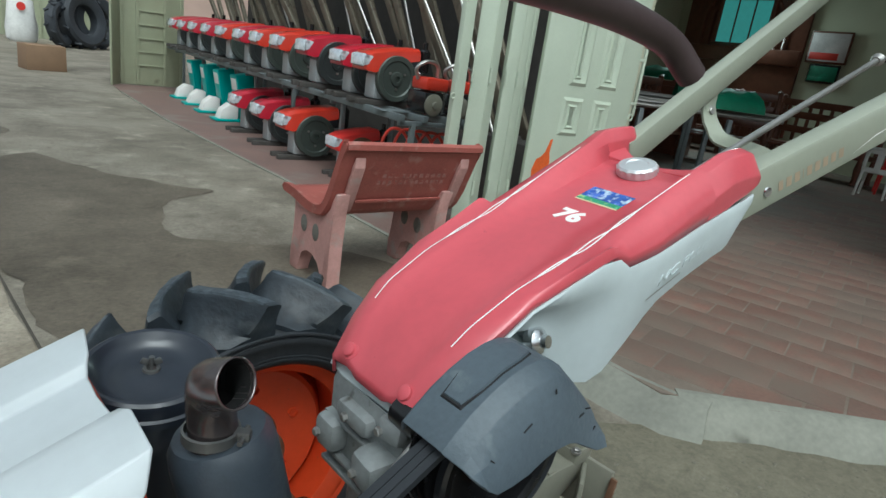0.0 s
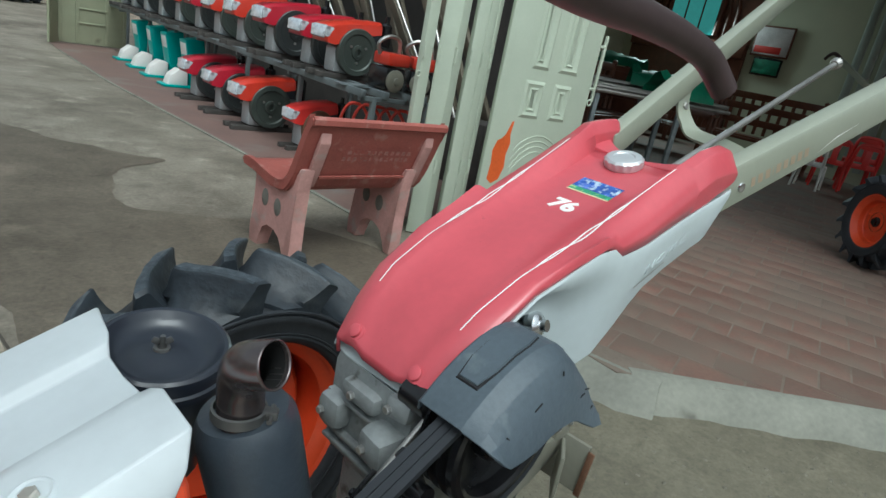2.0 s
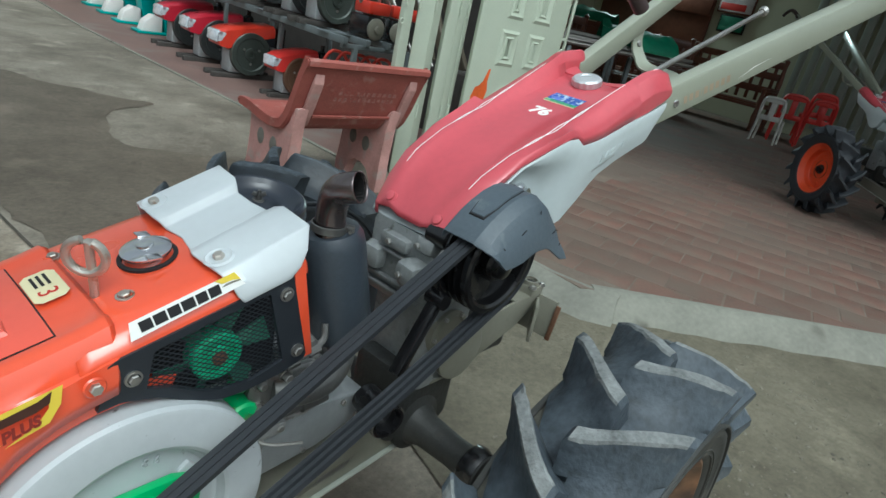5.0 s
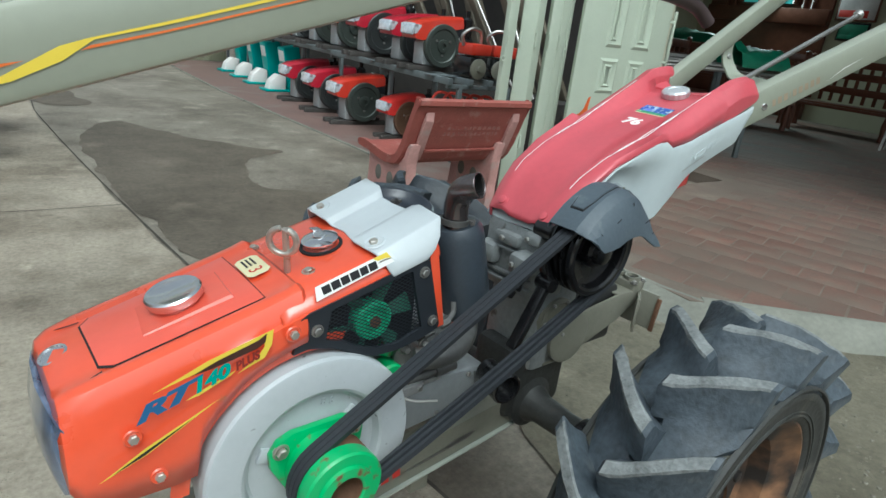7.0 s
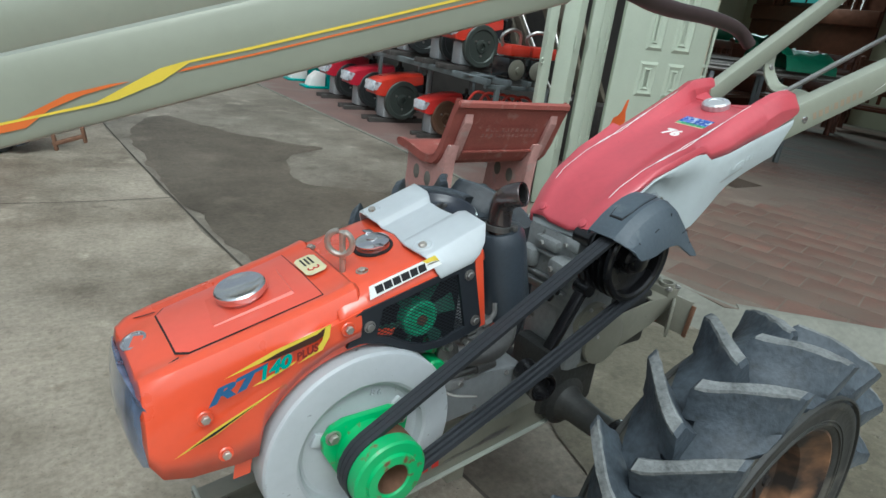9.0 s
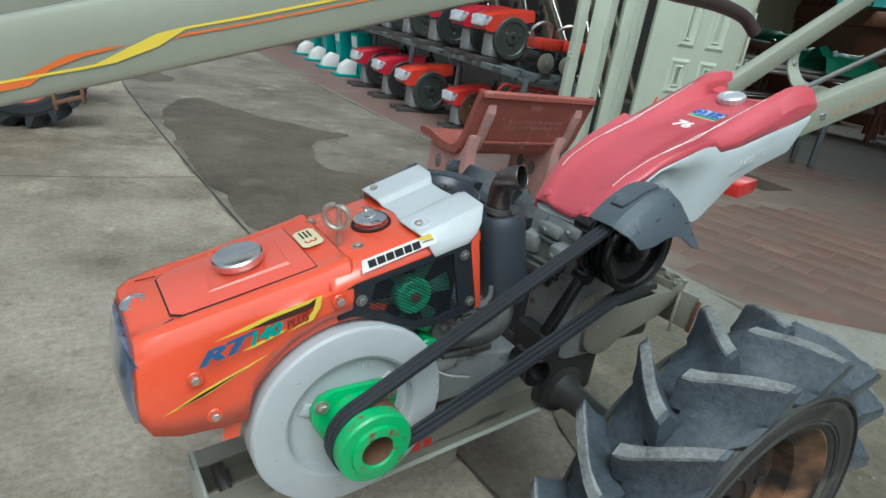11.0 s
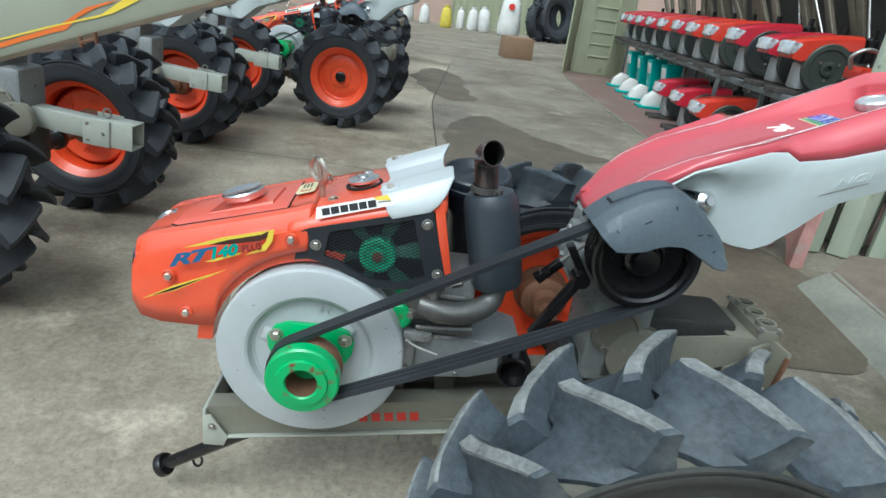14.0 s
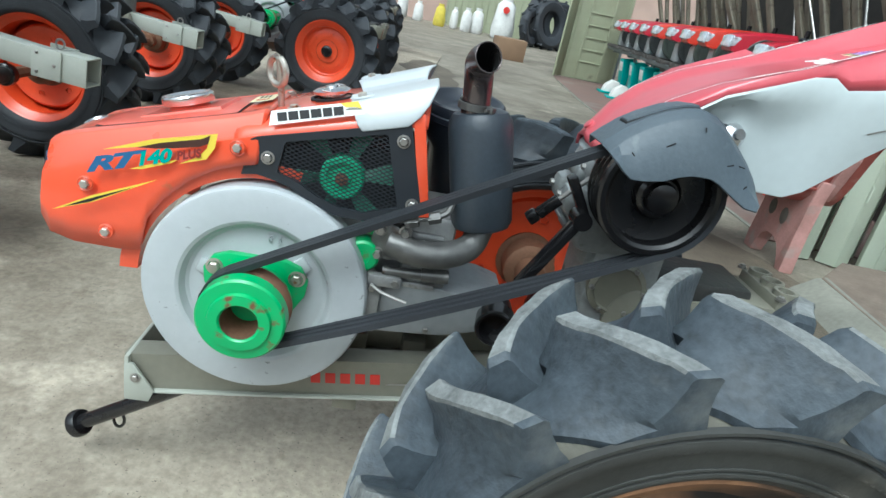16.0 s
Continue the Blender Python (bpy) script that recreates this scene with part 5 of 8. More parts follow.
    m = facing((0.868, cy + 0.020, ztop(0.868)[0] - 0.0036), (0, -1, 0), (1, 0, 0.34))
    words("76", 0.047, M_WHITE, m, cover, 0.0006, 0.05, 0.0020)
    m = facing((0.938, cy + 0.030, ztop(0.938)[0] - 0.0036), (0, -1, 0), (1, 0, 0.34))
    for k, (mt, x0, y0, x1, y1) in enumerate(((M_PICTURE, 0, 0.012, 0.082, 0.05), (M_PICGREEN, 0, 0.0, 0.082, 0.0125), (M_CREAM, 0.0, -0.004, 0.082, -0.0006))):
        bm = bmesh.new()
        flat_strip(bm, [(x0, y0), (x1, y0), (x1, y1), (x0, y1)], m, 0.0006)
        part("picture_sticker", bm, mt, cover, "small glossy blue and green picture sticker")
    # pale tank body
    bm = bmesh.new()
    rings = []
    for x, zb, dy in ((0.535, 0.880, 0), (0.55, 0.900, 0), (0.60, 0.955, 0), (0.68, 0.985, 0), (0.715, 0.985, 0), (0.735, 0.950, 0), (0.75, 0.915, 0), (0.775, 0.895, 0), (0.80, 0.887, 0), (0.83, 0.890, 0), (0.855, 0.906, 0),
                      (0.90, 0.948, 0), (0.93, 0.980, 0), (0.96, 1.005, 0), (1.02, 1.033, 0), (1.08, 1.056, 0), (1.10, 1.064, 0), (1.122, 1.075, 0.004), (1.132, 1.085, 0.006), (1.146, 1.118, 0.007), (1.160, 1.152, 0.008)):
        q = tank_at(min(x, 1.10))
        zt = q[4] + max(0, x - 1.10) * 0.45
        hw = q[3] + 0.0035 + dy
        zb = min(zb, zt - 0.012)
        ins = min(1.0, max(0.0, (0.848 - x) / 0.058))
        ins = 0.024 * ins * ins * (3 - 2 * ins)
        rings.append([(x, cy - hw + 0.030 + ins, zb), (x, cy - hw + 0.008 + ins, zb + 0.005), (x, cy - hw + ins, zb + 0.45 * (zt - zb)), (x, cy - hw + ins * 0.75, zb + 0.66 * (zt - zb)), (x, cy - hw + ins * 0.15, zb + 0.78 * (zt - zb)), (x, cy - hw, zt - 0.005), (x, cy - hw + 0.002, zt - 0.001), (x, cy - hw + 0.007, zt - 0.004), (x, cy - hw + 0.03, max(zb + 0.002, zt - 0.035)),
                      (x, cy + hw - 0.03, max(zb + 0.002, zt - 0.035)), (x, cy + hw - 0.007, zt - 0.004), (x, cy + hw - 0.002, zt - 0.001), (x, cy + hw, zt - 0.005), (x, cy + hw, zb + 0.4 * (zt - zb)), (x, cy + hw - 0.008, zb + 0.005), (x, cy + hw - 0.030, zb)])
    loft(bm, rings)
    body = part("tank_body", bm, M_TANKWHITE, T, "pale grey plastic tank body", 40)
    bm = bmesh.new()
    box(bm, (0.69, cy, 0.925), (0.20, 0.20, 0.09), 0.02)
    part("tank_recess", bm, M_TANKWHITE, body, "recessed grey tank wall behind the belt cover")
    m = facing((0.935, cy - 0.1492, 1.040), (1, -0.02, 0.42), (0, 0, 1))
    words("NC PLUS", 0.020, M_TANKWHITE, m @ Matrix.Diagonal((1.8, 1, 1, 1)), body, 0.0011, 0.4)
    bm = bmesh.new()
    flat_strip(bm, [(-0.03, -0.008), (0.06, -0.008), (0.06, -0.006), (-0.03, -0.006)], m, 0.001)
    part("engraved_rule", bm, M_STEEL, body)
    bm = bmesh.new()
    lathe(bm, (0.722, cy - 0.098, 0.972), (0.15, -1, 0.35), [(0.02, 0), (0.02, 0.014), (0.015, 0.018), (0.009, 0.020), (0.009, 0.028), (0, 0.028)], 16)
    part("side_plug", bm, M_CHROME, body, "chromed plug")


def steering_beam(T, a, b, label, w, h):
    bm = bmesh.new()
    beam(bm, a, b, w, h, bev=0.009)
    return part("handle", bm, M_HANDLE, T, label)


def grip(h, pts, thick=0.022):
    bm = bmesh.new()
    tube(bm, spline(pts, 6), thick, 14, taper=thick * 0.85)
    part("grip", bm, M_GRIP, h, "dark brown rubber grip")


def handle_parts(T):
    """Two steering beams with their bow, the shift rod and the grips."""
    inv = TILLER_POSE.inverted()
    near0, near1 = V(1.160, -0.1543, 1.147), V(2.64, -0.469, 1.792)
    far0, far1 = V(1.166, 0.059, 1.190), V(2.64, 0.2116, 1.856)
    for a, b, nm, wide, tall in ((near0, near1, "near", 0.043, 0.085), (far0, far1, "far", 0.034, 0.060)):
        h = steering_beam(T, a, b, "glossy grey box-section steering handle", wide, tall)
        d = (b - a).normalized()
        g0 = b - d * 0.06
        grip(h, [g0, g0 + d * 0.10 + V(0, 0, 0.015), g0 + d * 0.2, g0 + d * 0.28 + V(0, 0, -0.06), g0 + d * 0.33 + V(0, 0, -0.12)])
        if nm == "near":
            side = d.cross(V(0, 0, 1)).normalized()
            m = facing(a + d * 0.075 + side * 0.0217 + V(0, 0, -0.016), d, (0, 0, 1))
            letter_bars([0.012, 0.014, 0.014, 0.002, 0.014, 0.014, 0.014, 0.014, 0.014], 0.019, 0.009, M_GOLDINK, m @ pose(0.056, -0.004, 0.0008), h)
            bm = bmesh.new()
            lathe(bm, m @ V(0.026, 0.007, 0), side, [(0.010, 0), (0.009, 0.003), (0, 0.004)], 16)
            part("stud", bm, M_CHROME, h, "bright round stud")
            bm = bmesh.new()
            flat_strip(bm, [(0.27, -0.010), (0.34, 0.002), (0.42, 0.006), (0.34, 0.005)], m, 0.001)
            part("stripe", bm, M_WHITE, h)
    # strap between the handles
    pa, pb = V(1.536, 0.094, 1.335), V(1.355, -0.172, 1.240)
    bm = bmesh.new()
    pts = spline([pa, pa + V(-0.003, -0.004, -0.042), pa + V(-0.012, -0.028, -0.078), pa + V(-0.032, -0.070, -0.102), pa * 0.36 + pb * 0.64 + V(0.0, 0, -0.044), pb + V(0, 0.02, -0.018), pb], 6)
    rings = []
    for p, q in zip(pts, pts[1:] + [pts[-1] * 2 - pts[-2]]):
        d = (q - p).normalized()
        w = (V(0.95, 0, 0.30) - d * d.dot(V(0.95, 0, 0.30))).normalized()
        n = d.cross(w)
        rings.append([p + w * 0.024 + n * 0.003, p - w * 0.024 + n * 0.003, p - w * 0.024 - n * 0.003, p + w * 0.024 - n * 0.003])
    loft(bm, rings)
    bow = part("bow", bm, M_HANDLE, T, "bent grey steel strap between the handles")
    bolt(bow, pa + V(0.0, -0.006, -0.045), (-0.3, -1, 0.2), 0.009, 0.009, M_STEEL)
    bm = bmesh.new()
    s0, s1 = V(1.115, -0.085, 1.165), V(1.969, -0.093, 1.467)
    rod(bm, s0, s1, 0.0075, n=12)
    rodp = part("shift_rod", bm, M_STEEL, T, "bare steel gear shift rod")
    bm = bmesh.new()
    lathe(bm, s1, s1 - s0, [(0.0, -0.012), (0.011, -0.010), (0.0165, 0.006), (0.012, 0.018), (0, 0.020)], 16)
    part("knob", bm, M_STEEL, rodp, "worn round knob")


GRIP_LINE = ((0.150, -0.385, 1.388), (0.205, -0.390, 1.378), (0.263, -0.375, 1.371), (0.342, -0.351, 1.368), (0.422, -0.333, 1.368), (0.493, -0.321, 1.365), (0.547, -0.317, 1.356), (0.576, -0.323, 1.336))


def striped_handles(T):
    """The lower handles of the tiller alongside, with painted swooshes."""
    inv = T.matrix_basis.inverted()
    d = V(0.929, -0.178, 0.324).normalized()
    low = V(-0.2326, -0.1684, 1.2009)
    side = d.cross(V(0, 0, 1)).normalized()
    up = side.cross(d)
    for off, lab, s1, f in ((V(0, 0, 0), "grey box-section handle with yellow and orange swooshes", 0.50, 1.19), (V(-0.273, 0.413, -0.027), "plain grey box-section handle", 0.85, 1.0)):
        a, b = low + off - d * 1.25 + up * 0.043 * f - side * 0.022 * f, low + off + d * s1 + up * 0.043 * f - side * 0.022 * f
        bm = bmesh.new()
        beam(bm, inv @ a, inv @ b, 0.044 * f, 0.086 * f, up=inv.to_3x3() @ V(0, 0, 1), bev=0.011)
        h = part("handle", bm, M_HANDLE, T, lab)
        bm = bmesh.new()
        beam(bm, inv @ (b - d * 0.05), inv @ (b + d * 0.035), 0.03, 0.05, bev=0.005)
        if off.length < 0.01:
            beam(bm, inv @ (b + d * 0.02), inv @ V(*GRIP_LINE[0]), 0.022, 0.022, bev=0.004)
        part("bracket", bm, M_STEEL, h, "steel grip bracket")
        tail = b + d * 0.05
        grip(h, [inv @ (V(*q) + tail - V(0.174, -0.367, 1.397)) for q in GRIP_LINE] if off.length > 0.01 else
             [inv @ V(*q) for q in GRIP_LINE], 0.0125)
        if off.length > 0.01:
            continue
        m = inv @ facing(low + side * 0.0006, d, up) @ Matrix.Diagonal((f, f, 1, 1))
        for mt, pts, lift in ((M_YELLOW, [(-0.045, 0.0385), (0.02, 0.0365), (0.45, 0.0330), (0.45, 0.0360), (0.02, 0.0395), (-0.05, 0.0410)], 0.0010),
                              (M_STRIPE_O, [(-0.060, 0.0320), (0.02, 0.0300), (0.45, 0.0265), (0.45, 0.0285), (0.02, 0.0322), (-0.05, 0.0345)], 0.0010),
                              (M_YELLOW, [(-0.50, 0.026), (-0.245, 0.0235), (-0.19, 0.0215), (-0.157, 0.020), (-0.125, 0.020), (-0.078, 0.027), (-0.045, 0.0385), (-0.05, 0.0410), (-0.075, 0.0400), (-0.108, 0.032), (-0.145, 0.0228), (-0.19, 0.0240), (-0.245, 0.0260), (-0.50, 0.029)], 0.0014),
                              (M_STRIPE_O, [(-0.50, 0.012), (-0.249, 0.016), (-0.216, 0.015), (-0.188, 0.027), (-0.153, 0.0325), (-0.107, 0.0345), (-0.125, 0.0365), (-0.167, 0.037), (-0.198, 0.030), (-0.223, 0.024), (-0.245, 0.0225), (-0.50, 0.020)], 0.0012)):
            bm = bmesh.new()
            flat_strip(bm, pts, m, lift)
            part("stripe", bm, mt, h, "yellow and orange swoosh stripe")
        bm = bmesh.new()
        c = inv @ (low - d * 0.221 + up * -0.009)
        ux, uz = inv.to_3x3() @ d, inv.to_3x3() @ V(0, 0, 1)
        for k in (-0.017, 0.017):
            beam(bm, c + ux * k + uz * 0.012, c + ux * (k + 0.003) - uz * 0.008, 0.008, 0.004, up=ux, bev=0.001)
        beam(bm, c - ux * 0.018 + uz * 0.001, c + ux * 0.018 + uz * 0.001, 0.008, 0.005, bev=0.001)
        part("clip", bm, M_RUST, h, "small rusty brown clip")


TILLER_POSE = pose(0, 0, 0, 0, 0, 5)


def tiller(m, label, engine=True, stripes=False, near_rim=None, tow=False, handles=True, group="power tillers"):
    T = thing("power_tiller", m, label, "power tiller", group)
    if engine:
        hood_parts(T)
        screen_parts(T)
        drive_parts(T)
        breather_parts(T)
        engine_parts(T)
    chassis_parts(T, near_rim or M_RIM, tow)
    tank_parts(T)
    if stripes:
        striped_handles(T)
    elif handles:
        handle_parts(T)
    return T


main_tiller = tiller(TILLER_POSE, "orange power tiller with red tank cover and long grey handles", near_rim=M_RIMWORN)


# ---- ground ----
def concrete(name, light, dark, seed):
    """Worn concrete: broad stains, mottling, speckle, fine cracks and a rough bump."""
    m = bpy.data.materials.new(name)
    m.use_nodes = True
    nt = m.node_tree
    n, L = nt.nodes, nt.links
    bs = n["Principled BSDF"]
    tc = n.new("ShaderNodeTexCoord")
    mp = n.new("ShaderNodeMapping")
    mp.inputs["Location"].default_value = (seed, seed * 2.0, 0)
    L.new(tc.outputs["Object"], mp.inputs["Vector"])

    def tex(scale, detail, lo, hi, rough=0.6):
        t = n.new("ShaderNodeTexNoise")
        t.inputs["Scale"].default_value, t.inputs["Detail"].default_value, t.inputs["Roughness"].default_value = scale, detail, rough
        L.new(mp.outputs[0], t.inputs["Vector"])
        r = n.new("ShaderNodeMapRange")
        r.inputs["From Min"].default_value, r.inputs["From Max"].default_value = lo, hi
        L.new(t.outputs["Fac"], r.inputs["Value"])
        return t, r.outputs[0]

    def mix(fac, a, b, kind="MIX", amount=None):
        x = n.new("ShaderNodeMix")
        x.data_type, x.blend_type = "RGBA", kind
        for key, v in (("A", a), ("B", b)):
            if isinstance(v, tuple):
                x.inputs[key].default_value = (*v, 1)
            else:
                L.new(v, x.inputs[key])
        if fac is None:
            x.inputs["Factor"].default_value = amount
        else:
            L.new(fac, x.inputs["Factor"])
        return x.outputs["Result"]
    _, broad = tex(0.9, 7, 0.38, 0.64, 0.62)
    _, mottle = tex(4.5, 6, 0.36, 0.66, 0.7)
    fine, speck = tex(42, 5, 0.3, 0.7, 0.7)
    _, pale = tex(2.3, 6, 0.58, 0.72, 0.6)
    _, grit = tex(150, 2, 0.66, 0.74)
    mid = tuple((a + b) / 2 for a, b in zip(light, dark))
    c = mix(broad, dark, light)
    c = mix(mix(None, mottle, mottle, amount=0.0), c, mix(None, c, mid, amount=0.55))
    c = mix(pale, c, tuple(min(1, v * 1.25) for v in light))
    c = mix(None, c, mix(speck, (0.62, 0.61, 0.60), (1.25, 1.25, 1.24)), "MULTIPLY", 0.75)
    c = mix(None, c, mix(mottle, (0.78, 0.77, 0.75), (1.12, 1.12, 1.12)), "MULTIPLY", 0.8)
    _, stain = tex(0.6, 9, 0.50, 0.64, 0.68)
    c = mix(None, c, mix(stain, (1.06, 1.05, 1.04), (0.66, 0.64, 0.60)), "MULTIPLY", 0.8)
    _, blot = tex(7.5, 7, 0.60, 0.70, 0.65)
    c = mix(None, c, mix(blot, (1.0, 1.0, 1.0), (0.62, 0.60, 0.56)), "MULTIPLY", 0.75)
    c = mix(grit, c, tuple(v * 0.45 for v in dark))
    L.new(c, bs.inputs["Base Color"])
    bs.inputs["Roughness"].default_value = 0.62
    b = n.new("ShaderNodeBump")
    b.inputs["Strength"].default_value, b.inputs["Distance"].default_value = 0.55, 0.006
    L.new(fine.outputs["Fac"], b.inputs["Height"])
    L.new(b.outputs[0], bs.inputs["Normal"])
    return m


def wet_material():
    return concrete("damp_concrete", (0.152, 0.130, 0.100), (0.092, 0.077, 0.057), 11.0)


M_CONC = concrete("yard_concrete", (0.290, 0.265, 0.218), (0.138, 0.121, 0.095), 3.0)
M_SLAB = concrete("pale_concrete", (0.430, 0.387, 0.314), (0.205, 0.175, 0.133), 7.0)
M_DIRT = concrete("trodden_dirt", (0.190, 0.176, 0.130), (0.108, 0.098, 0.070), 15.0)
M_CHIP = mat("pale_stone_chips", (0.165, 0.152, 0.118), 0.9, var=0.4, scale=9, bump=0.4)
M_MORTAR = mat("worn_mortar", (0.185, 0.150, 0.120), 0.9, var=0.3, scale=5, bump=0.3, second=(0.16, 0.115, 0.090), spots=0.45, spot_scale=3)
M_JOINT = mat("joint_dirt", (0.07, 0.062, 0.05), 0.95, var=0.4, bump=0.6)
M_BRICK = mat("paving_brick", (0.158, 0.079, 0.059), 0.80, var=0.35, scale=3.0, bump=0.3, fine=45, second=(0.150, 0.110, 0.085), spots=0.5, spot_scale=2.2)
M_KERB = mat("kerb_cement", (0.205, 0.205, 0.172), 0.88, var=0.25, scale=4, bump=0.5, fine=40, second=(0.125, 0.12, 0.100), spots=0.3, spot_scale=5)
M_TILE = mat("red_floor_tile", (0.18, 0.115, 0.098), 0.6, var=0.25, scale=2.0, bump=0.1, second=(0.20, 0.165, 0.145), spots=0.4, spot_scale=1.5)
for mm, amount in ((M_BRICK, 0.16), (M_TILE, 0.15)):
    nt = mm.node_tree
    info = nt.nodes.new("ShaderNodeObjectInfo")
    geo = nt.nodes.new("ShaderNodeNewGeometry")
    add = nt.nodes.new("ShaderNodeMath")
    nt.links.new(info.outputs["Random"], add.inputs[0])
    nt.links.new(geo.outputs["Random Per Island"], add.inputs[1])
    fr = nt.nodes.new("ShaderNodeMath")
    fr.operation = "FRACT"
    nt.links.new(add.outputs[0], fr.inputs[0])
    rng = nt.nodes.new("ShaderNodeMapRange")
    rng.inputs["To Min"].default_value, rng.inputs["To Max"].default_value = 1 - amount, 1 + amount
    nt.links.new(fr.outputs[0], rng.inputs["Value"])
    bs = nt.nodes["Principled BSDF"]
    src = bs.inputs["Base Color"].links[0].from_socket
    hs = nt.nodes.new("ShaderNodeHueSaturation")
    nt.links.new(src, hs.inputs["Color"])
    nt.links.new(rng.outputs[0], hs.inputs["Value"])
    nt.links.new(hs.outputs[0], bs.inputs["Base Color"])

bm = bmesh.new()
bmesh.ops.create_grid(bm, x_segments=40, y_segments=40, size=60)
ground = tagged(link("ground", bm, M_CONC), "weathered grey concrete yard with dark stains", "ground", kind="structure")


def wobbly(pts, k=8, amp=0.05, seed=1, scale=3.0):
    out = []
    P = spline([(*p, 0) for p in pts + pts[:1]], k)[:-1]
    for p in P:
        q = noise.noise_vector(Vector((p.x * scale, p.y * scale, seed))) * amp + noise.noise_vector(Vector((p.x * scale * 4, p.y * scale * 4, seed))) * amp * 0.35
        out.append((p.x + q.x, p.y + q.y))
    return out


def sheet(name, pts, z, material, label, category, parent=None):
    bm = bmesh.new()
    f = bm.faces.new([bm.verts.new((x, y, z)) for x, y in pts])
    bmesh.ops.triangulate(bm, faces=[f])
    ob = link(name, bm, material)
    if parent:
        ob.parent = parent
        return tagged(ob, label)
    return tagged(ob, label, category, kind="structure")


def joint_x(y):
    """Where the long joint of the slabs runs."""
    return 0.5590 - 0.1507 * y + 0.00543 * y * y if y < 6.5 else joint_x(6.49)


slab_edge = [(joint_x(y) - 0.01 + 0.015 * math.sin(y * 7), y) for y in [-3 + 0.25 * i for i in range(60)]]
sheet("slab", slab_edge + [(-11, 12), (-11, -3)], 0.003, M_SLAB, "paler concrete slab beside the joint", "pavement", ground)
wet = [(0.06, 5.12), (0.43, 5.96), (0.70, 5.61), (0.97, 5.17), (1.34, 4.76), (1.64, 4.51), (1.33, 4.28), (1.09, 3.79), (1.16, 3.34), (1.52, 3.12), (1.99, 2.92), (2.35, 2.43), (2.36, 1.78), (2.21, 1.25), (1.84, 1.03), (1.33, 1.18), (0.81, 1.33), (0.46, 1.54),
       (0.33, 1.96), (0.27, 2.50), (0.18, 3.15), (0.11, 3.81), (0.06, 4.49)]
sheet("wet_patch", wobbly(wet, 8, 0.07, 3, 3.5), 0.0052, wet_material(), "dark damp patch drying on the concrete", "puddle", ground)
wet2 = [(-0.33, 7.31), (-0.05, 6.84), (0.33, 6.98), (0.22, 7.84), (0.00, 9.35), (-0.45, 9.85), (-0.67, 8.54)]
sheet("wet_patch", wobbly(wet2, 8, 0.1, 5, 2.0), 0.0052, wet_material(), "", "", ground)
bm = bmesh.new()
for i in range(100):
    y0, y1 = -3 + 0.14 * i, -3 + 0.14 * (i + 1)
    w0, w1 = (0.006 + 0.006 * noise.noise(Vector((0, y0 * 5, 0)))) , (0.006 + 0.006 * noise.noise(Vector((0, y1 * 5, 0))))
    bm.faces.new([bm.verts.new(p) for p in ((joint_x(y0) - w0, y0, 0.0085), (joint_x(y0) + w0, y0, 0.0085), (joint_x(y1) + w1, y1, 0.0085), (joint_x(y1) - w1, y1, 0.0085))])
part("joint", bm, M_JOINT, ground, "dirt-filled slab joint")
for yc in (3.13, -1.2, 8.9):
    bm = bmesh.new()
    for i in range(60):
        x0, x1 = joint_x(yc) - 0.1 * i, joint_x(yc) - 0.1 * (i + 1)
        a, b = yc + 0.012 * math.sin(x0 * 5), yc + 0.012 * math.sin(x1 * 5)
        bm.faces.new([bm.verts.new(p) for p in ((x0, a - 0.004, 0.0085), (x0, a + 0.004, 0.0085), (x1, b + 0.004, 0.0085), (x1, b - 0.004, 0.0085))])
    part("joint", bm, M_JOINT, ground)

def dusted(m, dust):
    """Trodden dust in drifts that run over pieces and joints alike."""
    nt = m.node_tree
    n, L = nt.nodes, nt.links
    bs = n["Principled BSDF"]
    src = bs.inputs["Base Color"].links[0].from_socket
    geo = n.new("ShaderNodeNewGeometry")
    fac = None
    for scale, lo, hi, top in ((1.1, 0.38, 0.60, 0.85), (7.0, 0.40, 0.64, 0.60), (34.0, 0.45, 0.62, 0.35)):
        nz = n.new("ShaderNodeTexNoise")
        nz.inputs["Scale"].default_value, nz.inputs["Detail"].default_value, nz.inputs["Roughness"].default_value = scale, 7.0, 0.62
        L.new(geo.outputs["Position"], nz.inputs["Vector"])
        mr = n.new("ShaderNodeMapRange")
        mr.interpolation_type = "SMOOTHSTEP"
        for key, val in (("From Min", lo), ("From Max", hi), ("To Max", top)):
            mr.inputs[key].default_value = val
        L.new(nz.outputs["Fac"], mr.inputs["Value"])
        if fac is None:
            fac = mr.outputs[0]
        else:
            mx = n.new("ShaderNodeMath")
            mx.operation = "MAXIMUM"
            L.new(fac, mx.inputs[0])
            L.new(mr.outputs[0], mx.inputs[1])
            fac = mx.outputs[0]
    mix = n.new("ShaderNodeMixRGB")
    mix.inputs[2].default_value = (*dust, 1)
    L.new(fac, mix.inputs[0])
    L.new(src, mix.inputs[1])
    L.new(mix.outputs[0], bs.inputs["Base Color"])


for mm in (M_BRICK, M_MORTAR):
    dusted(mm, (0.128, 0.097, 0.076))

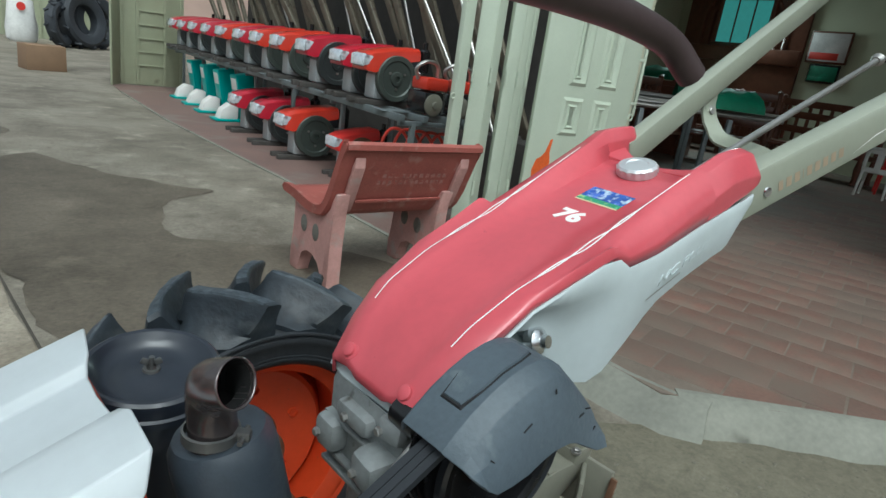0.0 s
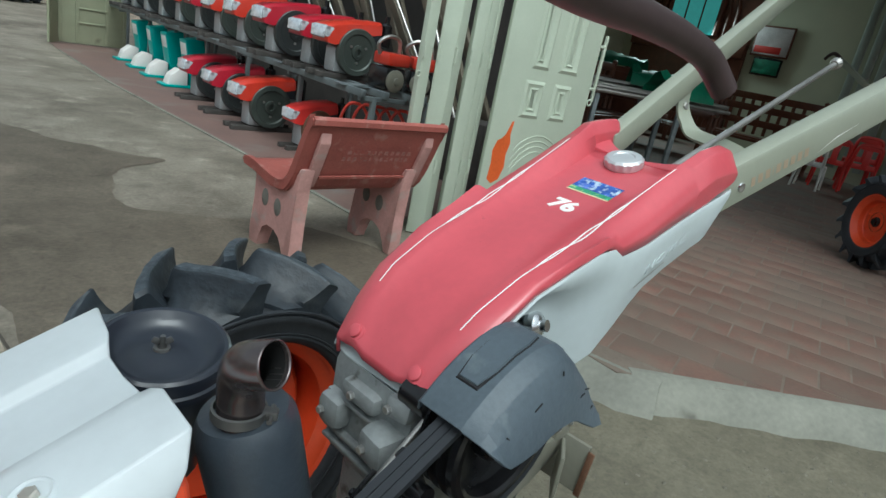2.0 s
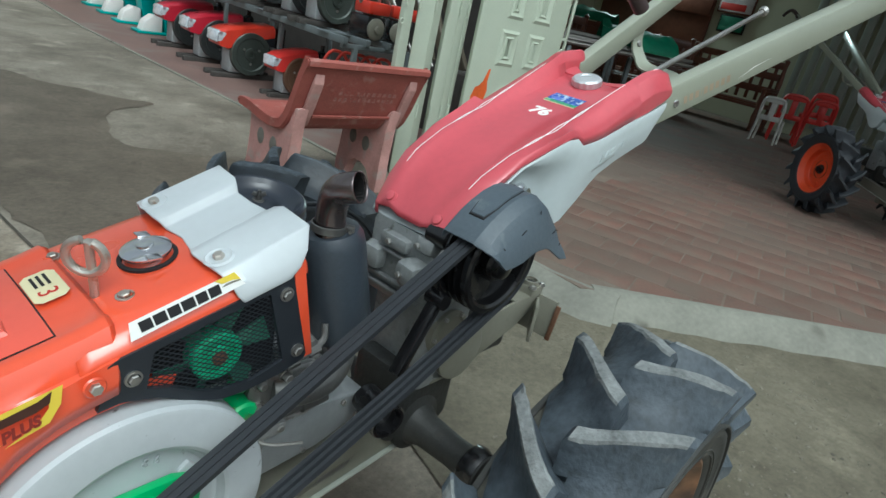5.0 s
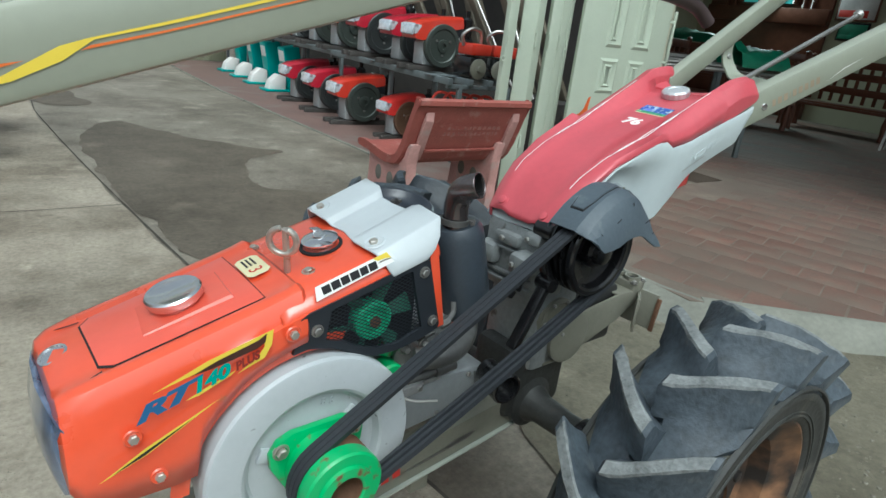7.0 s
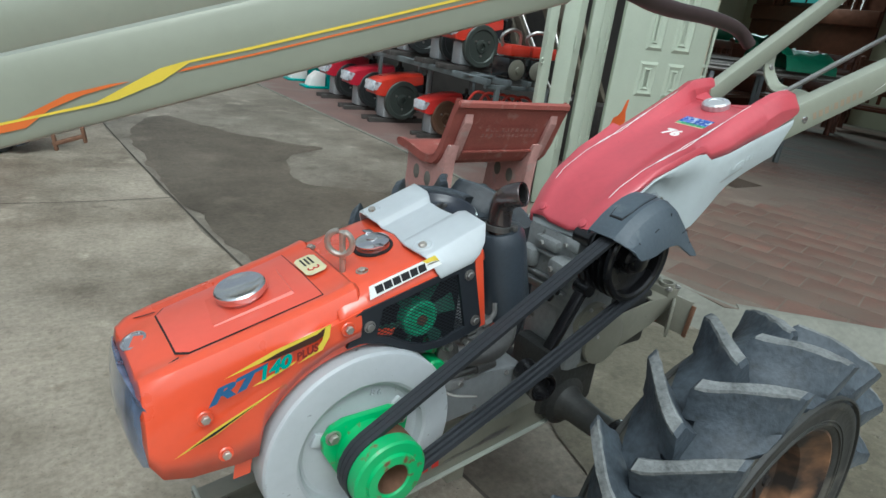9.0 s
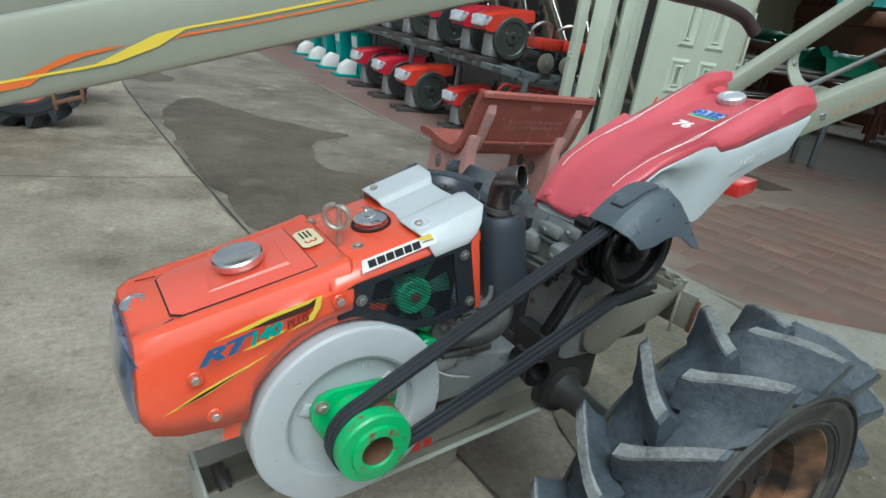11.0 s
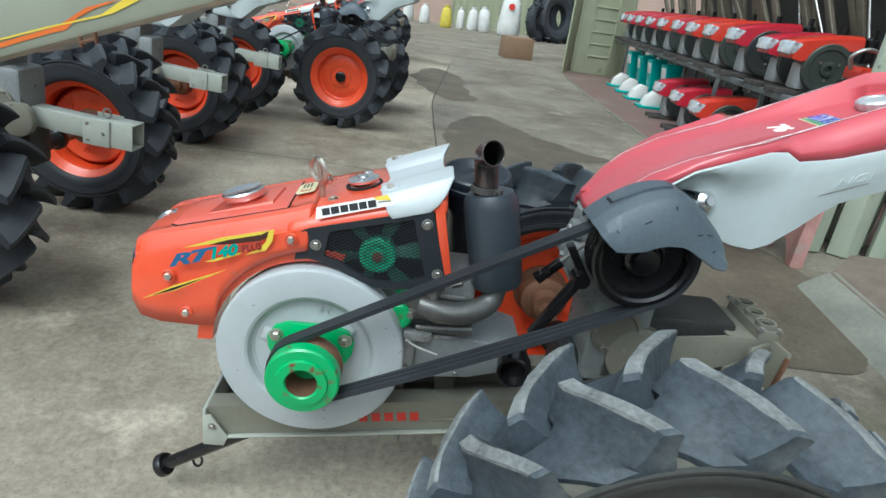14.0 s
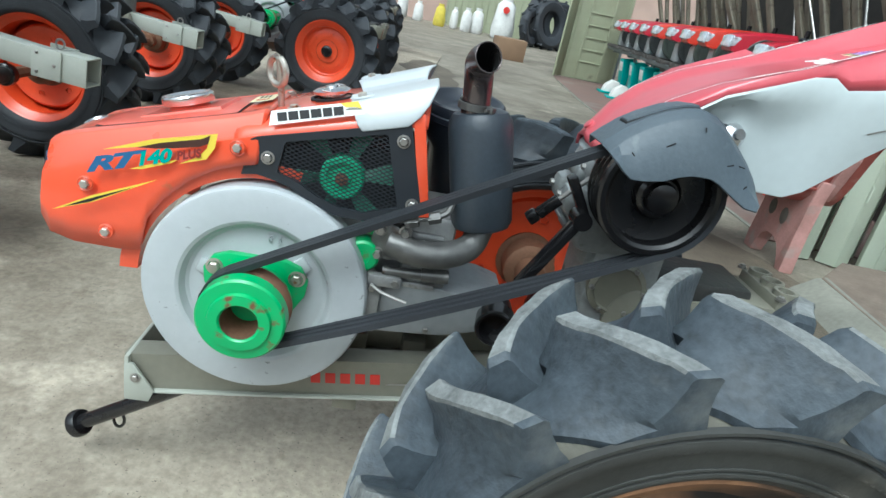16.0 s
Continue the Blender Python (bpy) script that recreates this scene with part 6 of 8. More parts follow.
# ---- raised shop floor with its kerb ----
FLOOR = 0.11
KERB_A, KERB_B = V(2.44, 0.58, 0), V(6.85, -3.06, 0)
kd = (KERB_B - KERB_A).normalized()
kn = V(-kd.y, kd.x, 0)
bm = bmesh.new()
outline = [(2.38, 0.62), (2.36, 1.04), (2.39, 2.00), (2.72, 2.38), (5.54, 2.44), (6.15, 10.04), (16.51, 10.75), (13.50, -3.49), (7.09, -3.26)]
prism(bm, [(p[0], p[1]) for p in outline], 0.0, FLOOR - 0.0008, axis="z")
floor = tagged(link("floor", bm, M_MORTAR), "raised shop floor bed of cement under red bricks", "floor", kind="structure")
bm = bmesh.new()
rings = []
for s in [0.0 + 0.06 * i for i in range(97)]:
    p = KERB_A + kd * s
    wob = 0.034 * noise.noise(Vector((s * 5, 0, 0)))
    wz = 0.006 * noise.noise(Vector((s * 6, 5, 0)))
    rings.append([(p.x - kn.x * (0.15 + wob), p.y - kn.y * (0.15 + wob), -0.01), (p.x - kn.x * (0.125 + wob), p.y - kn.y * (0.125 + wob), 0.035 + wz), (p.x - kn.x * 0.03, p.y - kn.y * 0.03, FLOOR - 0.012 + wz),
                  (p.x, p.y, FLOOR + 0.004 + wz), (p.x + kn.x * 0.05, p.y + kn.y * 0.05, FLOOR + 0.004), (p.x + kn.x * 0.06, p.y + kn.y * 0.06, 0.02)])
loft(bm, rings)
tagged(link("kerb", bm, M_KERB), "worn sloping cement kerb of the shop floor", "kerb", kind="structure")
bm = bmesh.new()
rings = []
for i, (x, y) in enumerate(((2.50, 0.46), (2.40, 0.58), (2.35, 0.78), (2.33, 1.04), (2.35, 1.46), (2.38, 2.00))):
    wz = 0.005 * noise.noise(Vector((y * 6, 2, 0)))
    rings.append([(x - 0.16, y - (0.08 if i < 2 else 0), -0.01), (x - 0.12, y - (0.06 if i < 2 else 0), 0.03 + wz), (x - 0.02, y, FLOOR - 0.008 + wz), (x + 0.05, y + 0.02, FLOOR + 0.002), (x + 0.06, y + 0.02, 0.02)])
loft(bm, rings)
tagged(link("kerb", bm, M_KERB), "worn cement ramp edge of the shop floor", "kerb", kind="structure")
dirt = [(1.32, 0.98), (1.78, 0.91), (2.13, 0.64), (2.38, 0.46)] + [tuple((KERB_A + kd * q - kn * 0.12).xy) for q in (0.3, 0.8, 1.4, 2.0, 2.6)] + [(4.2, -2.6), (3.0, -3.2), (1.6, -3.1), (0.95, -2.2), (0.84, -1.2), (0.86, -0.3), (1.0, 0.45)]
sheet("dirt", wobbly(dirt, 6, 0.05, 9, 4.0), 0.0095, M_DIRT, "olive-brown trodden dirt over the concrete", "", ground)
rnd = random.Random(21)
bm = bmesh.new()
for i in range(900):
    p = V(rnd.gauss(2.1, 0.55), rnd.gauss(-0.35, 0.4), 0.010)
    if (p - KERB_A).dot(kn) > -0.17 or p.x < 1.0:
        continue
    r = rnd.choice((0.003, 0.003, 0.004, 0.005, 0.006, 0.010))
    a0 = rnd.uniform(0, 6.28)
    low = [p + V(math.cos(a0 + q * 1.257) * r * rnd.uniform(0.7, 1.5), math.sin(a0 + q * 1.257) * r * rnd.uniform(0.6, 1.1), 0) for q in range(5)]
    loft(bm, [low, [p + (v - p) * 0.6 + V(0, 0, r * 0.45) for v in low]])
tagged(link("stone_chips", bm, M_CHIP), "scattered pale stone chips on the dirt", "gravel", kind="stuff")
BW, BL, GAP = 0.244, 0.292, 0.009
bm = bmesh.new()
box(bm, (0, 0, -0.010), (BL, BW, 0.022), 0.003)
brick_mesh = link("brick", bm, M_BRICK)
brick_mesh.parent = floor
ang = radians(-72)
bd, bn = V(math.cos(ang), math.sin(ang), 0), V(-math.sin(ang), math.cos(ang), 0)


def paved(p):
    return (p - KERB_A).dot(kn) > 0.055 and p.x > 2.40 and p.y < (1.92 if p.x < 2.8 else 2.20 if p.x < 5.7 else 9.6) and p.x < 14.6 and p.y > -3.4


def trimmed(poly):
    """A paver's outline cut off along the kerb."""
    out = []
    for a, b in zip(poly, poly[1:] + poly[:1]):
        da, db = (a - KERB_A).dot(kn) - 0.055, (b - KERB_A).dot(kn) - 0.055
        if da > 0:
            out.append(a)
        if da * db < 0:
            out.append(a + (b - a) * (da / (da - db)))
    return out


cells, rest = [], []
for r in range(-52, 60):
    for c in range(-60, 60):
        p = V(2.9, 0.9, 0) + bn * (r * (BW + GAP)) + bd * ((c + 0.5 * (r % 2)) * (BL + GAP))
        corners = [p + bd * (a * BL / 2) + bn * (b * BW / 2) for a, b in ((-1, -1), (1, -1), (1, 1), (-1, 1))]
        inside = [paved(q) for q in corners]
        if all(inside):
            cells.append((p, (p - V(3.3, 0.6, 0)).length))
        elif any(inside) and all(q.x > 2.40 and q.y < (1.92 if q.x < 2.8 else 2.20 if q.x < 5.7 else 9.6) and q.x < 14.6 and q.y > -3.4 for q in corners):
            rest.append(trimmed(corners))
cells.sort(key=lambda q: q[1])
for i, (p, d) in enumerate(cells):
    tw = 0.6 * noise.noise(Vector((p.x * 9, p.y * 9, 4)))
    mm = pose(p.x, p.y, FLOOR + 0.0012 * noise.noise(Vector((p.x * 7, p.y * 7, 1))), 0.2 * tw, 0.2 * tw, math.degrees(ang) + tw)
    if i == 0:
        brick_mesh.matrix_basis = mm
    elif i < 300:
        share("brick", brick_mesh, floor, mm)
    else:
        rest.append([mm @ V(a * BL / 2, b * BW / 2, 0) for a, b in ((-1, -1), (1, -1), (1, 1), (-1, 1))])
verts, faces = [], []
for poly in rest:
    k, m = len(verts), len(poly)
    mid = sum((V(q.x, q.y, 0) for q in poly), V(0, 0, 0)) / m
    verts += [(q.x, q.y, FLOOR - 0.02) for q in poly] + [(q.x + (mid.x - q.x) * 0.015, q.y + (mid.y - q.y) * 0.015, FLOOR + 0.001) for q in poly]
    faces += [tuple(range(k + m, k + 2 * m))] + [(k + j, k + (j + 1) % m, k + m + (j + 1) % m, k + m + j) for j in range(m)]
me = bpy.data.meshes.new("brick_paving")
me.from_pydata(verts, [], faces)
me.materials.append(M_BRICK)
paving = new("brick_paving", me)
paving.parent = floor
tagged(paving, "red brick paving further back", kind="stuff")

# red tiled strip in front of the engine rack
bm = bmesh.new()
prism(bm, [(2.55, 2.93), (2.48, 4.57), (2.32, 6.59), (2.17, 8.46), (2.12, 11.39), (2.15, 12.51), (6.24, 12.87), (5.47, 3.00)], 0.0, 0.009, axis="z")
tagged(link("pavement", bm, M_TILE), "worn red tiled strip before the engine rack", "pavement", kind="structure")
bm = bmesh.new()
edge = [(2.55, 2.93), (2.48, 4.57), (2.32, 6.59), (2.17, 8.46), (2.12, 11.39)]
for a, b in zip(edge, edge[1:]):
    beam(bm, (a[0], a[1], 0.006), (b[0], b[1], 0.006), 0.035, 0.014, bev=0.003)
tagged(link("trim", bm, M_KERB), "pale cement edging of the tiled strip", "edging", kind="structure")


# ---- more materials for the surroundings ----
M_DOOR = mat("pale_green_steel", (0.445, 0.50, 0.40), 0.42, var=0.05, bump=0.04, coat=0.15, second=(0.30, 0.32, 0.25), spots=0.06, spot_scale=4)
M_DOORD = mat("olive_green_steel", (0.31, 0.33, 0.225), 0.5, var=0.08, bump=0.05, second=(0.2, 0.2, 0.14), spots=0.1, spot_scale=3)
M_GRANITO = mat("red_terrazzo", (0.30, 0.085, 0.068), 0.5, var=0.22, scale=7, bump=0.15, fine=90, second=(0.36, 0.17, 0.145), spots=0.34, spot_scale=12)
M_GRANPINK = mat("faded_terrazzo", (0.46, 0.25, 0.225), 0.7, var=0.2, scale=8, bump=0.3, fine=60, second=(0.40, 0.30, 0.27), spots=0.40, spot_scale=9)
M_RACK = mat("rack_grey_paint", (0.16, 0.185, 0.19), 0.5, 0.3, var=0.15, bump=0.08)
M_CRIMSON = mat("crimson_paint", (0.40, 0.012, 0.030), 0.3, var=0.08, bump=0.02, coat=0.4)
M_SCARLET = mat("scarlet_paint", (0.52, 0.035, 0.018), 0.3, var=0.08, bump=0.02, coat=0.4)
M_ENGGREY = mat("engine_grey", (0.40, 0.42, 0.43), 0.5, 0.3, var=0.2, bump=0.2)
M_FLYDARK = mat("dark_flywheel", (0.045, 0.05, 0.05), 0.4, 0.4, var=0.2, bump=0.06)
M_FLYGREEN = mat("grey_green_flywheel", (0.062, 0.075, 0.066), 0.42, 0.3, var=0.15, bump=0.06)
M_FLYBROWN = mat("primer_flywheel", (0.14, 0.075, 0.045), 0.6, 0.2, var=0.2, bump=0.1)
M_LAMP = mat("lamp_glass", (0.66, 0.71, 0.76), 0.16, 0.35, var=0.45, scale=14, bump=0.05, coat=0.7, second=(0.30, 0.25, 0.27), spots=0.35, spot_scale=11)
M_TEALP = mat("teal_plastic", (0.0, 0.33, 0.30), 0.4, var=0.06, bump=0.02, coat=0.2)
M_BEAMWOOD = mat("dark_timber", (0.055, 0.05, 0.045), 0.8, var=0.3, bump=0.4)
M_POLE = mat("bar_olive_brown", (0.15, 0.13, 0.095), 0.5, 0.2, var=0.25, bump=0.15, second=(0.08, 0.06, 0.045), spots=0.3, spot_scale=5)
M_CARTON = mat("cardboard", (0.22, 0.14, 0.085), 0.85, var=0.1, bump=0.1)
M_WALLP = mat("pink_plaster", (0.42, 0.30, 0.25), 0.85, var=0.12, scale=1.2, bump=0.2)
M_WALLG = mat("pale_green_plaster", (0.50, 0.50, 0.37), 0.85, var=0.08, scale=1.5, bump=0.1)
M_ROOF = mat("unseen_roof_grey", (0.30, 0.30, 0.28), 0.6, 0.3, var=0.12, bump=0.1)
M_BAG = mat("white_sacking", (0.62, 0.62, 0.60), 0.8, var=0.15, bump=0.5, fine=30)
M_YBAG = mat("yellow_sacking", (0.55, 0.45, 0.06), 0.7, var=0.2, bump=0.4)
M_WOOD = mat("red_brown_wood", (0.13, 0.045, 0.025), 0.38, var=0.25, scale=8, bump=0.12, coat=0.25)
M_REDPL = mat("red_plastic", (0.62, 0.035, 0.03), 0.35, var=0.05, bump=0.01)
M_WHITEPL = mat("white_plastic", (0.72, 0.71, 0.68), 0.4, var=0.05, bump=0.01)
M_GREENCL = mat("green_tarpaulin", (0.008, 0.15, 0.08), 0.5, var=0.3, scale=6, bump=0.6, fine=14)
M_SHUTTER = mat("zinc_shutter", (0.34, 0.37, 0.33), 0.45, 0.3, var=0.1, bump=0.05)
M_PAPER = mat("photo_print", (0.55, 0.50, 0.50), 0.4, var=0.3, scale=3, bump=0)
M_GRANPRINT = mat("worn_paint_print", (0.33, 0.15, 0.13), 0.8, var=0.3, scale=30, bump=0.1, second=(0.32, 0.09, 0.07), spots=0.55, spot_scale=45)
M_HOLESHADE = mat("shaded_stone", (0.16, 0.15, 0.13), 0.9, var=0.2, bump=0.2)
M_SPRAY = mat("orange_spray_paint", (0.62, 0.10, 0.015), 0.6, var=0.2, bump=0.05)
# the pane's own emission stands in for daylight behind it
M_GLASSGLOW = mat("glowing_glass", (0.05, 0.3, 0.3), 0.2, var=0.2, emit=((0.12, 0.55, 0.50), 0.28))
M_HOOP = mat("red_hoop_paint", (0.60, 0.05, 0.03), 0.35, var=0.1, bump=0.03)


# ---- terrazzo bench ----
def bench():
    """Seat and back are one moulded shell on two leg slabs; y runs from the back to the front of the seat."""
    T = thing("bench", pose(1.591, 2.287, 0, 0, 0, 2.7) @ Matrix.Diagonal((1.057, 1.05, 1.045, 1)), "faded red terrazzo bench with sloping back and moulded legs", "bench")
    W = 0.872
    face = [(-0.118, 0.815), (-0.085, 0.740), (-0.045, 0.645), (-0.005, 0.545), (0.028, 0.480), (0.062, 0.444), (0.11, 0.428), (0.18, 0.428), (0.27, 0.440), (0.36, 0.455), (0.44, 0.462), (0.49, 0.458), (0.510, 0.444)]
    rear = [(0.502, 0.424), (0.44, 0.424), (0.36, 0.418), (0.27, 0.402), (0.18, 0.390), (0.10, 0.390), (0.04, 0.406), (-0.005, 0.452), (-0.040, 0.530), (-0.078, 0.630), (-0.112, 0.718), (-0.132, 0.775), (-0.158, 0.786), (-0.160, 0.812), (-0.142, 0.826)]
    bm = bmesh.new()
    loft(bm, [[(x, y, z) for y, z in face + rear] for x in (0.0, 0.012, W - 0.012, W)])
    bmesh.ops.bevel(bm, geom=[e for e in bm.edges if abs(e.verts[0].co.x - e.verts[1].co.x) < 1e-6 and (e.verts[0].co.x < 0.001 or e.verts[0].co.x > W - 0.001)], offset=0.007, segments=2, affect="EDGES")
    shell = part("seat", bm, M_GRANITO, T, "worn red terrazzo seat and back shell")
    for x0 in (0.0, W - 0.03):
        bm = bmesh.new()
        prism(bm, [(y, z + 0.016) for y, z in face] + [(y, z - 0.002) for y, z in reversed(face)], x0, x0 + 0.03, axis="x")
        part("end_rim", bm, M_GRANITO, shell, "raised rounded end rim")
    for x0 in (0.07, W - 0.13):
        bm = bmesh.new()
        strip = [(-0.128, 0.745), (-0.108, 0.700), (-0.010, 0.450), (-0.025, 0.438), (-0.062, 0.520), (-0.130, 0.690)]
        prism(bm, strip, x0, x0 + 0.06, axis="x", bev=0.004)
        part("back_rib", bm, M_GRANPINK, shell, "faded rib on the back")
    m2 = facing((0.20, -0.092, 0.585), (1, 0, 0), (0, -0.37, 1))
    for r, (n, w) in enumerate(((13, 0.022), (11, 0.027))):
        bm = bmesh.new()
        for c in range(n):
            x = 0.02 + 0.02 * r + c * (w + 0.012)
            flat_strip(bm, [(x, 0.018 + 0.040 * r), (x + w, 0.018 + 0.040 * r), (x + w - 0.004, 0.042 + 0.040 * r), (x + 0.002, 0.042 + 0.040 * r)], m2, 0.0035)
        part("worn_print", bm, M_GRANPRINT, shell, "worn unreadable painted lettering")
    bm = bmesh.new()
    prism(bm, [(-0.036, 0.505), (-0.048, 0.500), (-0.044, 0.488), (-0.030, 0.490)], 0.14, W - 0.14, axis="x")
    part("back_rule", bm, M_GRANITO, shell)
    for x in (0.025, 0.695):
        bm = bmesh.new()
        out = [(-0.040, 0.0), (0.030, 0.0), (0.045, 0.08), (0.085, 0.135), (0.150, 0.165), (0.225, 0.165), (0.280, 0.135), (0.305, 0.08), (0.315, 0.0), (0.415, 0.0), (0.420, 0.10), (0.385, 0.20), (0.375, 0.30), (0.400, 0.420),
               (0.30, 0.404), (0.18, 0.388), (0.08, 0.392), (0.02, 0.425), (-0.045, 0.545), (-0.075, 0.545), (-0.040, 0.42), (-0.020, 0.25)]
        prism(bm, out, x, x + 0.075, axis="x", bev=0.010)
        leg = part("leg", bm, M_GRANPINK, T, "faded moulded terrazzo leg slab")
        # flat dark discs paint the shade inside the leg's oval holes
        for yy, zz in ((0.130, 0.285), (0.265, 0.300)):
            for xx, sx in ((x - 0.001, -1), (x + 0.076, 1)):
                bm = bmesh.new()
                lathe(bm, (xx, yy, zz), (sx, 0, 0), [(0.036, 0.0), (0.034, 0.0015), (0, 0.0015)], 20)
                for v in bm.verts:
                    v.co.z = zz + (v.co.z - zz) * 1.35
                part("hole", bm, M_HOLESHADE, leg, "oval disc in shade colour as a hole")
    return T


bench()


# ---- folding steel doors ----
def embossed_leaf():
    T = thing("steel_door", pose(3.286, 2.602, -0.17, 0, 0, -6.5) @ Matrix.Diagonal((1.072, 1.05, 1.19, 1)), "pale green embossed steel door leaf folded open", "door", "folding doors")
    bm = bmesh.new()
    box(bm, (0.425, 0, 1.2575), (0.85, 0.035, 2.185), 0.004)
    part("leaf", bm, M_DOOR, T)
    for x0, x1, z0, z1 in ((0.24, 0.40, 1.20, 2.05), (0.49, 0.68, 1.20, 2.05), (0.28, 0.34, 1.24, 1.98), (0.54, 0.62, 1.24, 1.98), (0.22, 0.40, 0.90, 1.13), (0.49, 0.66, 0.90, 1.13), (0.27, 0.35, 0.94, 1.09), (0.54, 0.61, 0.94, 1.09)):
        bm = bmesh.new()
        ring = [(x0, z0), (x1, z0), (x1, z1), (x0, z1)]
        w = 0.012 if x1 - x0 < 0.1 else 0.020
        loft(bm, [[(a, -0.0180, b) for a, b in ring], [(a + (w if a == x0 else -w), -0.030, b + (w if b == z0 else -w)) for a, b in ring],
                  [(a + (1.9 * w if a == x0 else -1.9 * w), -0.020, b + (1.9 * w if b == z0 else -1.9 * w)) for a, b in ring]])
        part("embossing", bm, M_DOOR, T)
    for k in range(4):
        bm = bmesh.new()
        arc = [V(0.24 + 0.45 * i / 16, -0.0165, 0.52 + 0.055 * k + (0.17 - 0.02 * k) * math.sin(math.pi * i / 16) ** 0.7 * (1 if i else 0)) for i in range(17)]
        tube(bm, arc, 0.006, 6)
        part("embossing", bm, M_DOOR, T)
    pts = [(0.060, 0.50), (0.105, 0.47), (0.165, 0.50), (0.195, 0.58), (0.185, 0.66), (0.205, 0.73), (0.190, 0.79), (0.200, 0.872), (0.180, 0.868), (0.150, 0.79), (0.120, 0.76), (0.085, 0.745), (0.060, 0.68), (0.070, 0.60)]
    bm = bmesh.new()
    bm.faces.new([bm.verts.new((x, -0.0186, z)) for x, z in pts])
    part("spray_mark", bm, M_SPRAY, T, "orange spray paint mark")
    for z in (1.14, 1.41):
        bm = bmesh.new()
        box(bm, (0.872, -0.012, z), (0.06, 0.014, 0.020), 0.003)
        part("latch_arm", bm, M_DOOR, T)
    bm = bmesh.new()
    box(bm, (0.895, -0.012, 1.27), (0.024, 0.018, 0.42), 0.003)
    part("latch_bar", bm, M_DOOR, T, "welded latch bar")
    bm = bmesh.new()
    tube(bm, [V(0.87 + 0.020 * math.cos(a), -0.02, 1.05 + 0.020 * math.sin(a)) for a in (2 * math.pi * k / 12 for k in range(13))], 0.006, 6)
    part("staple", bm, M_DOOR, T, "small welded ring")
    return T


embossed_leaf()


def folded_leaf(x0, y0, x1, y1, ring):
    """A narrow leaf of the stack, its front stile from (x0, y0) to (x1, y1) and its panel going back."""
    L, a = math.hypot(x1 - x0, y1 - y0), math.degrees(math.atan2(y1 - y0, x1 - x0))
    T = thing("steel_door", pose(x0, y0, 0, 0, 0, a), "narrow pale green steel door leaf folded edge-on", "door", "folding doors")
    bm = bmesh.new()
    box(bm, (L / 2, 0.02, 1.21), (L, 0.04, 2.40), 0.004)
    part("stile", bm, M_DOOR, T)
    d = Matrix.Rotation(radians(48 - a), 3, "Z") @ V(1, 0, 0)
    bm = bmesh.new()
    box(bm, V(L * 0.55, 0.03, 1.21) + d * 0.18, (0.34, 0.026, 2.38), 0.003, pose(0, 0, 0, 0, 0, 48 - a))
    part("panel", bm, M_DOOR, T)
    bm = bmesh.new()
    box(bm, V(L * 0.55, 0.03, 1.21) + d * 0.36, (0.045, 0.04, 2.39), 0.004, pose(0, 0, 0, 0, 0, 48 - a))
    part("stile", bm, M_DOOR, T)
    for z in (0.5, 1.25, 1.9):
        bm = bmesh.new()
        rod(bm, (0.006, -0.006, z - 0.05), (0.006, -0.006, z + 0.05), 0.009, n=10)
        part("hinge", bm, M_DOOR, T)
    if ring:
        bm = bmesh.new()
        tube(bm, [V(-0.014 + 0.018 * math.cos(b), -0.004, 1.10 + 0.018 * math.sin(b)) for b in (2 * math.pi * k / 12 for k in range(13))], 0.005, 6)
        part("staple", bm, M_DOOR, T)


for q in ((2.598, 2.631, 2.688, 2.644, True), (2.736, 2.656, 2.825, 2.592, False), (2.831, 2.592, 2.928, 2.627, False), (2.988, 2.617, 3.080, 2.608, False), (3.086, 2.609, 3.180, 2.633, False), (3.186, 2.633, 3.251, 2.667, False)):
    folded_leaf(*q)


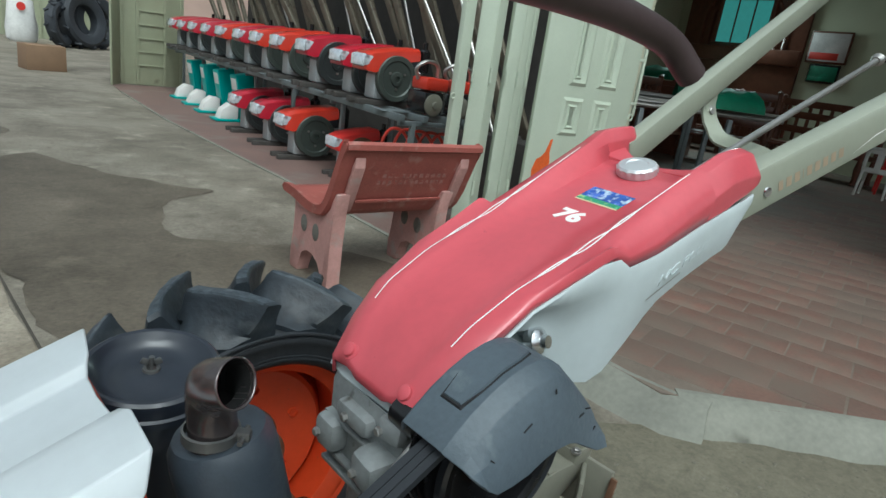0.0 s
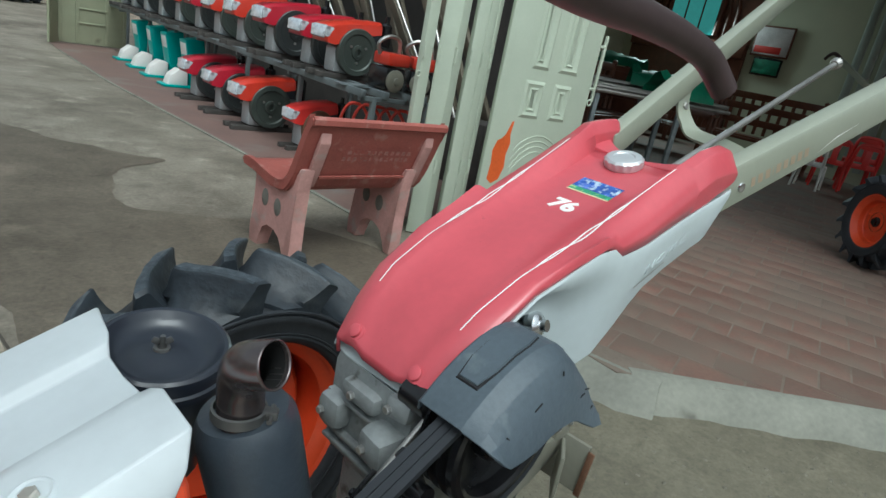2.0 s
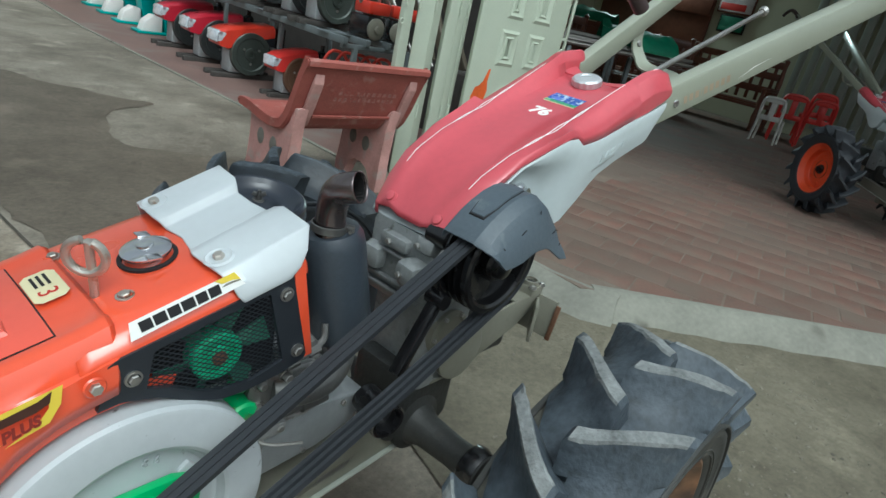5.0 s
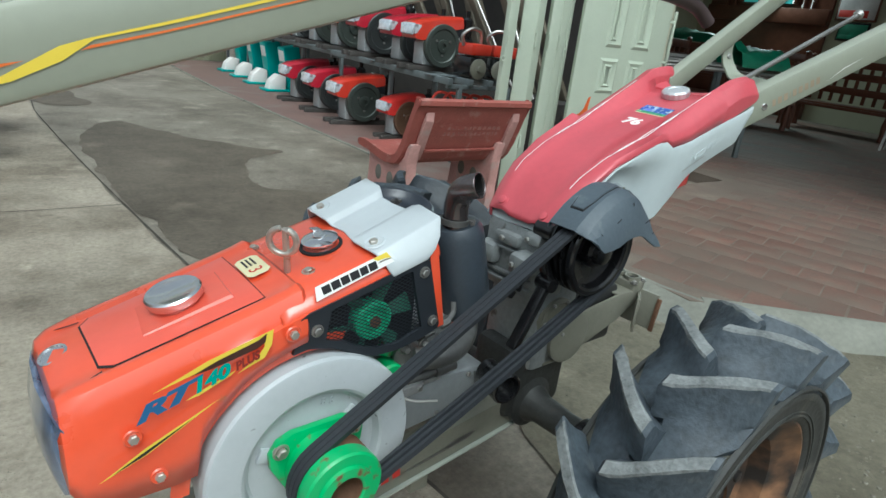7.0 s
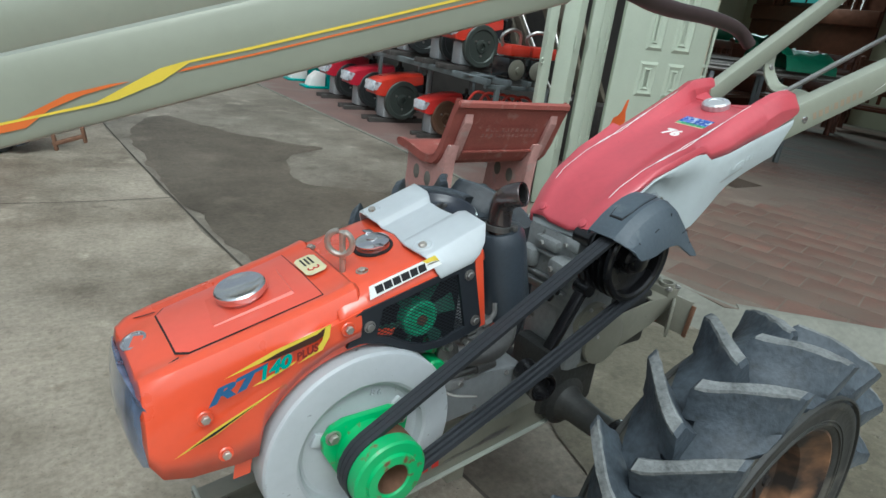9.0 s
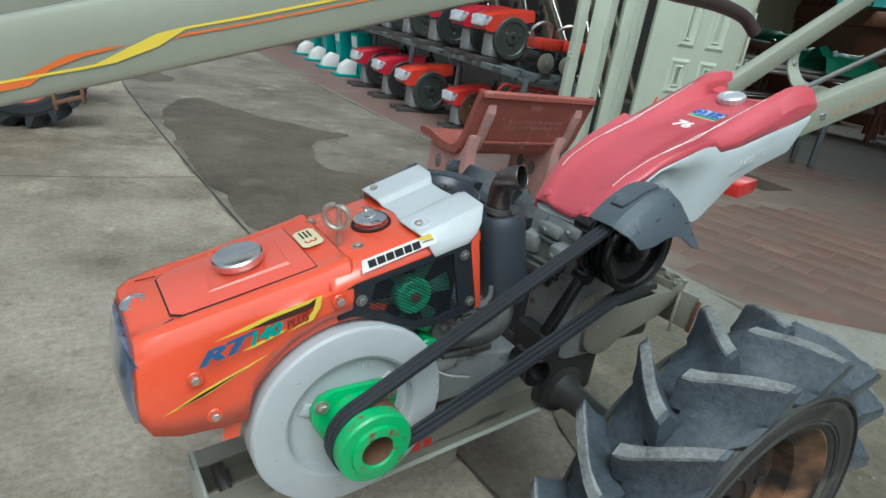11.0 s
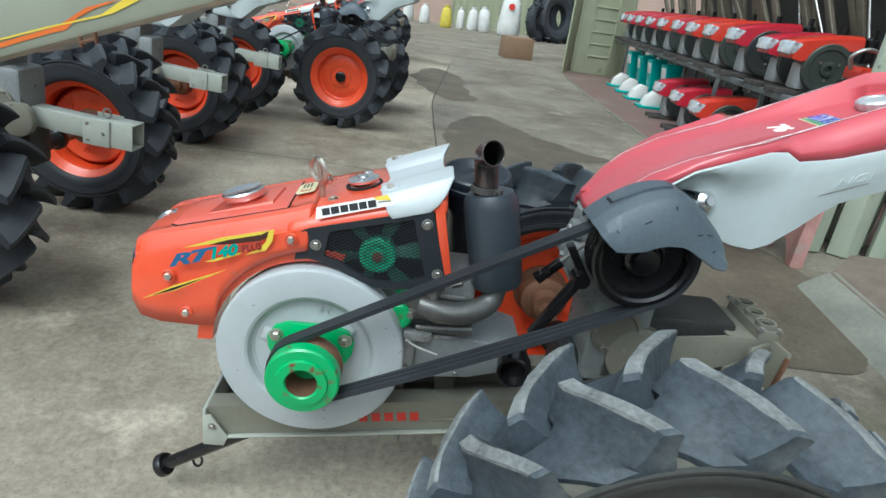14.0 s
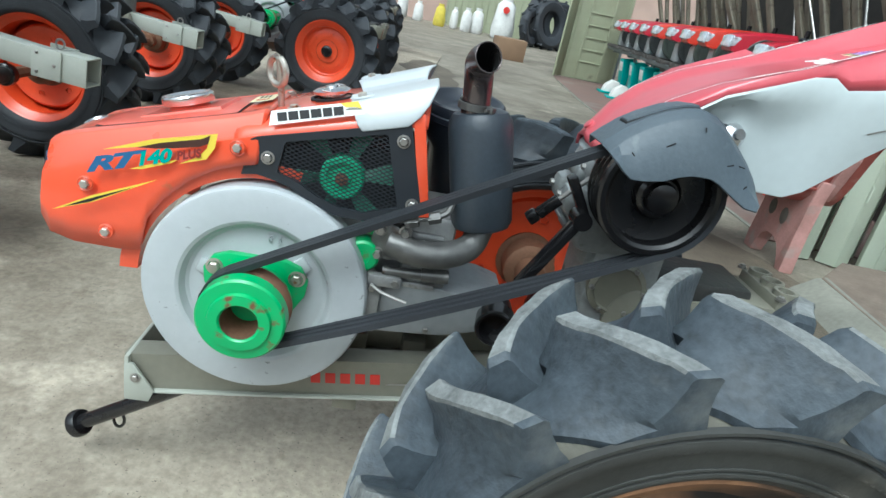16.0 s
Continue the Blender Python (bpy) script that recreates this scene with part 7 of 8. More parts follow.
# ---- engine rack ----
def rack_engine(hood_mat, fly_mat, label, slim=False):
    """A crated single-cylinder engine: front lamp to -x, flywheel to -y, origin under its middle."""
    T = thing("diesel_engine", Matrix.Identity(4), label, "engine", "engines for sale")
    bm = bmesh.new()
    box(bm, (0.03, 0.0, 0.17), (0.34, 0.17, 0.26), 0.02)
    box(bm, (0.27, 0.0, 0.20), (0.16, 0.15, 0.18), 0.015)
    box(bm, (-0.13, -0.02, 0.15), (0.07, 0.16, 0.20), 0.012)
    part("block", bm, M_ENGGREY, T, "grey cast engine block")
    bm = bmesh.new()
    rings = []
    for x, zb, zt, h in ((-0.28, 0.30, 0.385, 0.09), (-0.265, 0.275, 0.41, 0.115), (-0.20, 0.265, 0.435, 0.125), (-0.05, 0.30, 0.465, 0.13), (0.05, 0.36, 0.482, 0.13), (0.24, 0.40, 0.50, 0.128), (0.25, 0.41, 0.49, 0.12)):
        rings.append([(x, -h - 0.012, zb), (x, -h - 0.008, (zb + zt) / 2), (x, -h, zt - 0.02), (x, -h + 0.03, zt), (x, h - 0.03, zt), (x, h, zt - 0.02), (x, h + 0.008, (zb + zt) / 2), (x, h + 0.012, zb)])
    loft(bm, rings)
    hood = part("hood", bm, hood_mat, T, "glossy hood")
    bm = bmesh.new()
    box(bm, (-0.272, 0, 0.352), (0.05, 0.20, 0.105), 0.016, pose(0, 0, 0, 0, 14, 0))
    for s in (-1, 1):
        box(bm, (-0.245, s * 0.108, 0.355), (0.085, 0.036, 0.085), 0.012)
    part("headlamp", bm, M_LAMP, hood, "bright clear headlamp")
    bm = bmesh.new()
    lathe(bm, (0.02, -0.10, 0.23), (0, -1, 0), [(0, 0), (0.185, 0), (0.192, 0.006), (0.192, 0.05), (0.186, 0.056), (0.150, 0.056), (0.140, 0.046), (0.06, 0.042), (0.055, 0.055), (0.028, 0.058), (0.026, 0.04), (0, 0.04)], 40)
    fly = part("flywheel", bm, fly_mat, T, "flywheel")
    for k in range(3):
        a = radians(120 * k + 30)
        bm = bmesh.new()
        lathe(bm, (0.02 + math.cos(a) * 0.085, -0.142, 0.23 + math.sin(a) * 0.085), (0, -1, 0), [(0.012, 0), (0.012, 0.012), (0, 0.012)], 6)
        part("bolt", bm, M_STEEL, fly)
    bm = bmesh.new()
    lathe(bm, (0.33, -0.07, 0.30), (0, 0, 1), [(0, 0), (0.045, 0.005), (0.05, 0.03), (0.05, 0.18), (0.03, 0.2), (0.022, 0.2), (0.022, 0.26), (0, 0.26)], 20)
    part("muffler", bm, M_BLACK, T, "black muffler")
    bm = bmesh.new()
    box(bm, (0.16, -0.128, 0.36), (0.18, 0.008, 0.09), 0.003)
    part("side_screen", bm, M_PANEL, T)
    for y in (-0.075, 0.075):
        bm = bmesh.new()
        box(bm, (0.0, y, 0.02), (0.62, 0.055, 0.045), 0.004)
        part("skid", bm, M_BEAMWOOD, T, "dark timber skid")
    return T


rack_z = 0.815
e_crim = rack_engine(M_CRIMSON, M_FLYDARK, "crimson hooded diesel engine with bright lamp on dark skids")
e_scar = rack_engine(M_SCARLET, M_FLYGREEN, "orange-red hooded diesel engine with grey-green flywheel on skids")
def rack_x(y):
    return 3.269 + 0.0171 * (y - 4.6)
upper = [(4.62, 1), (5.10, 0), (5.90, 0), (6.70, 1), (7.44, 1), (8.14, 0), (8.98, 1), (9.78, 0), (10.59, 0), (11.35, 0), (12.05, 0)]
lower = [(5.96, 1), (6.78, 0), (7.66, 0)]
placed = {0: False, 1: False}
for y, kind in upper + lower:
    z = rack_z if (y, kind) in upper else 0.009
    m = pose(rack_x(y) - (0.17 if z < 0.1 else 0.0), y, z, 0, 0, random.uniform(-2, 2)) @ Matrix.Scale(1.10, 4)
    src = e_scar if kind else e_crim
    if not placed[kind]:
        src.matrix_basis, placed[kind] = m, True
    else:
        copy_thing(src, m)
# small red pump engine with brown flywheel
pump = rack_engine(M_REDPL, M_FLYBROWN, "small bright red engine with brown primed flywheel")
pump.matrix_basis = pose(3.25, 5.09, 0.009, 0, 0, 2) @ Matrix.Diagonal((0.93, 0.99, 1.01, 1))


def rack():
    T = thing("engine_rack", Matrix.Identity(4), "grey steel two-tier rack loaded with engines", "rack")
    ya, yb = 3.85, 12.7
    for dx in (-0.24, 0.0, 0.24, 0.42):
        bm = bmesh.new()
        beam(bm, (rack_x(ya) + dx, ya, rack_z - 0.03), (rack_x(yb) + dx, yb, rack_z - 0.03), 0.05, 0.06, bev=0.004)
        part("rail", bm, M_RACK, T)
    y = ya + 0.05
    while y < yb:
        for dx in (-0.20, 0.40):
            bm = bmesh.new()
            box(bm, (rack_x(y) + dx + 0.1, y, rack_z / 2 - 0.03), (0.045, 0.045, rack_z - 0.06), 0.004)
            part("post", bm, M_RACK, T)
        bm = bmesh.new()
        box(bm, (rack_x(y) + 0.1, y, rack_z - 0.075), (0.7, 0.04, 0.04), 0.004)
        part("cross_bar", bm, M_RACK, T)
        y += 1.35
    bm = bmesh.new()
    for k in range(14):
        yy = ya + 0.2 + k * 0.62
        box(bm, (rack_x(yy) + 0.05, yy + 0.12, rack_z - 0.003), (0.72, 0.15, 0.012), 0.003)
        part("shelf_plate", bm, M_RACK, T)
        bm = bmesh.new()
    bm.free()
    return T


rack()


def rack_pump(m):
    T = thing("water_pump", m, "small black and red pump set on the rack's end", "pump")
    bm = bmesh.new()
    box(bm, (0, 0, 0.10), (0.20, 0.24, 0.18), 0.02)
    part("body", bm, M_BLACK, T)
    bm = bmesh.new()
    box(bm, (0.02, -0.02, 0.25), (0.24, 0.20, 0.10), 0.02)
    part("hood", bm, M_SCARLET, T)
    bm = bmesh.new()
    lathe(bm, (-0.02, -0.125, 0.09), (0, -1, 0), [(0, 0), (0.085, 0), (0.09, 0.02), (0.07, 0.03), (0.03, 0.03), (0.025, 0.045), (0, 0.045)], 24)
    part("pulley", bm, M_OLIVE, T, "olive-green pulley")
    bm = bmesh.new()
    tube(bm, spline([(-0.1, 0.0, 0.28), (-0.14, -0.02, 0.36), (-0.06, -0.04, 0.42), (0.06, -0.03, 0.40), (0.1, 0, 0.30)], 5), 0.016, 8)
    part("pipe", bm, M_STEEL, T)


rack_pump(pose(3.35, 4.04, rack_z, 0, 0, 5) @ Matrix.Scale(1.08, 4))
rack_pump(pose(3.68, 4.01, rack_z, 0, 0, -20) @ Matrix.Scale(1.08, 4))


def teal_pump(m):
    T = thing("sprayer_box", m, "teal and white plastic machine standing upright on the floor", "machine", "teal machines")
    bm = bmesh.new()
    box(bm, (0.0, 0, 0.30), (0.22, 0.22, 0.56), 0.012, pose(0, 0, 0, 0, -10, 0))
    part("body", bm, M_TEALP, T)
    bm = bmesh.new()
    box(bm, (-0.085, 0, 0.46), (0.11, 0.19, 0.16), 0.012, pose(0, 0, 0, 0, -10, 0))
    part("label_panel", bm, M_WHITEPL, T, "white label panel")
    bm = bmesh.new()
    prism(bm, [(-0.34, 0.02), (-0.10, 0.02), (-0.10, 0.20), (-0.20, 0.22), (-0.30, 0.14)], -0.085, 0.085, bev=0.012)
    part("chute", bm, M_WHITEPL, T, "white plastic chute")
    bm = bmesh.new()
    box(bm, (-0.14, 0, 0.018), (0.50, 0.24, 0.03), 0.008)
    part("base", bm, M_TEALP, T)
    return T


t0 = teal_pump(pose(3.29, 8.59, 0.009, 0, 0, 3) @ Matrix.Scale(1.17, 4))
for x, y in ((3.27, 9.37), (3.29, 10.18), (3.30, 11.00)):
    copy_thing(t0, pose(x, y, 0.009, 0, 0, random.uniform(-4, 4)))


# red hoops beside the rack
for k in range(5):
    T = thing("red_hoop", pose(3.29 + 0.10 * k, 4.39 - 0.055 * k, 0, 0, 0, -25) @ Matrix.Scale(1.08, 4), "bent red painted steel hoop leaning by the rack", "hoop", "red hoops")
    bm = bmesh.new()
    tube(bm, spline([(-0.10, 0, 0.30), (-0.095, 0, 0.46), (-0.04, 0, 0.565), (0.05, 0, 0.57), (0.12, 0, 0.50), (0.15, 0.02, 0.40), (0.15, 0.02, 0.0)], 5), 0.014, 8)
    tube(bm, [(-0.10, 0, 0.30), (-0.10, 0, 0.0)], 0.014, 8)
    part("bar", bm, M_HOOP, T)

# handle bars stacked leaning behind the rack
bar_src = []
for k in range(2):
    bm = bmesh.new()
    if k:
        tube(bm, [(0, 0, 0), (0, 0.9, 1.35), (0, 1.1, 1.62)], 0.014, 8)
    else:
        beam(bm, (0, 0, 0), (0, 1.15, 1.75), 0.055, 0.11, up=(0, -1, 1), bev=0.012)
    T = thing("handle_bar", pose(4.14 - 0.1 * k, 3.72 + 0.1 * k, 0.66, 0, 0, 0), "olive-brown tiller handle bar leaning behind the rack", "handle bar", "stacked handle bars")
    part("bar", bm, M_STEEL if k else M_POLE, T)
    bar_src.append(T)
bm = bmesh.new()
box(bm, (4.40, 8.1, 0.33), (0.50, 9.2, 0.66), 0.01)
tagged(link("plinth", bm, M_BEAMWOOD), "dark timber sill behind the engine rack", "sill", kind="structure")
for i in range(42):
    y = 3.80 + i * 0.205
    copy_thing(bar_src[1 if i % 4 == 3 else 0], pose(4.35 + random.uniform(-0.12, 0.12), y, 0.66 + random.uniform(-0.02, 0.0), random.uniform(-6, 6), random.uniform(-12, -2), random.uniform(-8, 8)))


# ---- container door leaf, carton, far yard ----
def container_door():
    T = thing("container_door", pose(2.30, 12.55, 0, 0, 0, 6) @ Matrix.Scale(1.22, 4), "olive-green ribbed steel gate leaf standing open", "gate")
    bm = bmesh.new()
    box(bm, (0.47, 0, 1.2), (0.94, 0.03, 2.36), 0.004)
    part("leaf", bm, M_DOORD, T)
    for x in (0.03, 0.25, 0.66, 0.91):
        bm = bmesh.new()
        box(bm, (x, -0.022, 1.2), (0.05, 0.02, 2.3), 0.004)
        part("upright", bm, M_DOORD, T)
    for z in (0.32, 0.52, 0.72, 0.92, 1.12, 1.5, 1.9):
        bm = bmesh.new()
        box(bm, (0.455, -0.024, z), (0.40, 0.018, 0.022), 0.003)
        part("rung", bm, M_DOORD, T)
    bm = bmesh.new()
    box(bm, (-0.10, -0.16, 1.2), (0.03, 0.36, 2.36), 0.004, pose(0, 0, 0, 0, 0, -34))
    part("side_leaf", bm, M_DOORD, T)
    bm = bmesh.new()
    for z in (0.1, 1.1):
        rod(bm, (0.0, -0.03, z), (0.0, -0.03, z + 0.14), 0.014, n=10)
    part("hinge", bm, M_DOORD, T)


container_door()


def carton():
    T = thing("cardboard_box", pose(1.21, 14.24, 0, 0, 0, 14) @ Matrix.Scale(1.24, 4), "closed brown cardboard box on the concrete", "box")
    bm = bmesh.new()
    box(bm, (0, 0, 0.19), (0.56, 0.40, 0.38), 0.006)
    part("carton", bm, M_CARTON, T)
    bm = bmesh.new()
    box(bm, (0, -0.06, 0.383), (0.55, 0.18, 0.006), 0.001, pose(0, 0, 0, 4, 0, 0))
    part("flap", bm, M_CARTON, T)


carton()


def sack(m, material, label):
    T = thing("sack", m, label, "sack", "filled sacks")
    bm = bmesh.new()
    rings = []
    for z, r in ((0.0, 0.8), (0.05, 1.0), (0.25, 1.05), (0.5, 0.95), (0.72, 0.8), (0.80, 0.45), (0.9, 0.5)):
        rings.append([(math.cos(a) * 0.24 * r * (1 + 0.1 * noise.noise(Vector((math.cos(a) * 2, math.sin(a) * 2, z * 3)))), math.sin(a) * 0.17 * r, z) for a in (2 * math.pi * k / 16 for k in range(16))])
    loft(bm, rings)
    part("bag", bm, material, T)
    return T


s0 = sack(pose(1.34, 22.83, 0, 0, 0, 0) @ Matrix.Scale(1.66, 4), M_BAG, "tall white woven sack standing by the wall")
m = facing((0.85, 16.62, 0.62), (1, 0, 0), (0, 0, 1))
bm = bmesh.new()
lathe(bm, (0, -0.19, 0.62), (0, -1, 0), [(0.07, 0), (0.07, 0.003), (0, 0.003)], 16)
part("print", bm, M_REDINK, s0)
for x, y, sc, rz in ((0.00, 23.17, 0.93, 40), (-0.47, 23.45, 0.86, 100), (0.40, 23.41, 1.00, 10), (-2.53, 24.21, 1.06, 60), (-1.87, 23.95, 0.80, 20)):
    sack(pose(x, y, 0.0, 0, 0, rz) @ Matrix.Scale(sc, 4), M_BAG, "slumped white woven sack beside the wall")
sack(pose(-1.00, 23.19, 0, 0, 0, 0) @ Matrix.Scale(0.87, 4), M_YBAG, "yellow plastic sack on the concrete")


def loose_tyre(m):
    T = thing("tyre", m, "black lugged tractor tyre leaning at the wall", "tyre", "stacked tyres")
    bm = bmesh.new()
    lathe(bm, (0, 0, 0.5), (0, 1, 0), [(0.26, -0.08), (0.30, -0.11), (0.42, -0.12), (0.47, -0.08), (0.48, 0), (0.47, 0.08), (0.42, 0.12), (0.30, 0.11), (0.26, 0.08), (0.25, 0), (0.26, -0.08)], 36)
    casing = part("casing", bm, NEW_RUBBER[0], T)
    for k in range(18):
        a = radians(20 * k)
        s = 1 if k % 2 else -1
        bm = bmesh.new()
        box(bm, (math.cos(a) * 0.485, s * 0.055, 0.5 + math.sin(a) * 0.485), (0.04, 0.11, 0.05), 0.006, pose(0, 0, 0, 0, -20 * k, 0) @ pose(0, 0, 0, 30 * s, 0, 0))
        part("lug", bm, NEW_RUBBER[0], casing)
    return T


ty = loose_tyre(pose(2.34, 22.09, 0, -8, 0, 60) @ Matrix.Scale(1.32, 4))
copy_thing(ty, pose(2.63, 23.03, 0, -8, 0, 70) @ Matrix.Scale(1.32, 4))
copy_thing(ty, pose(3.03, 22.55, 0, -10, 0, 40) @ Matrix.Scale(1.32, 4))
copy_thing(ty, pose(3.39, 23.15, 0.0, -8, 0, 30) @ Matrix.Scale(1.32, 4))

# ---- walls that close the place, and unseen roofs that shade the shop ----
def wall(name, c, s, material, label):
    bm = bmesh.new()
    box(bm, c, s, 0.0)
    return tagged(link(name, bm, material), label, "wall", kind="structure")


wall("wall_north", (0, 26.2, 2.7), (44, 0.2, 5.4), M_WALLP, "pinkish plastered yard wall")
far = wall("wall_far_green", (1.55, 25.9, 2.1), (5.0, 0.06, 4.2), M_DOORD, "olive-green ribbed gate in the yard wall")
for k in range(19):
    bm = bmesh.new()
    box(bm, (-0.90 + 0.27 * k, 25.85, 2.1), (0.055, 0.05, 4.2), 0.004)
    part("rib", bm, M_DOORD, far)
wall("wall_rack", (5.65, 9.6, 2.2), (0.2, 11.2, 4.4), M_BEAMWOOD, "dark back wall behind the engine rack")
wall("wall_shop_side", (10.5, 9.9, 2.2), (9.0, 0.2, 4.4), M_WALLG, "pale green side wall of the shop")
wall("wall_shop_back", (15.1, 1.6, 2.2), (0.2, 16.6, 4.4), M_WALLG, "pale green plastered back wall of the shop")
wall("wall_rear", (3.0, -11.0, 1.6), (44, 0.2, 3.2), M_WALLP, "plain plastered wall behind the yard")
wall("wall_west", (-14.0, 7.5, 1.6), (0.2, 37.2, 3.2), M_WALLP, "plain plastered wall at the yard's side")
# both roofs are out of view, added to keep the inside dim
bm = bmesh.new()
box(bm, (10.3, 2.1, 4.46), (9.9, 15.6, 0.12), 0.0)
tagged(link("ceiling", bm, M_ROOF), "unseen grey roof added to darken the shop", "ceiling", kind="structure")
bm = bmesh.new()
box(bm, (4.75, 9.6, 4.46), (2.6, 12.0, 0.12), 0.0)
tagged(link("rack_shade_roof", bm, M_ROOF), "unseen grey roof added to shade the engine rack", "ceiling", kind="structure")
for x, y in ((3.0, -4.4), (5.45, 3.6)):
    bm = bmesh.new()
    box(bm, (x, y, 1.75), (0.22, 0.22, 3.5), 0.012)
    tagged(link("column", bm, M_WALLG), "square pale green shop column", "column", kind="structure")

# ---- inside the shop ----
bm = bmesh.new()
for k in range(28):
    box(bm, (14.86, 4.1 - 0.25 * k, 2.15), (0.06, 0.16, 3.6), 0.02)
tagged(link("shutter", bm, M_SHUTTER), "ribbed zinc sheeting on the back wall", "shutter", kind="structure")


def arched_window():
    T = thing("window_1", pose(14.86, 7.92, 1.24) @ Matrix.Scale(1.06, 4), "arched window with wooden frame and blue-green panes", "window", kind="structure")
    bm = bmesh.new()
    arc = [V(0, math.cos(a) * 0.62, 2.25 + math.sin(a) * 0.55) for a in (math.pi * k / 16 for k in range(17))]
    tube(bm, [V(0, 0.62, 1.3)] + arc + [V(0, -0.62, 1.3)], 0.07, 8)
    part("frame", bm, M_WOOD, T)
    bm = bmesh.new()
    poly = [(math.cos(math.pi * k / 16) * 0.58, 2.25 + math.sin(math.pi * k / 16) * 0.5) for k in range(17)] + [(-0.58, 1.3), (0.58, 1.3)]
    prism(bm, poly, -0.04, -0.025, axis="x")
    part("pane", bm, M_GLASSGLOW, T)
    for y in (-0.2, 0.2):
        bm = bmesh.new()
        box(bm, (-0.05, y, 2.0), (0.03, 0.03, 1.4), 0.004)
        part("glazing_bar", bm, M_WOOD, T)
    bm = bmesh.new()
    box(bm, (-0.05, 0, 2.22), (0.03, 1.2, 0.04), 0.004)
    part("glazing_bar", bm, M_WOOD, T)


arched_window()
# area lamp added in front of the window to brighten the dim shop
glow = bpy.data.lights.new("window_fill", "AREA")
glow.shape, glow.size, glow.size_y, glow.energy, glow.color = "RECTANGLE", 1.2, 1.5, 92.0, (0.85, 1.0, 0.97)
glow_ob = new("window_fill", glow)
glow_ob.matrix_world = look((14.3, 7.92, 3.3), (9.0, 5.0, 1.2))


bm = bmesh.new()
box(bm, (14.95, 7.95, 2.22), (0.09, 3.05, 4.2), 0.004)
clad = tagged(link("wall_panel", bm, M_WOOD), "dark red-brown wooden panelling round the arched window", "wall panel", kind="structure")
for r0 in (0.86, 1.06):
    bm = bmesh.new()
    tube(bm, [V(14.89, 7.92 + r0, 2.45)] + [V(14.89, 7.92 + math.cos(a) * r0, 3.05 + math.sin(a) * r0) for a in (math.pi * k / 20 for k in range(21))] + [V(14.89, 7.92 - r0, 2.45)], 0.05, 8)
    part("arch_moulding", bm, M_WOOD, clad)
bm = bmesh.new()
box(bm, (14.86, 7.95, 2.36), (0.12, 3.05, 0.34), 0.02)
part("cross_beam", bm, M_WOOD, clad)


def picture(y, z, w, h, mats, label, rim=None):
    T = thing("picture_frame", pose(14.94, y, z) @ Matrix.Scale(1.14, 4), label, "picture")
    bm = bmesh.new()
    box(bm, (0, 0, 0), (0.04, w, h), 0.008)
    part("frame", bm, rim or M_WOOD, T)
    bm = bmesh.new()
    box(bm, (-0.022, 0, 0.0), (0.008, w - 0.06, h - 0.07), 0.001)
    part("print", bm, mats[0], T)
    bm = bmesh.new()
    box(bm, (-0.027, 0.05, -h * 0.28), (0.006, w - 0.22, h * 0.22), 0.001)
    part("print_foot", bm, mats[1], T)


picture(5.91, 2.66, 0.74, 0.58, (M_PAPER, M_REDINK), "framed pale poster with a red foot on the wall")
picture(5.88, 2.11, 0.56, 0.34, (M_GREENCL, M_GREENCL), "small green print in a black frame on the wall", M_BLACK)


def wood_set(m, label):
    """A carved wooden settle: posts, rails, seat and arms."""
    T = thing("wooden_settle", m, label, "settle", "wooden furniture")
    for x in (-0.85, 0.85):
        for y in (-0.28, 0.28):
            bm = bmesh.new()
            h = 1.25 if y > 0 else 0.72
            lathe(bm, (x, y, 0), (0, 0, 1), [(0, 0), (0.05, 0), (0.04, 0.1), (0.055, 0.25), (0.035, 0.4), (0.05, h * 0.7), (0.03, h * 0.9), (0.045, h), (0, h + 0.03)], 12)
            part("post", bm, M_WOOD, T)
    for z, d in ((0.42, 0.62), (0.45, 0.5)):
        bm = bmesh.new()
        box(bm, (0, 0, z), (1.75, d, 0.05), 0.01)
        part("seat", bm, M_WOOD, T)
    for z in (0.7, 0.95, 1.15):
        bm = bmesh.new()
        box(bm, (0, 0.28, z), (1.7, 0.05, 0.12), 0.01)
        part("rail", bm, M_WOOD, T)
    for k in range(9):
        bm = bmesh.new()
        box(bm, (-0.72 + 0.18 * k, 0.28, 0.8), (0.06, 0.03, 0.6), 0.008)
        part("slat", bm, M_WOOD, T)
    for x in (-0.85, 0.85):
        bm = bmesh.new()
        box(bm, (x, 0, 0.72), (0.09, 0.62, 0.05), 0.012)
        part("arm", bm, M_WOOD, T)
    return T


w0 = wood_set(pose(11.60, 6.13, FLOOR, 0, 0, -70) @ Matrix.Scale(1.16, 4), "dark red-brown carved wooden settle")
copy_thing(w0, pose(13.71, 8.06, FLOOR, 0, 0, -80))
copy_thing(w0, pose(9.66, 6.30, FLOOR, 0, 0, 10))
copy_thing(w0, pose(13.39, 4.94, FLOOR, 0, 0, -90))


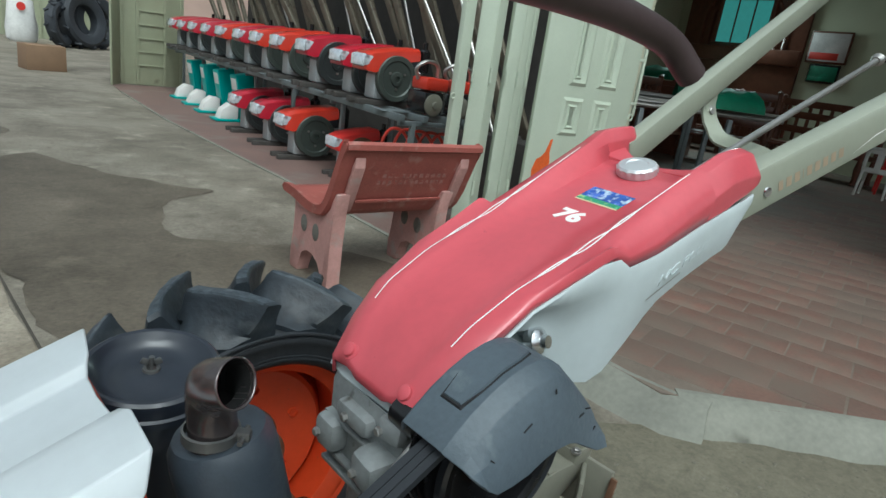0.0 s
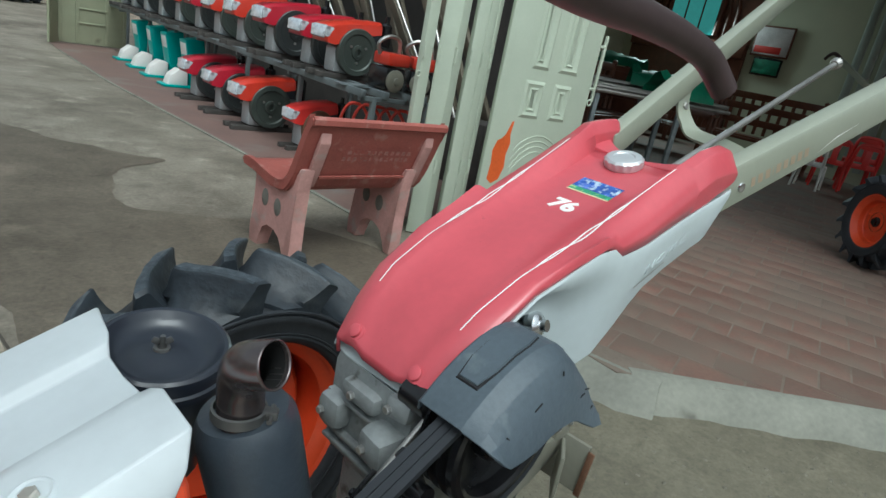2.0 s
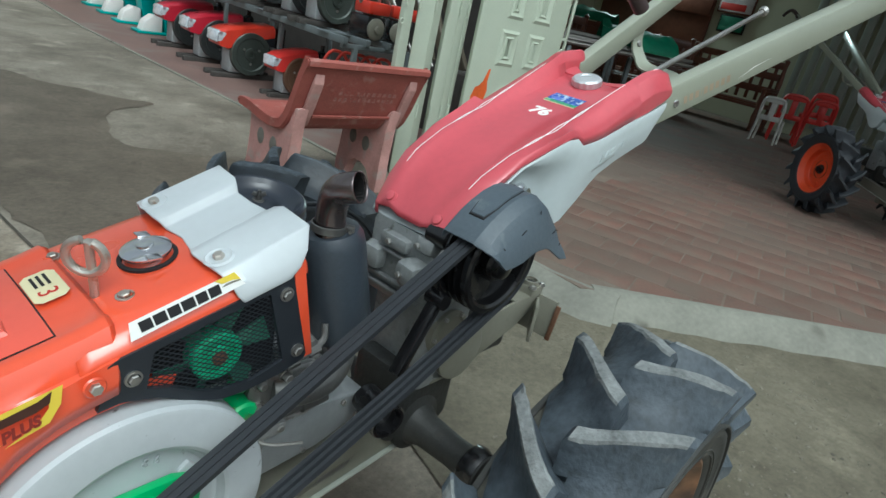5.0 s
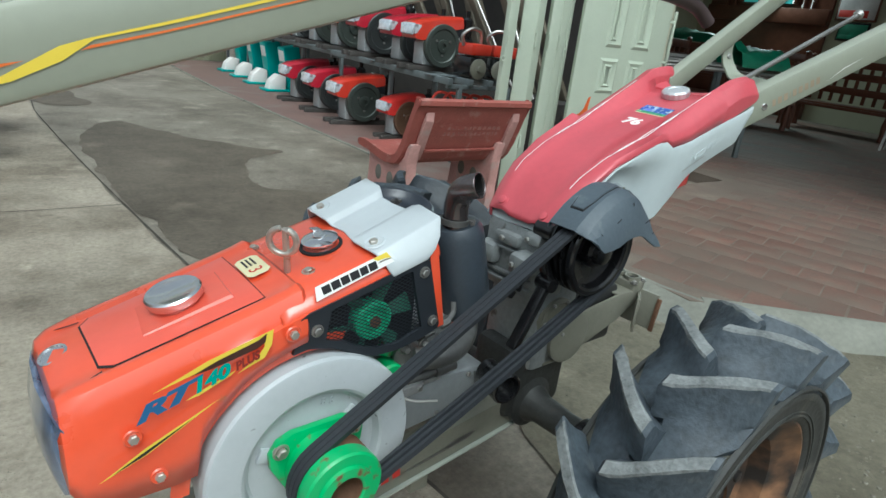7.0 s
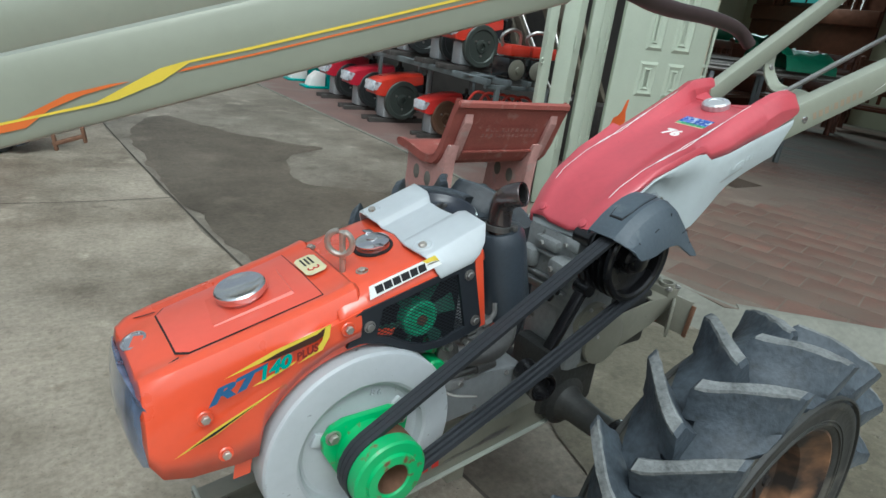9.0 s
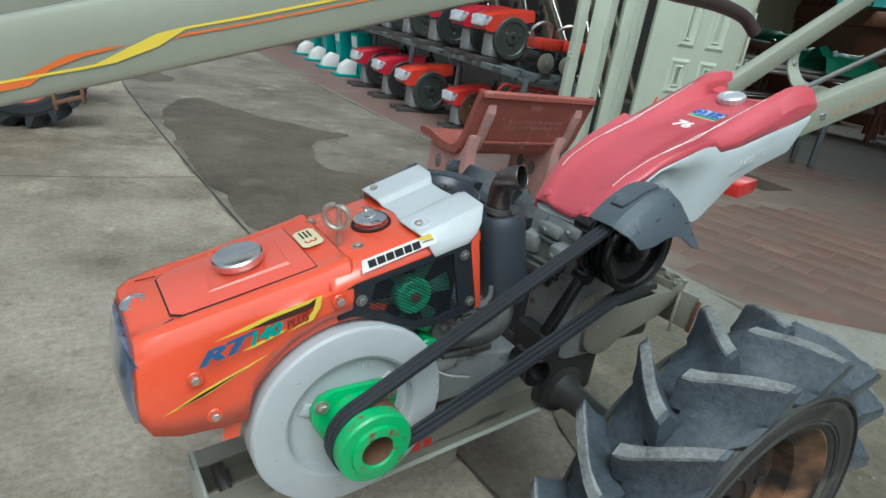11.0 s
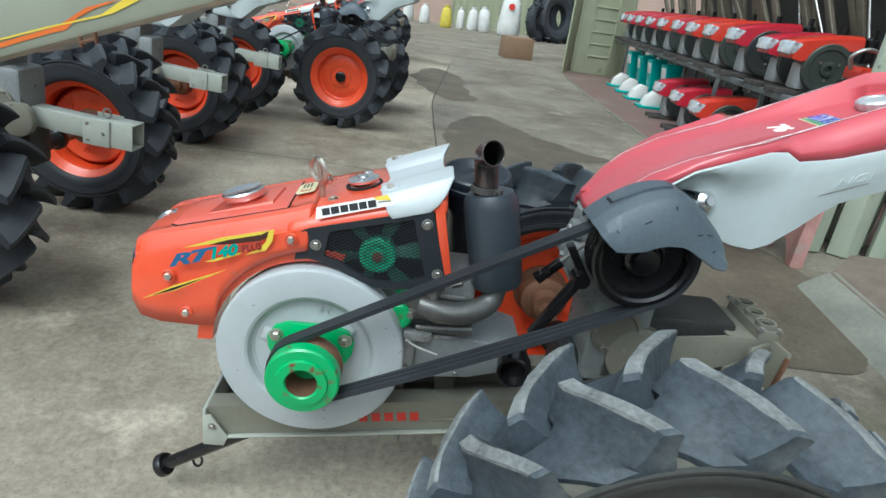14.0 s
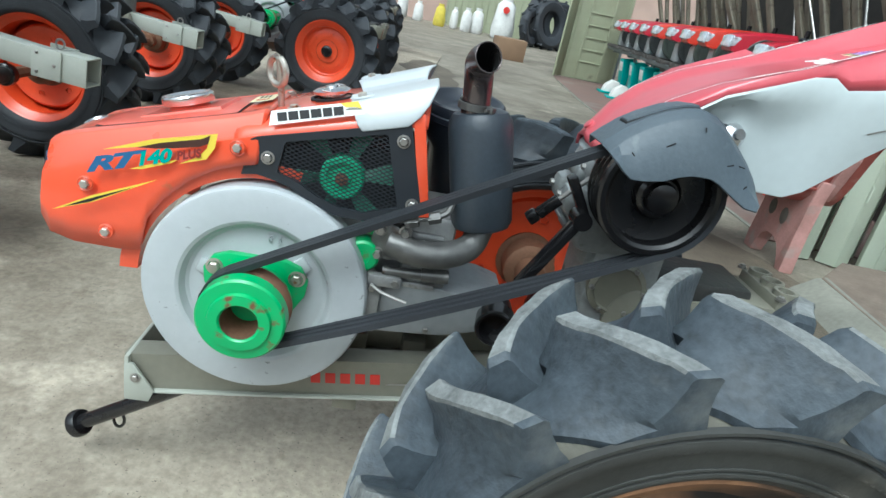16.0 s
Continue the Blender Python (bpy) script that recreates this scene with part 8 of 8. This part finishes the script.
def display_case(m):
    T = thing("cabinet", m, "tall red-brown wooden cabinet with green cloth on top", "cabinet")
    bm = bmesh.new()
    box(bm, (0, 0, 0.55), (1.5, 0.5, 1.1), 0.012)
    part("body", bm, M_WOOD, T)
    for x in (-0.37, 0.37):
        bm = bmesh.new()
        box(bm, (x, -0.256, 0.55), (0.68, 0.02, 0.95), 0.008)
        d = part("door", bm, M_WOOD, T)
        bm = bmesh.new()
        lathe(bm, (x * 0.2, -0.268, 0.6), (0, -1, 0), [(0.015, 0), (0.018, 0.015), (0, 0.02)], 10)
        part("knob", bm, M_STEEL, d)
    bm = bmesh.new()
    rings = []
    for i in range(9):
        x = -0.6 + 0.15 * i
        rings.append([(x, math.cos(a) * 0.22, 1.12 + abs(math.sin(a)) * 0.15 * (1 + 0.6 * noise.noise(Vector((x * 4, a, 0))))) for a in (math.pi * k / 8 for k in range(9))])
    loft(bm, rings, close=False)
    g = part("green_cloth", bm, M_GREENCL, T, "crumpled green tarpaulin")
    return T


display_case(pose(11.20, 7.40, FLOOR, 0, 0, -75) @ Matrix.Scale(1.26, 4))


def plastic_chair(m, material, label):
    T = thing("plastic_chair", m, label, "chair", "plastic chairs")
    for x in (-0.2, 0.2):
        for y in (-0.2, 0.2):
            bm = bmesh.new()
            rod(bm, (x * 1.12, y * 1.12, 0), (x, y, 0.44), 0.02, 0.026, 8)
            part("leg", bm, material, T)
    bm = bmesh.new()
    box(bm, (0, 0, 0.44), (0.44, 0.44, 0.03), 0.012)
    part("seat", bm, material, T)
    bm = bmesh.new()
    tube(bm, spline([(-0.2, 0.2, 0.44), (-0.20, 0.245, 0.66), (-0.175, 0.27, 0.80), (-0.10, 0.28, 0.85), (0.10, 0.28, 0.85), (0.175, 0.27, 0.80), (0.20, 0.245, 0.66), (0.2, 0.2, 0.44)], 5), 0.030, 8)
    box(bm, (0, 0.275, 0.815), (0.30, 0.020, 0.10), 0.008)
    box(bm, (0, 0.240, 0.630), (0.10, 0.016, 0.38), 0.006)
    box(bm, (0, 0.215, 0.475), (0.40, 0.020, 0.09), 0.008)
    part("backrest", bm, material, T)
    return T


c0 = plastic_chair(pose(12.75, 3.24, FLOOR, 0, 0, 112) @ Matrix.Scale(1.04, 4), M_REDPL, "red plastic stacking chair on the brick floor")
copy_thing(c0, pose(13.25, 2.90, FLOOR, 0, 0, 118))
copy_thing(c0, pose(13.27, 2.95, FLOOR + 0.12, 0, 0, 118))
plastic_chair(pose(11.85, 3.22, FLOOR, 0, 0, 100) @ Matrix.Scale(0.92, 4), M_WHITEPL, "white plastic chair on the brick floor")

# clutter behind the embossed leaf: racks of bars under a green sheet
def bar_trestle(m):
    T = thing("bar_trestle", m, "trestle of grey steel bars under green sheeting", "trestle")
    for x in (-0.5, 0.5):
        for y in (-0.2, 0.2):
            bm = bmesh.new()
            box(bm, (x, y, 0.45), (0.05, 0.05, 0.9), 0.004)
            part("leg", bm, M_RACK, T)
    for k in range(9):
        bm = bmesh.new()
        rod(bm, (-1.1 + 0.1 * random.random(), -0.24 + 0.06 * k, 0.93 + 0.03 * (k % 3)), (1.1, -0.2 + 0.055 * k, 0.95 + 0.05 * (k % 2)), 0.022, n=8)
        part("bar", bm, M_STEEL, T)
    bm = bmesh.new()
    rings = []
    for i in range(9):
        x = 0.25 + 0.07 * i
        rings.append([(x, math.cos(a) * 0.30, 1.0 + math.sin(a) * 0.20 * (1 + 0.7 * noise.noise(Vector((x * 5, a * 2, 3))))) for a in (math.pi * k / 8 for k in range(9))])
    loft(bm, rings, close=False)
    part("green_sheet", bm, M_GREENCL, T, "crumpled green plastic sheet")


bar_trestle(pose(6.78, 3.77, FLOOR, 0, 0, -30) @ Matrix.Scale(1.09, 4))
bar_trestle(pose(8.33, 5.25, FLOOR, 0, 0, -50) @ Matrix.Scale(1.13, 4))


def red_pan(m):
    T = thing("red_seeder", m, "small black hand machine with a red metal pan", "machine")
    bm = bmesh.new()
    prism(bm, [(-0.2, 0.02), (0.2, 0.02), (0.26, 0.20), (-0.26, 0.20)], -0.16, 0.16, bev=0.008)
    part("pan", bm, M_REDPL, T)
    bm = bmesh.new()
    lathe(bm, (-0.25, 0.1, 0.3), (0.2, 1, 0), [(0, -0.06), (0.13, -0.06), (0.14, 0), (0.13, 0.06), (0, 0.06)], 24)
    rod(bm, (-0.25, 0.1, 0.3), (0.2, 0.1, 0.1), 0.025)
    part("motor", bm, M_BLACK, T)


red_pan(pose(4.61, 2.50, 0.009, 0, 0, 20) @ Matrix.Scale(1.06, 4))


# ---- other tillers ----
def row_pose(x, y, rz):
    """Nose up: the frame turned about the axle, the wheels on the ground."""
    return pose(x, y, 0, 0, 0, rz) @ Matrix.Translation((0.62, 0, 0.425)) @ Matrix.Rotation(radians(4), 4, "Y") @ Matrix.Translation((-0.62, 0, -0.425))


back_src = tiller(row_pose(-2.24, 1.24, 1), "grey power tiller without engine, parked with orange rims", engine=False, tow=True)
for x, y, rz in ((-2.45, 2.71, 1), (-2.48, 3.96, 2)):
    copy_thing(back_src, row_pose(x, y, rz))
row_src = tiller(pose(-1.55, 5.03, 0, 0, 0, -2) @ Matrix.Scale(1.06, 4), "orange power tiller with clean orange rims, parked in a row", near_rim=M_RIM)
copy_thing(row_src, pose(-1.91, 7.64, 0, 0, 0, -3))
copy_thing(row_src, pose(-2.12, 10.40, 0, 0, 0, -2))
tiller(pose(6.64, 0.84, FLOOR, 0, 0, 49) @ Matrix.Translation((-0.62, -0.50, 0)), "orange power tiller with grey handles on the shop floor")
near_bar = tiller(Matrix.Translation((-2.1, -0.13, 0.425)) @ Matrix.Rotation(radians(8), 4, "Y") @ Matrix.Translation((-0.62, 0, -0.425)),
                  "grey power tiller with yellow and orange striped handles", engine=False, stripes=True, tow=True)
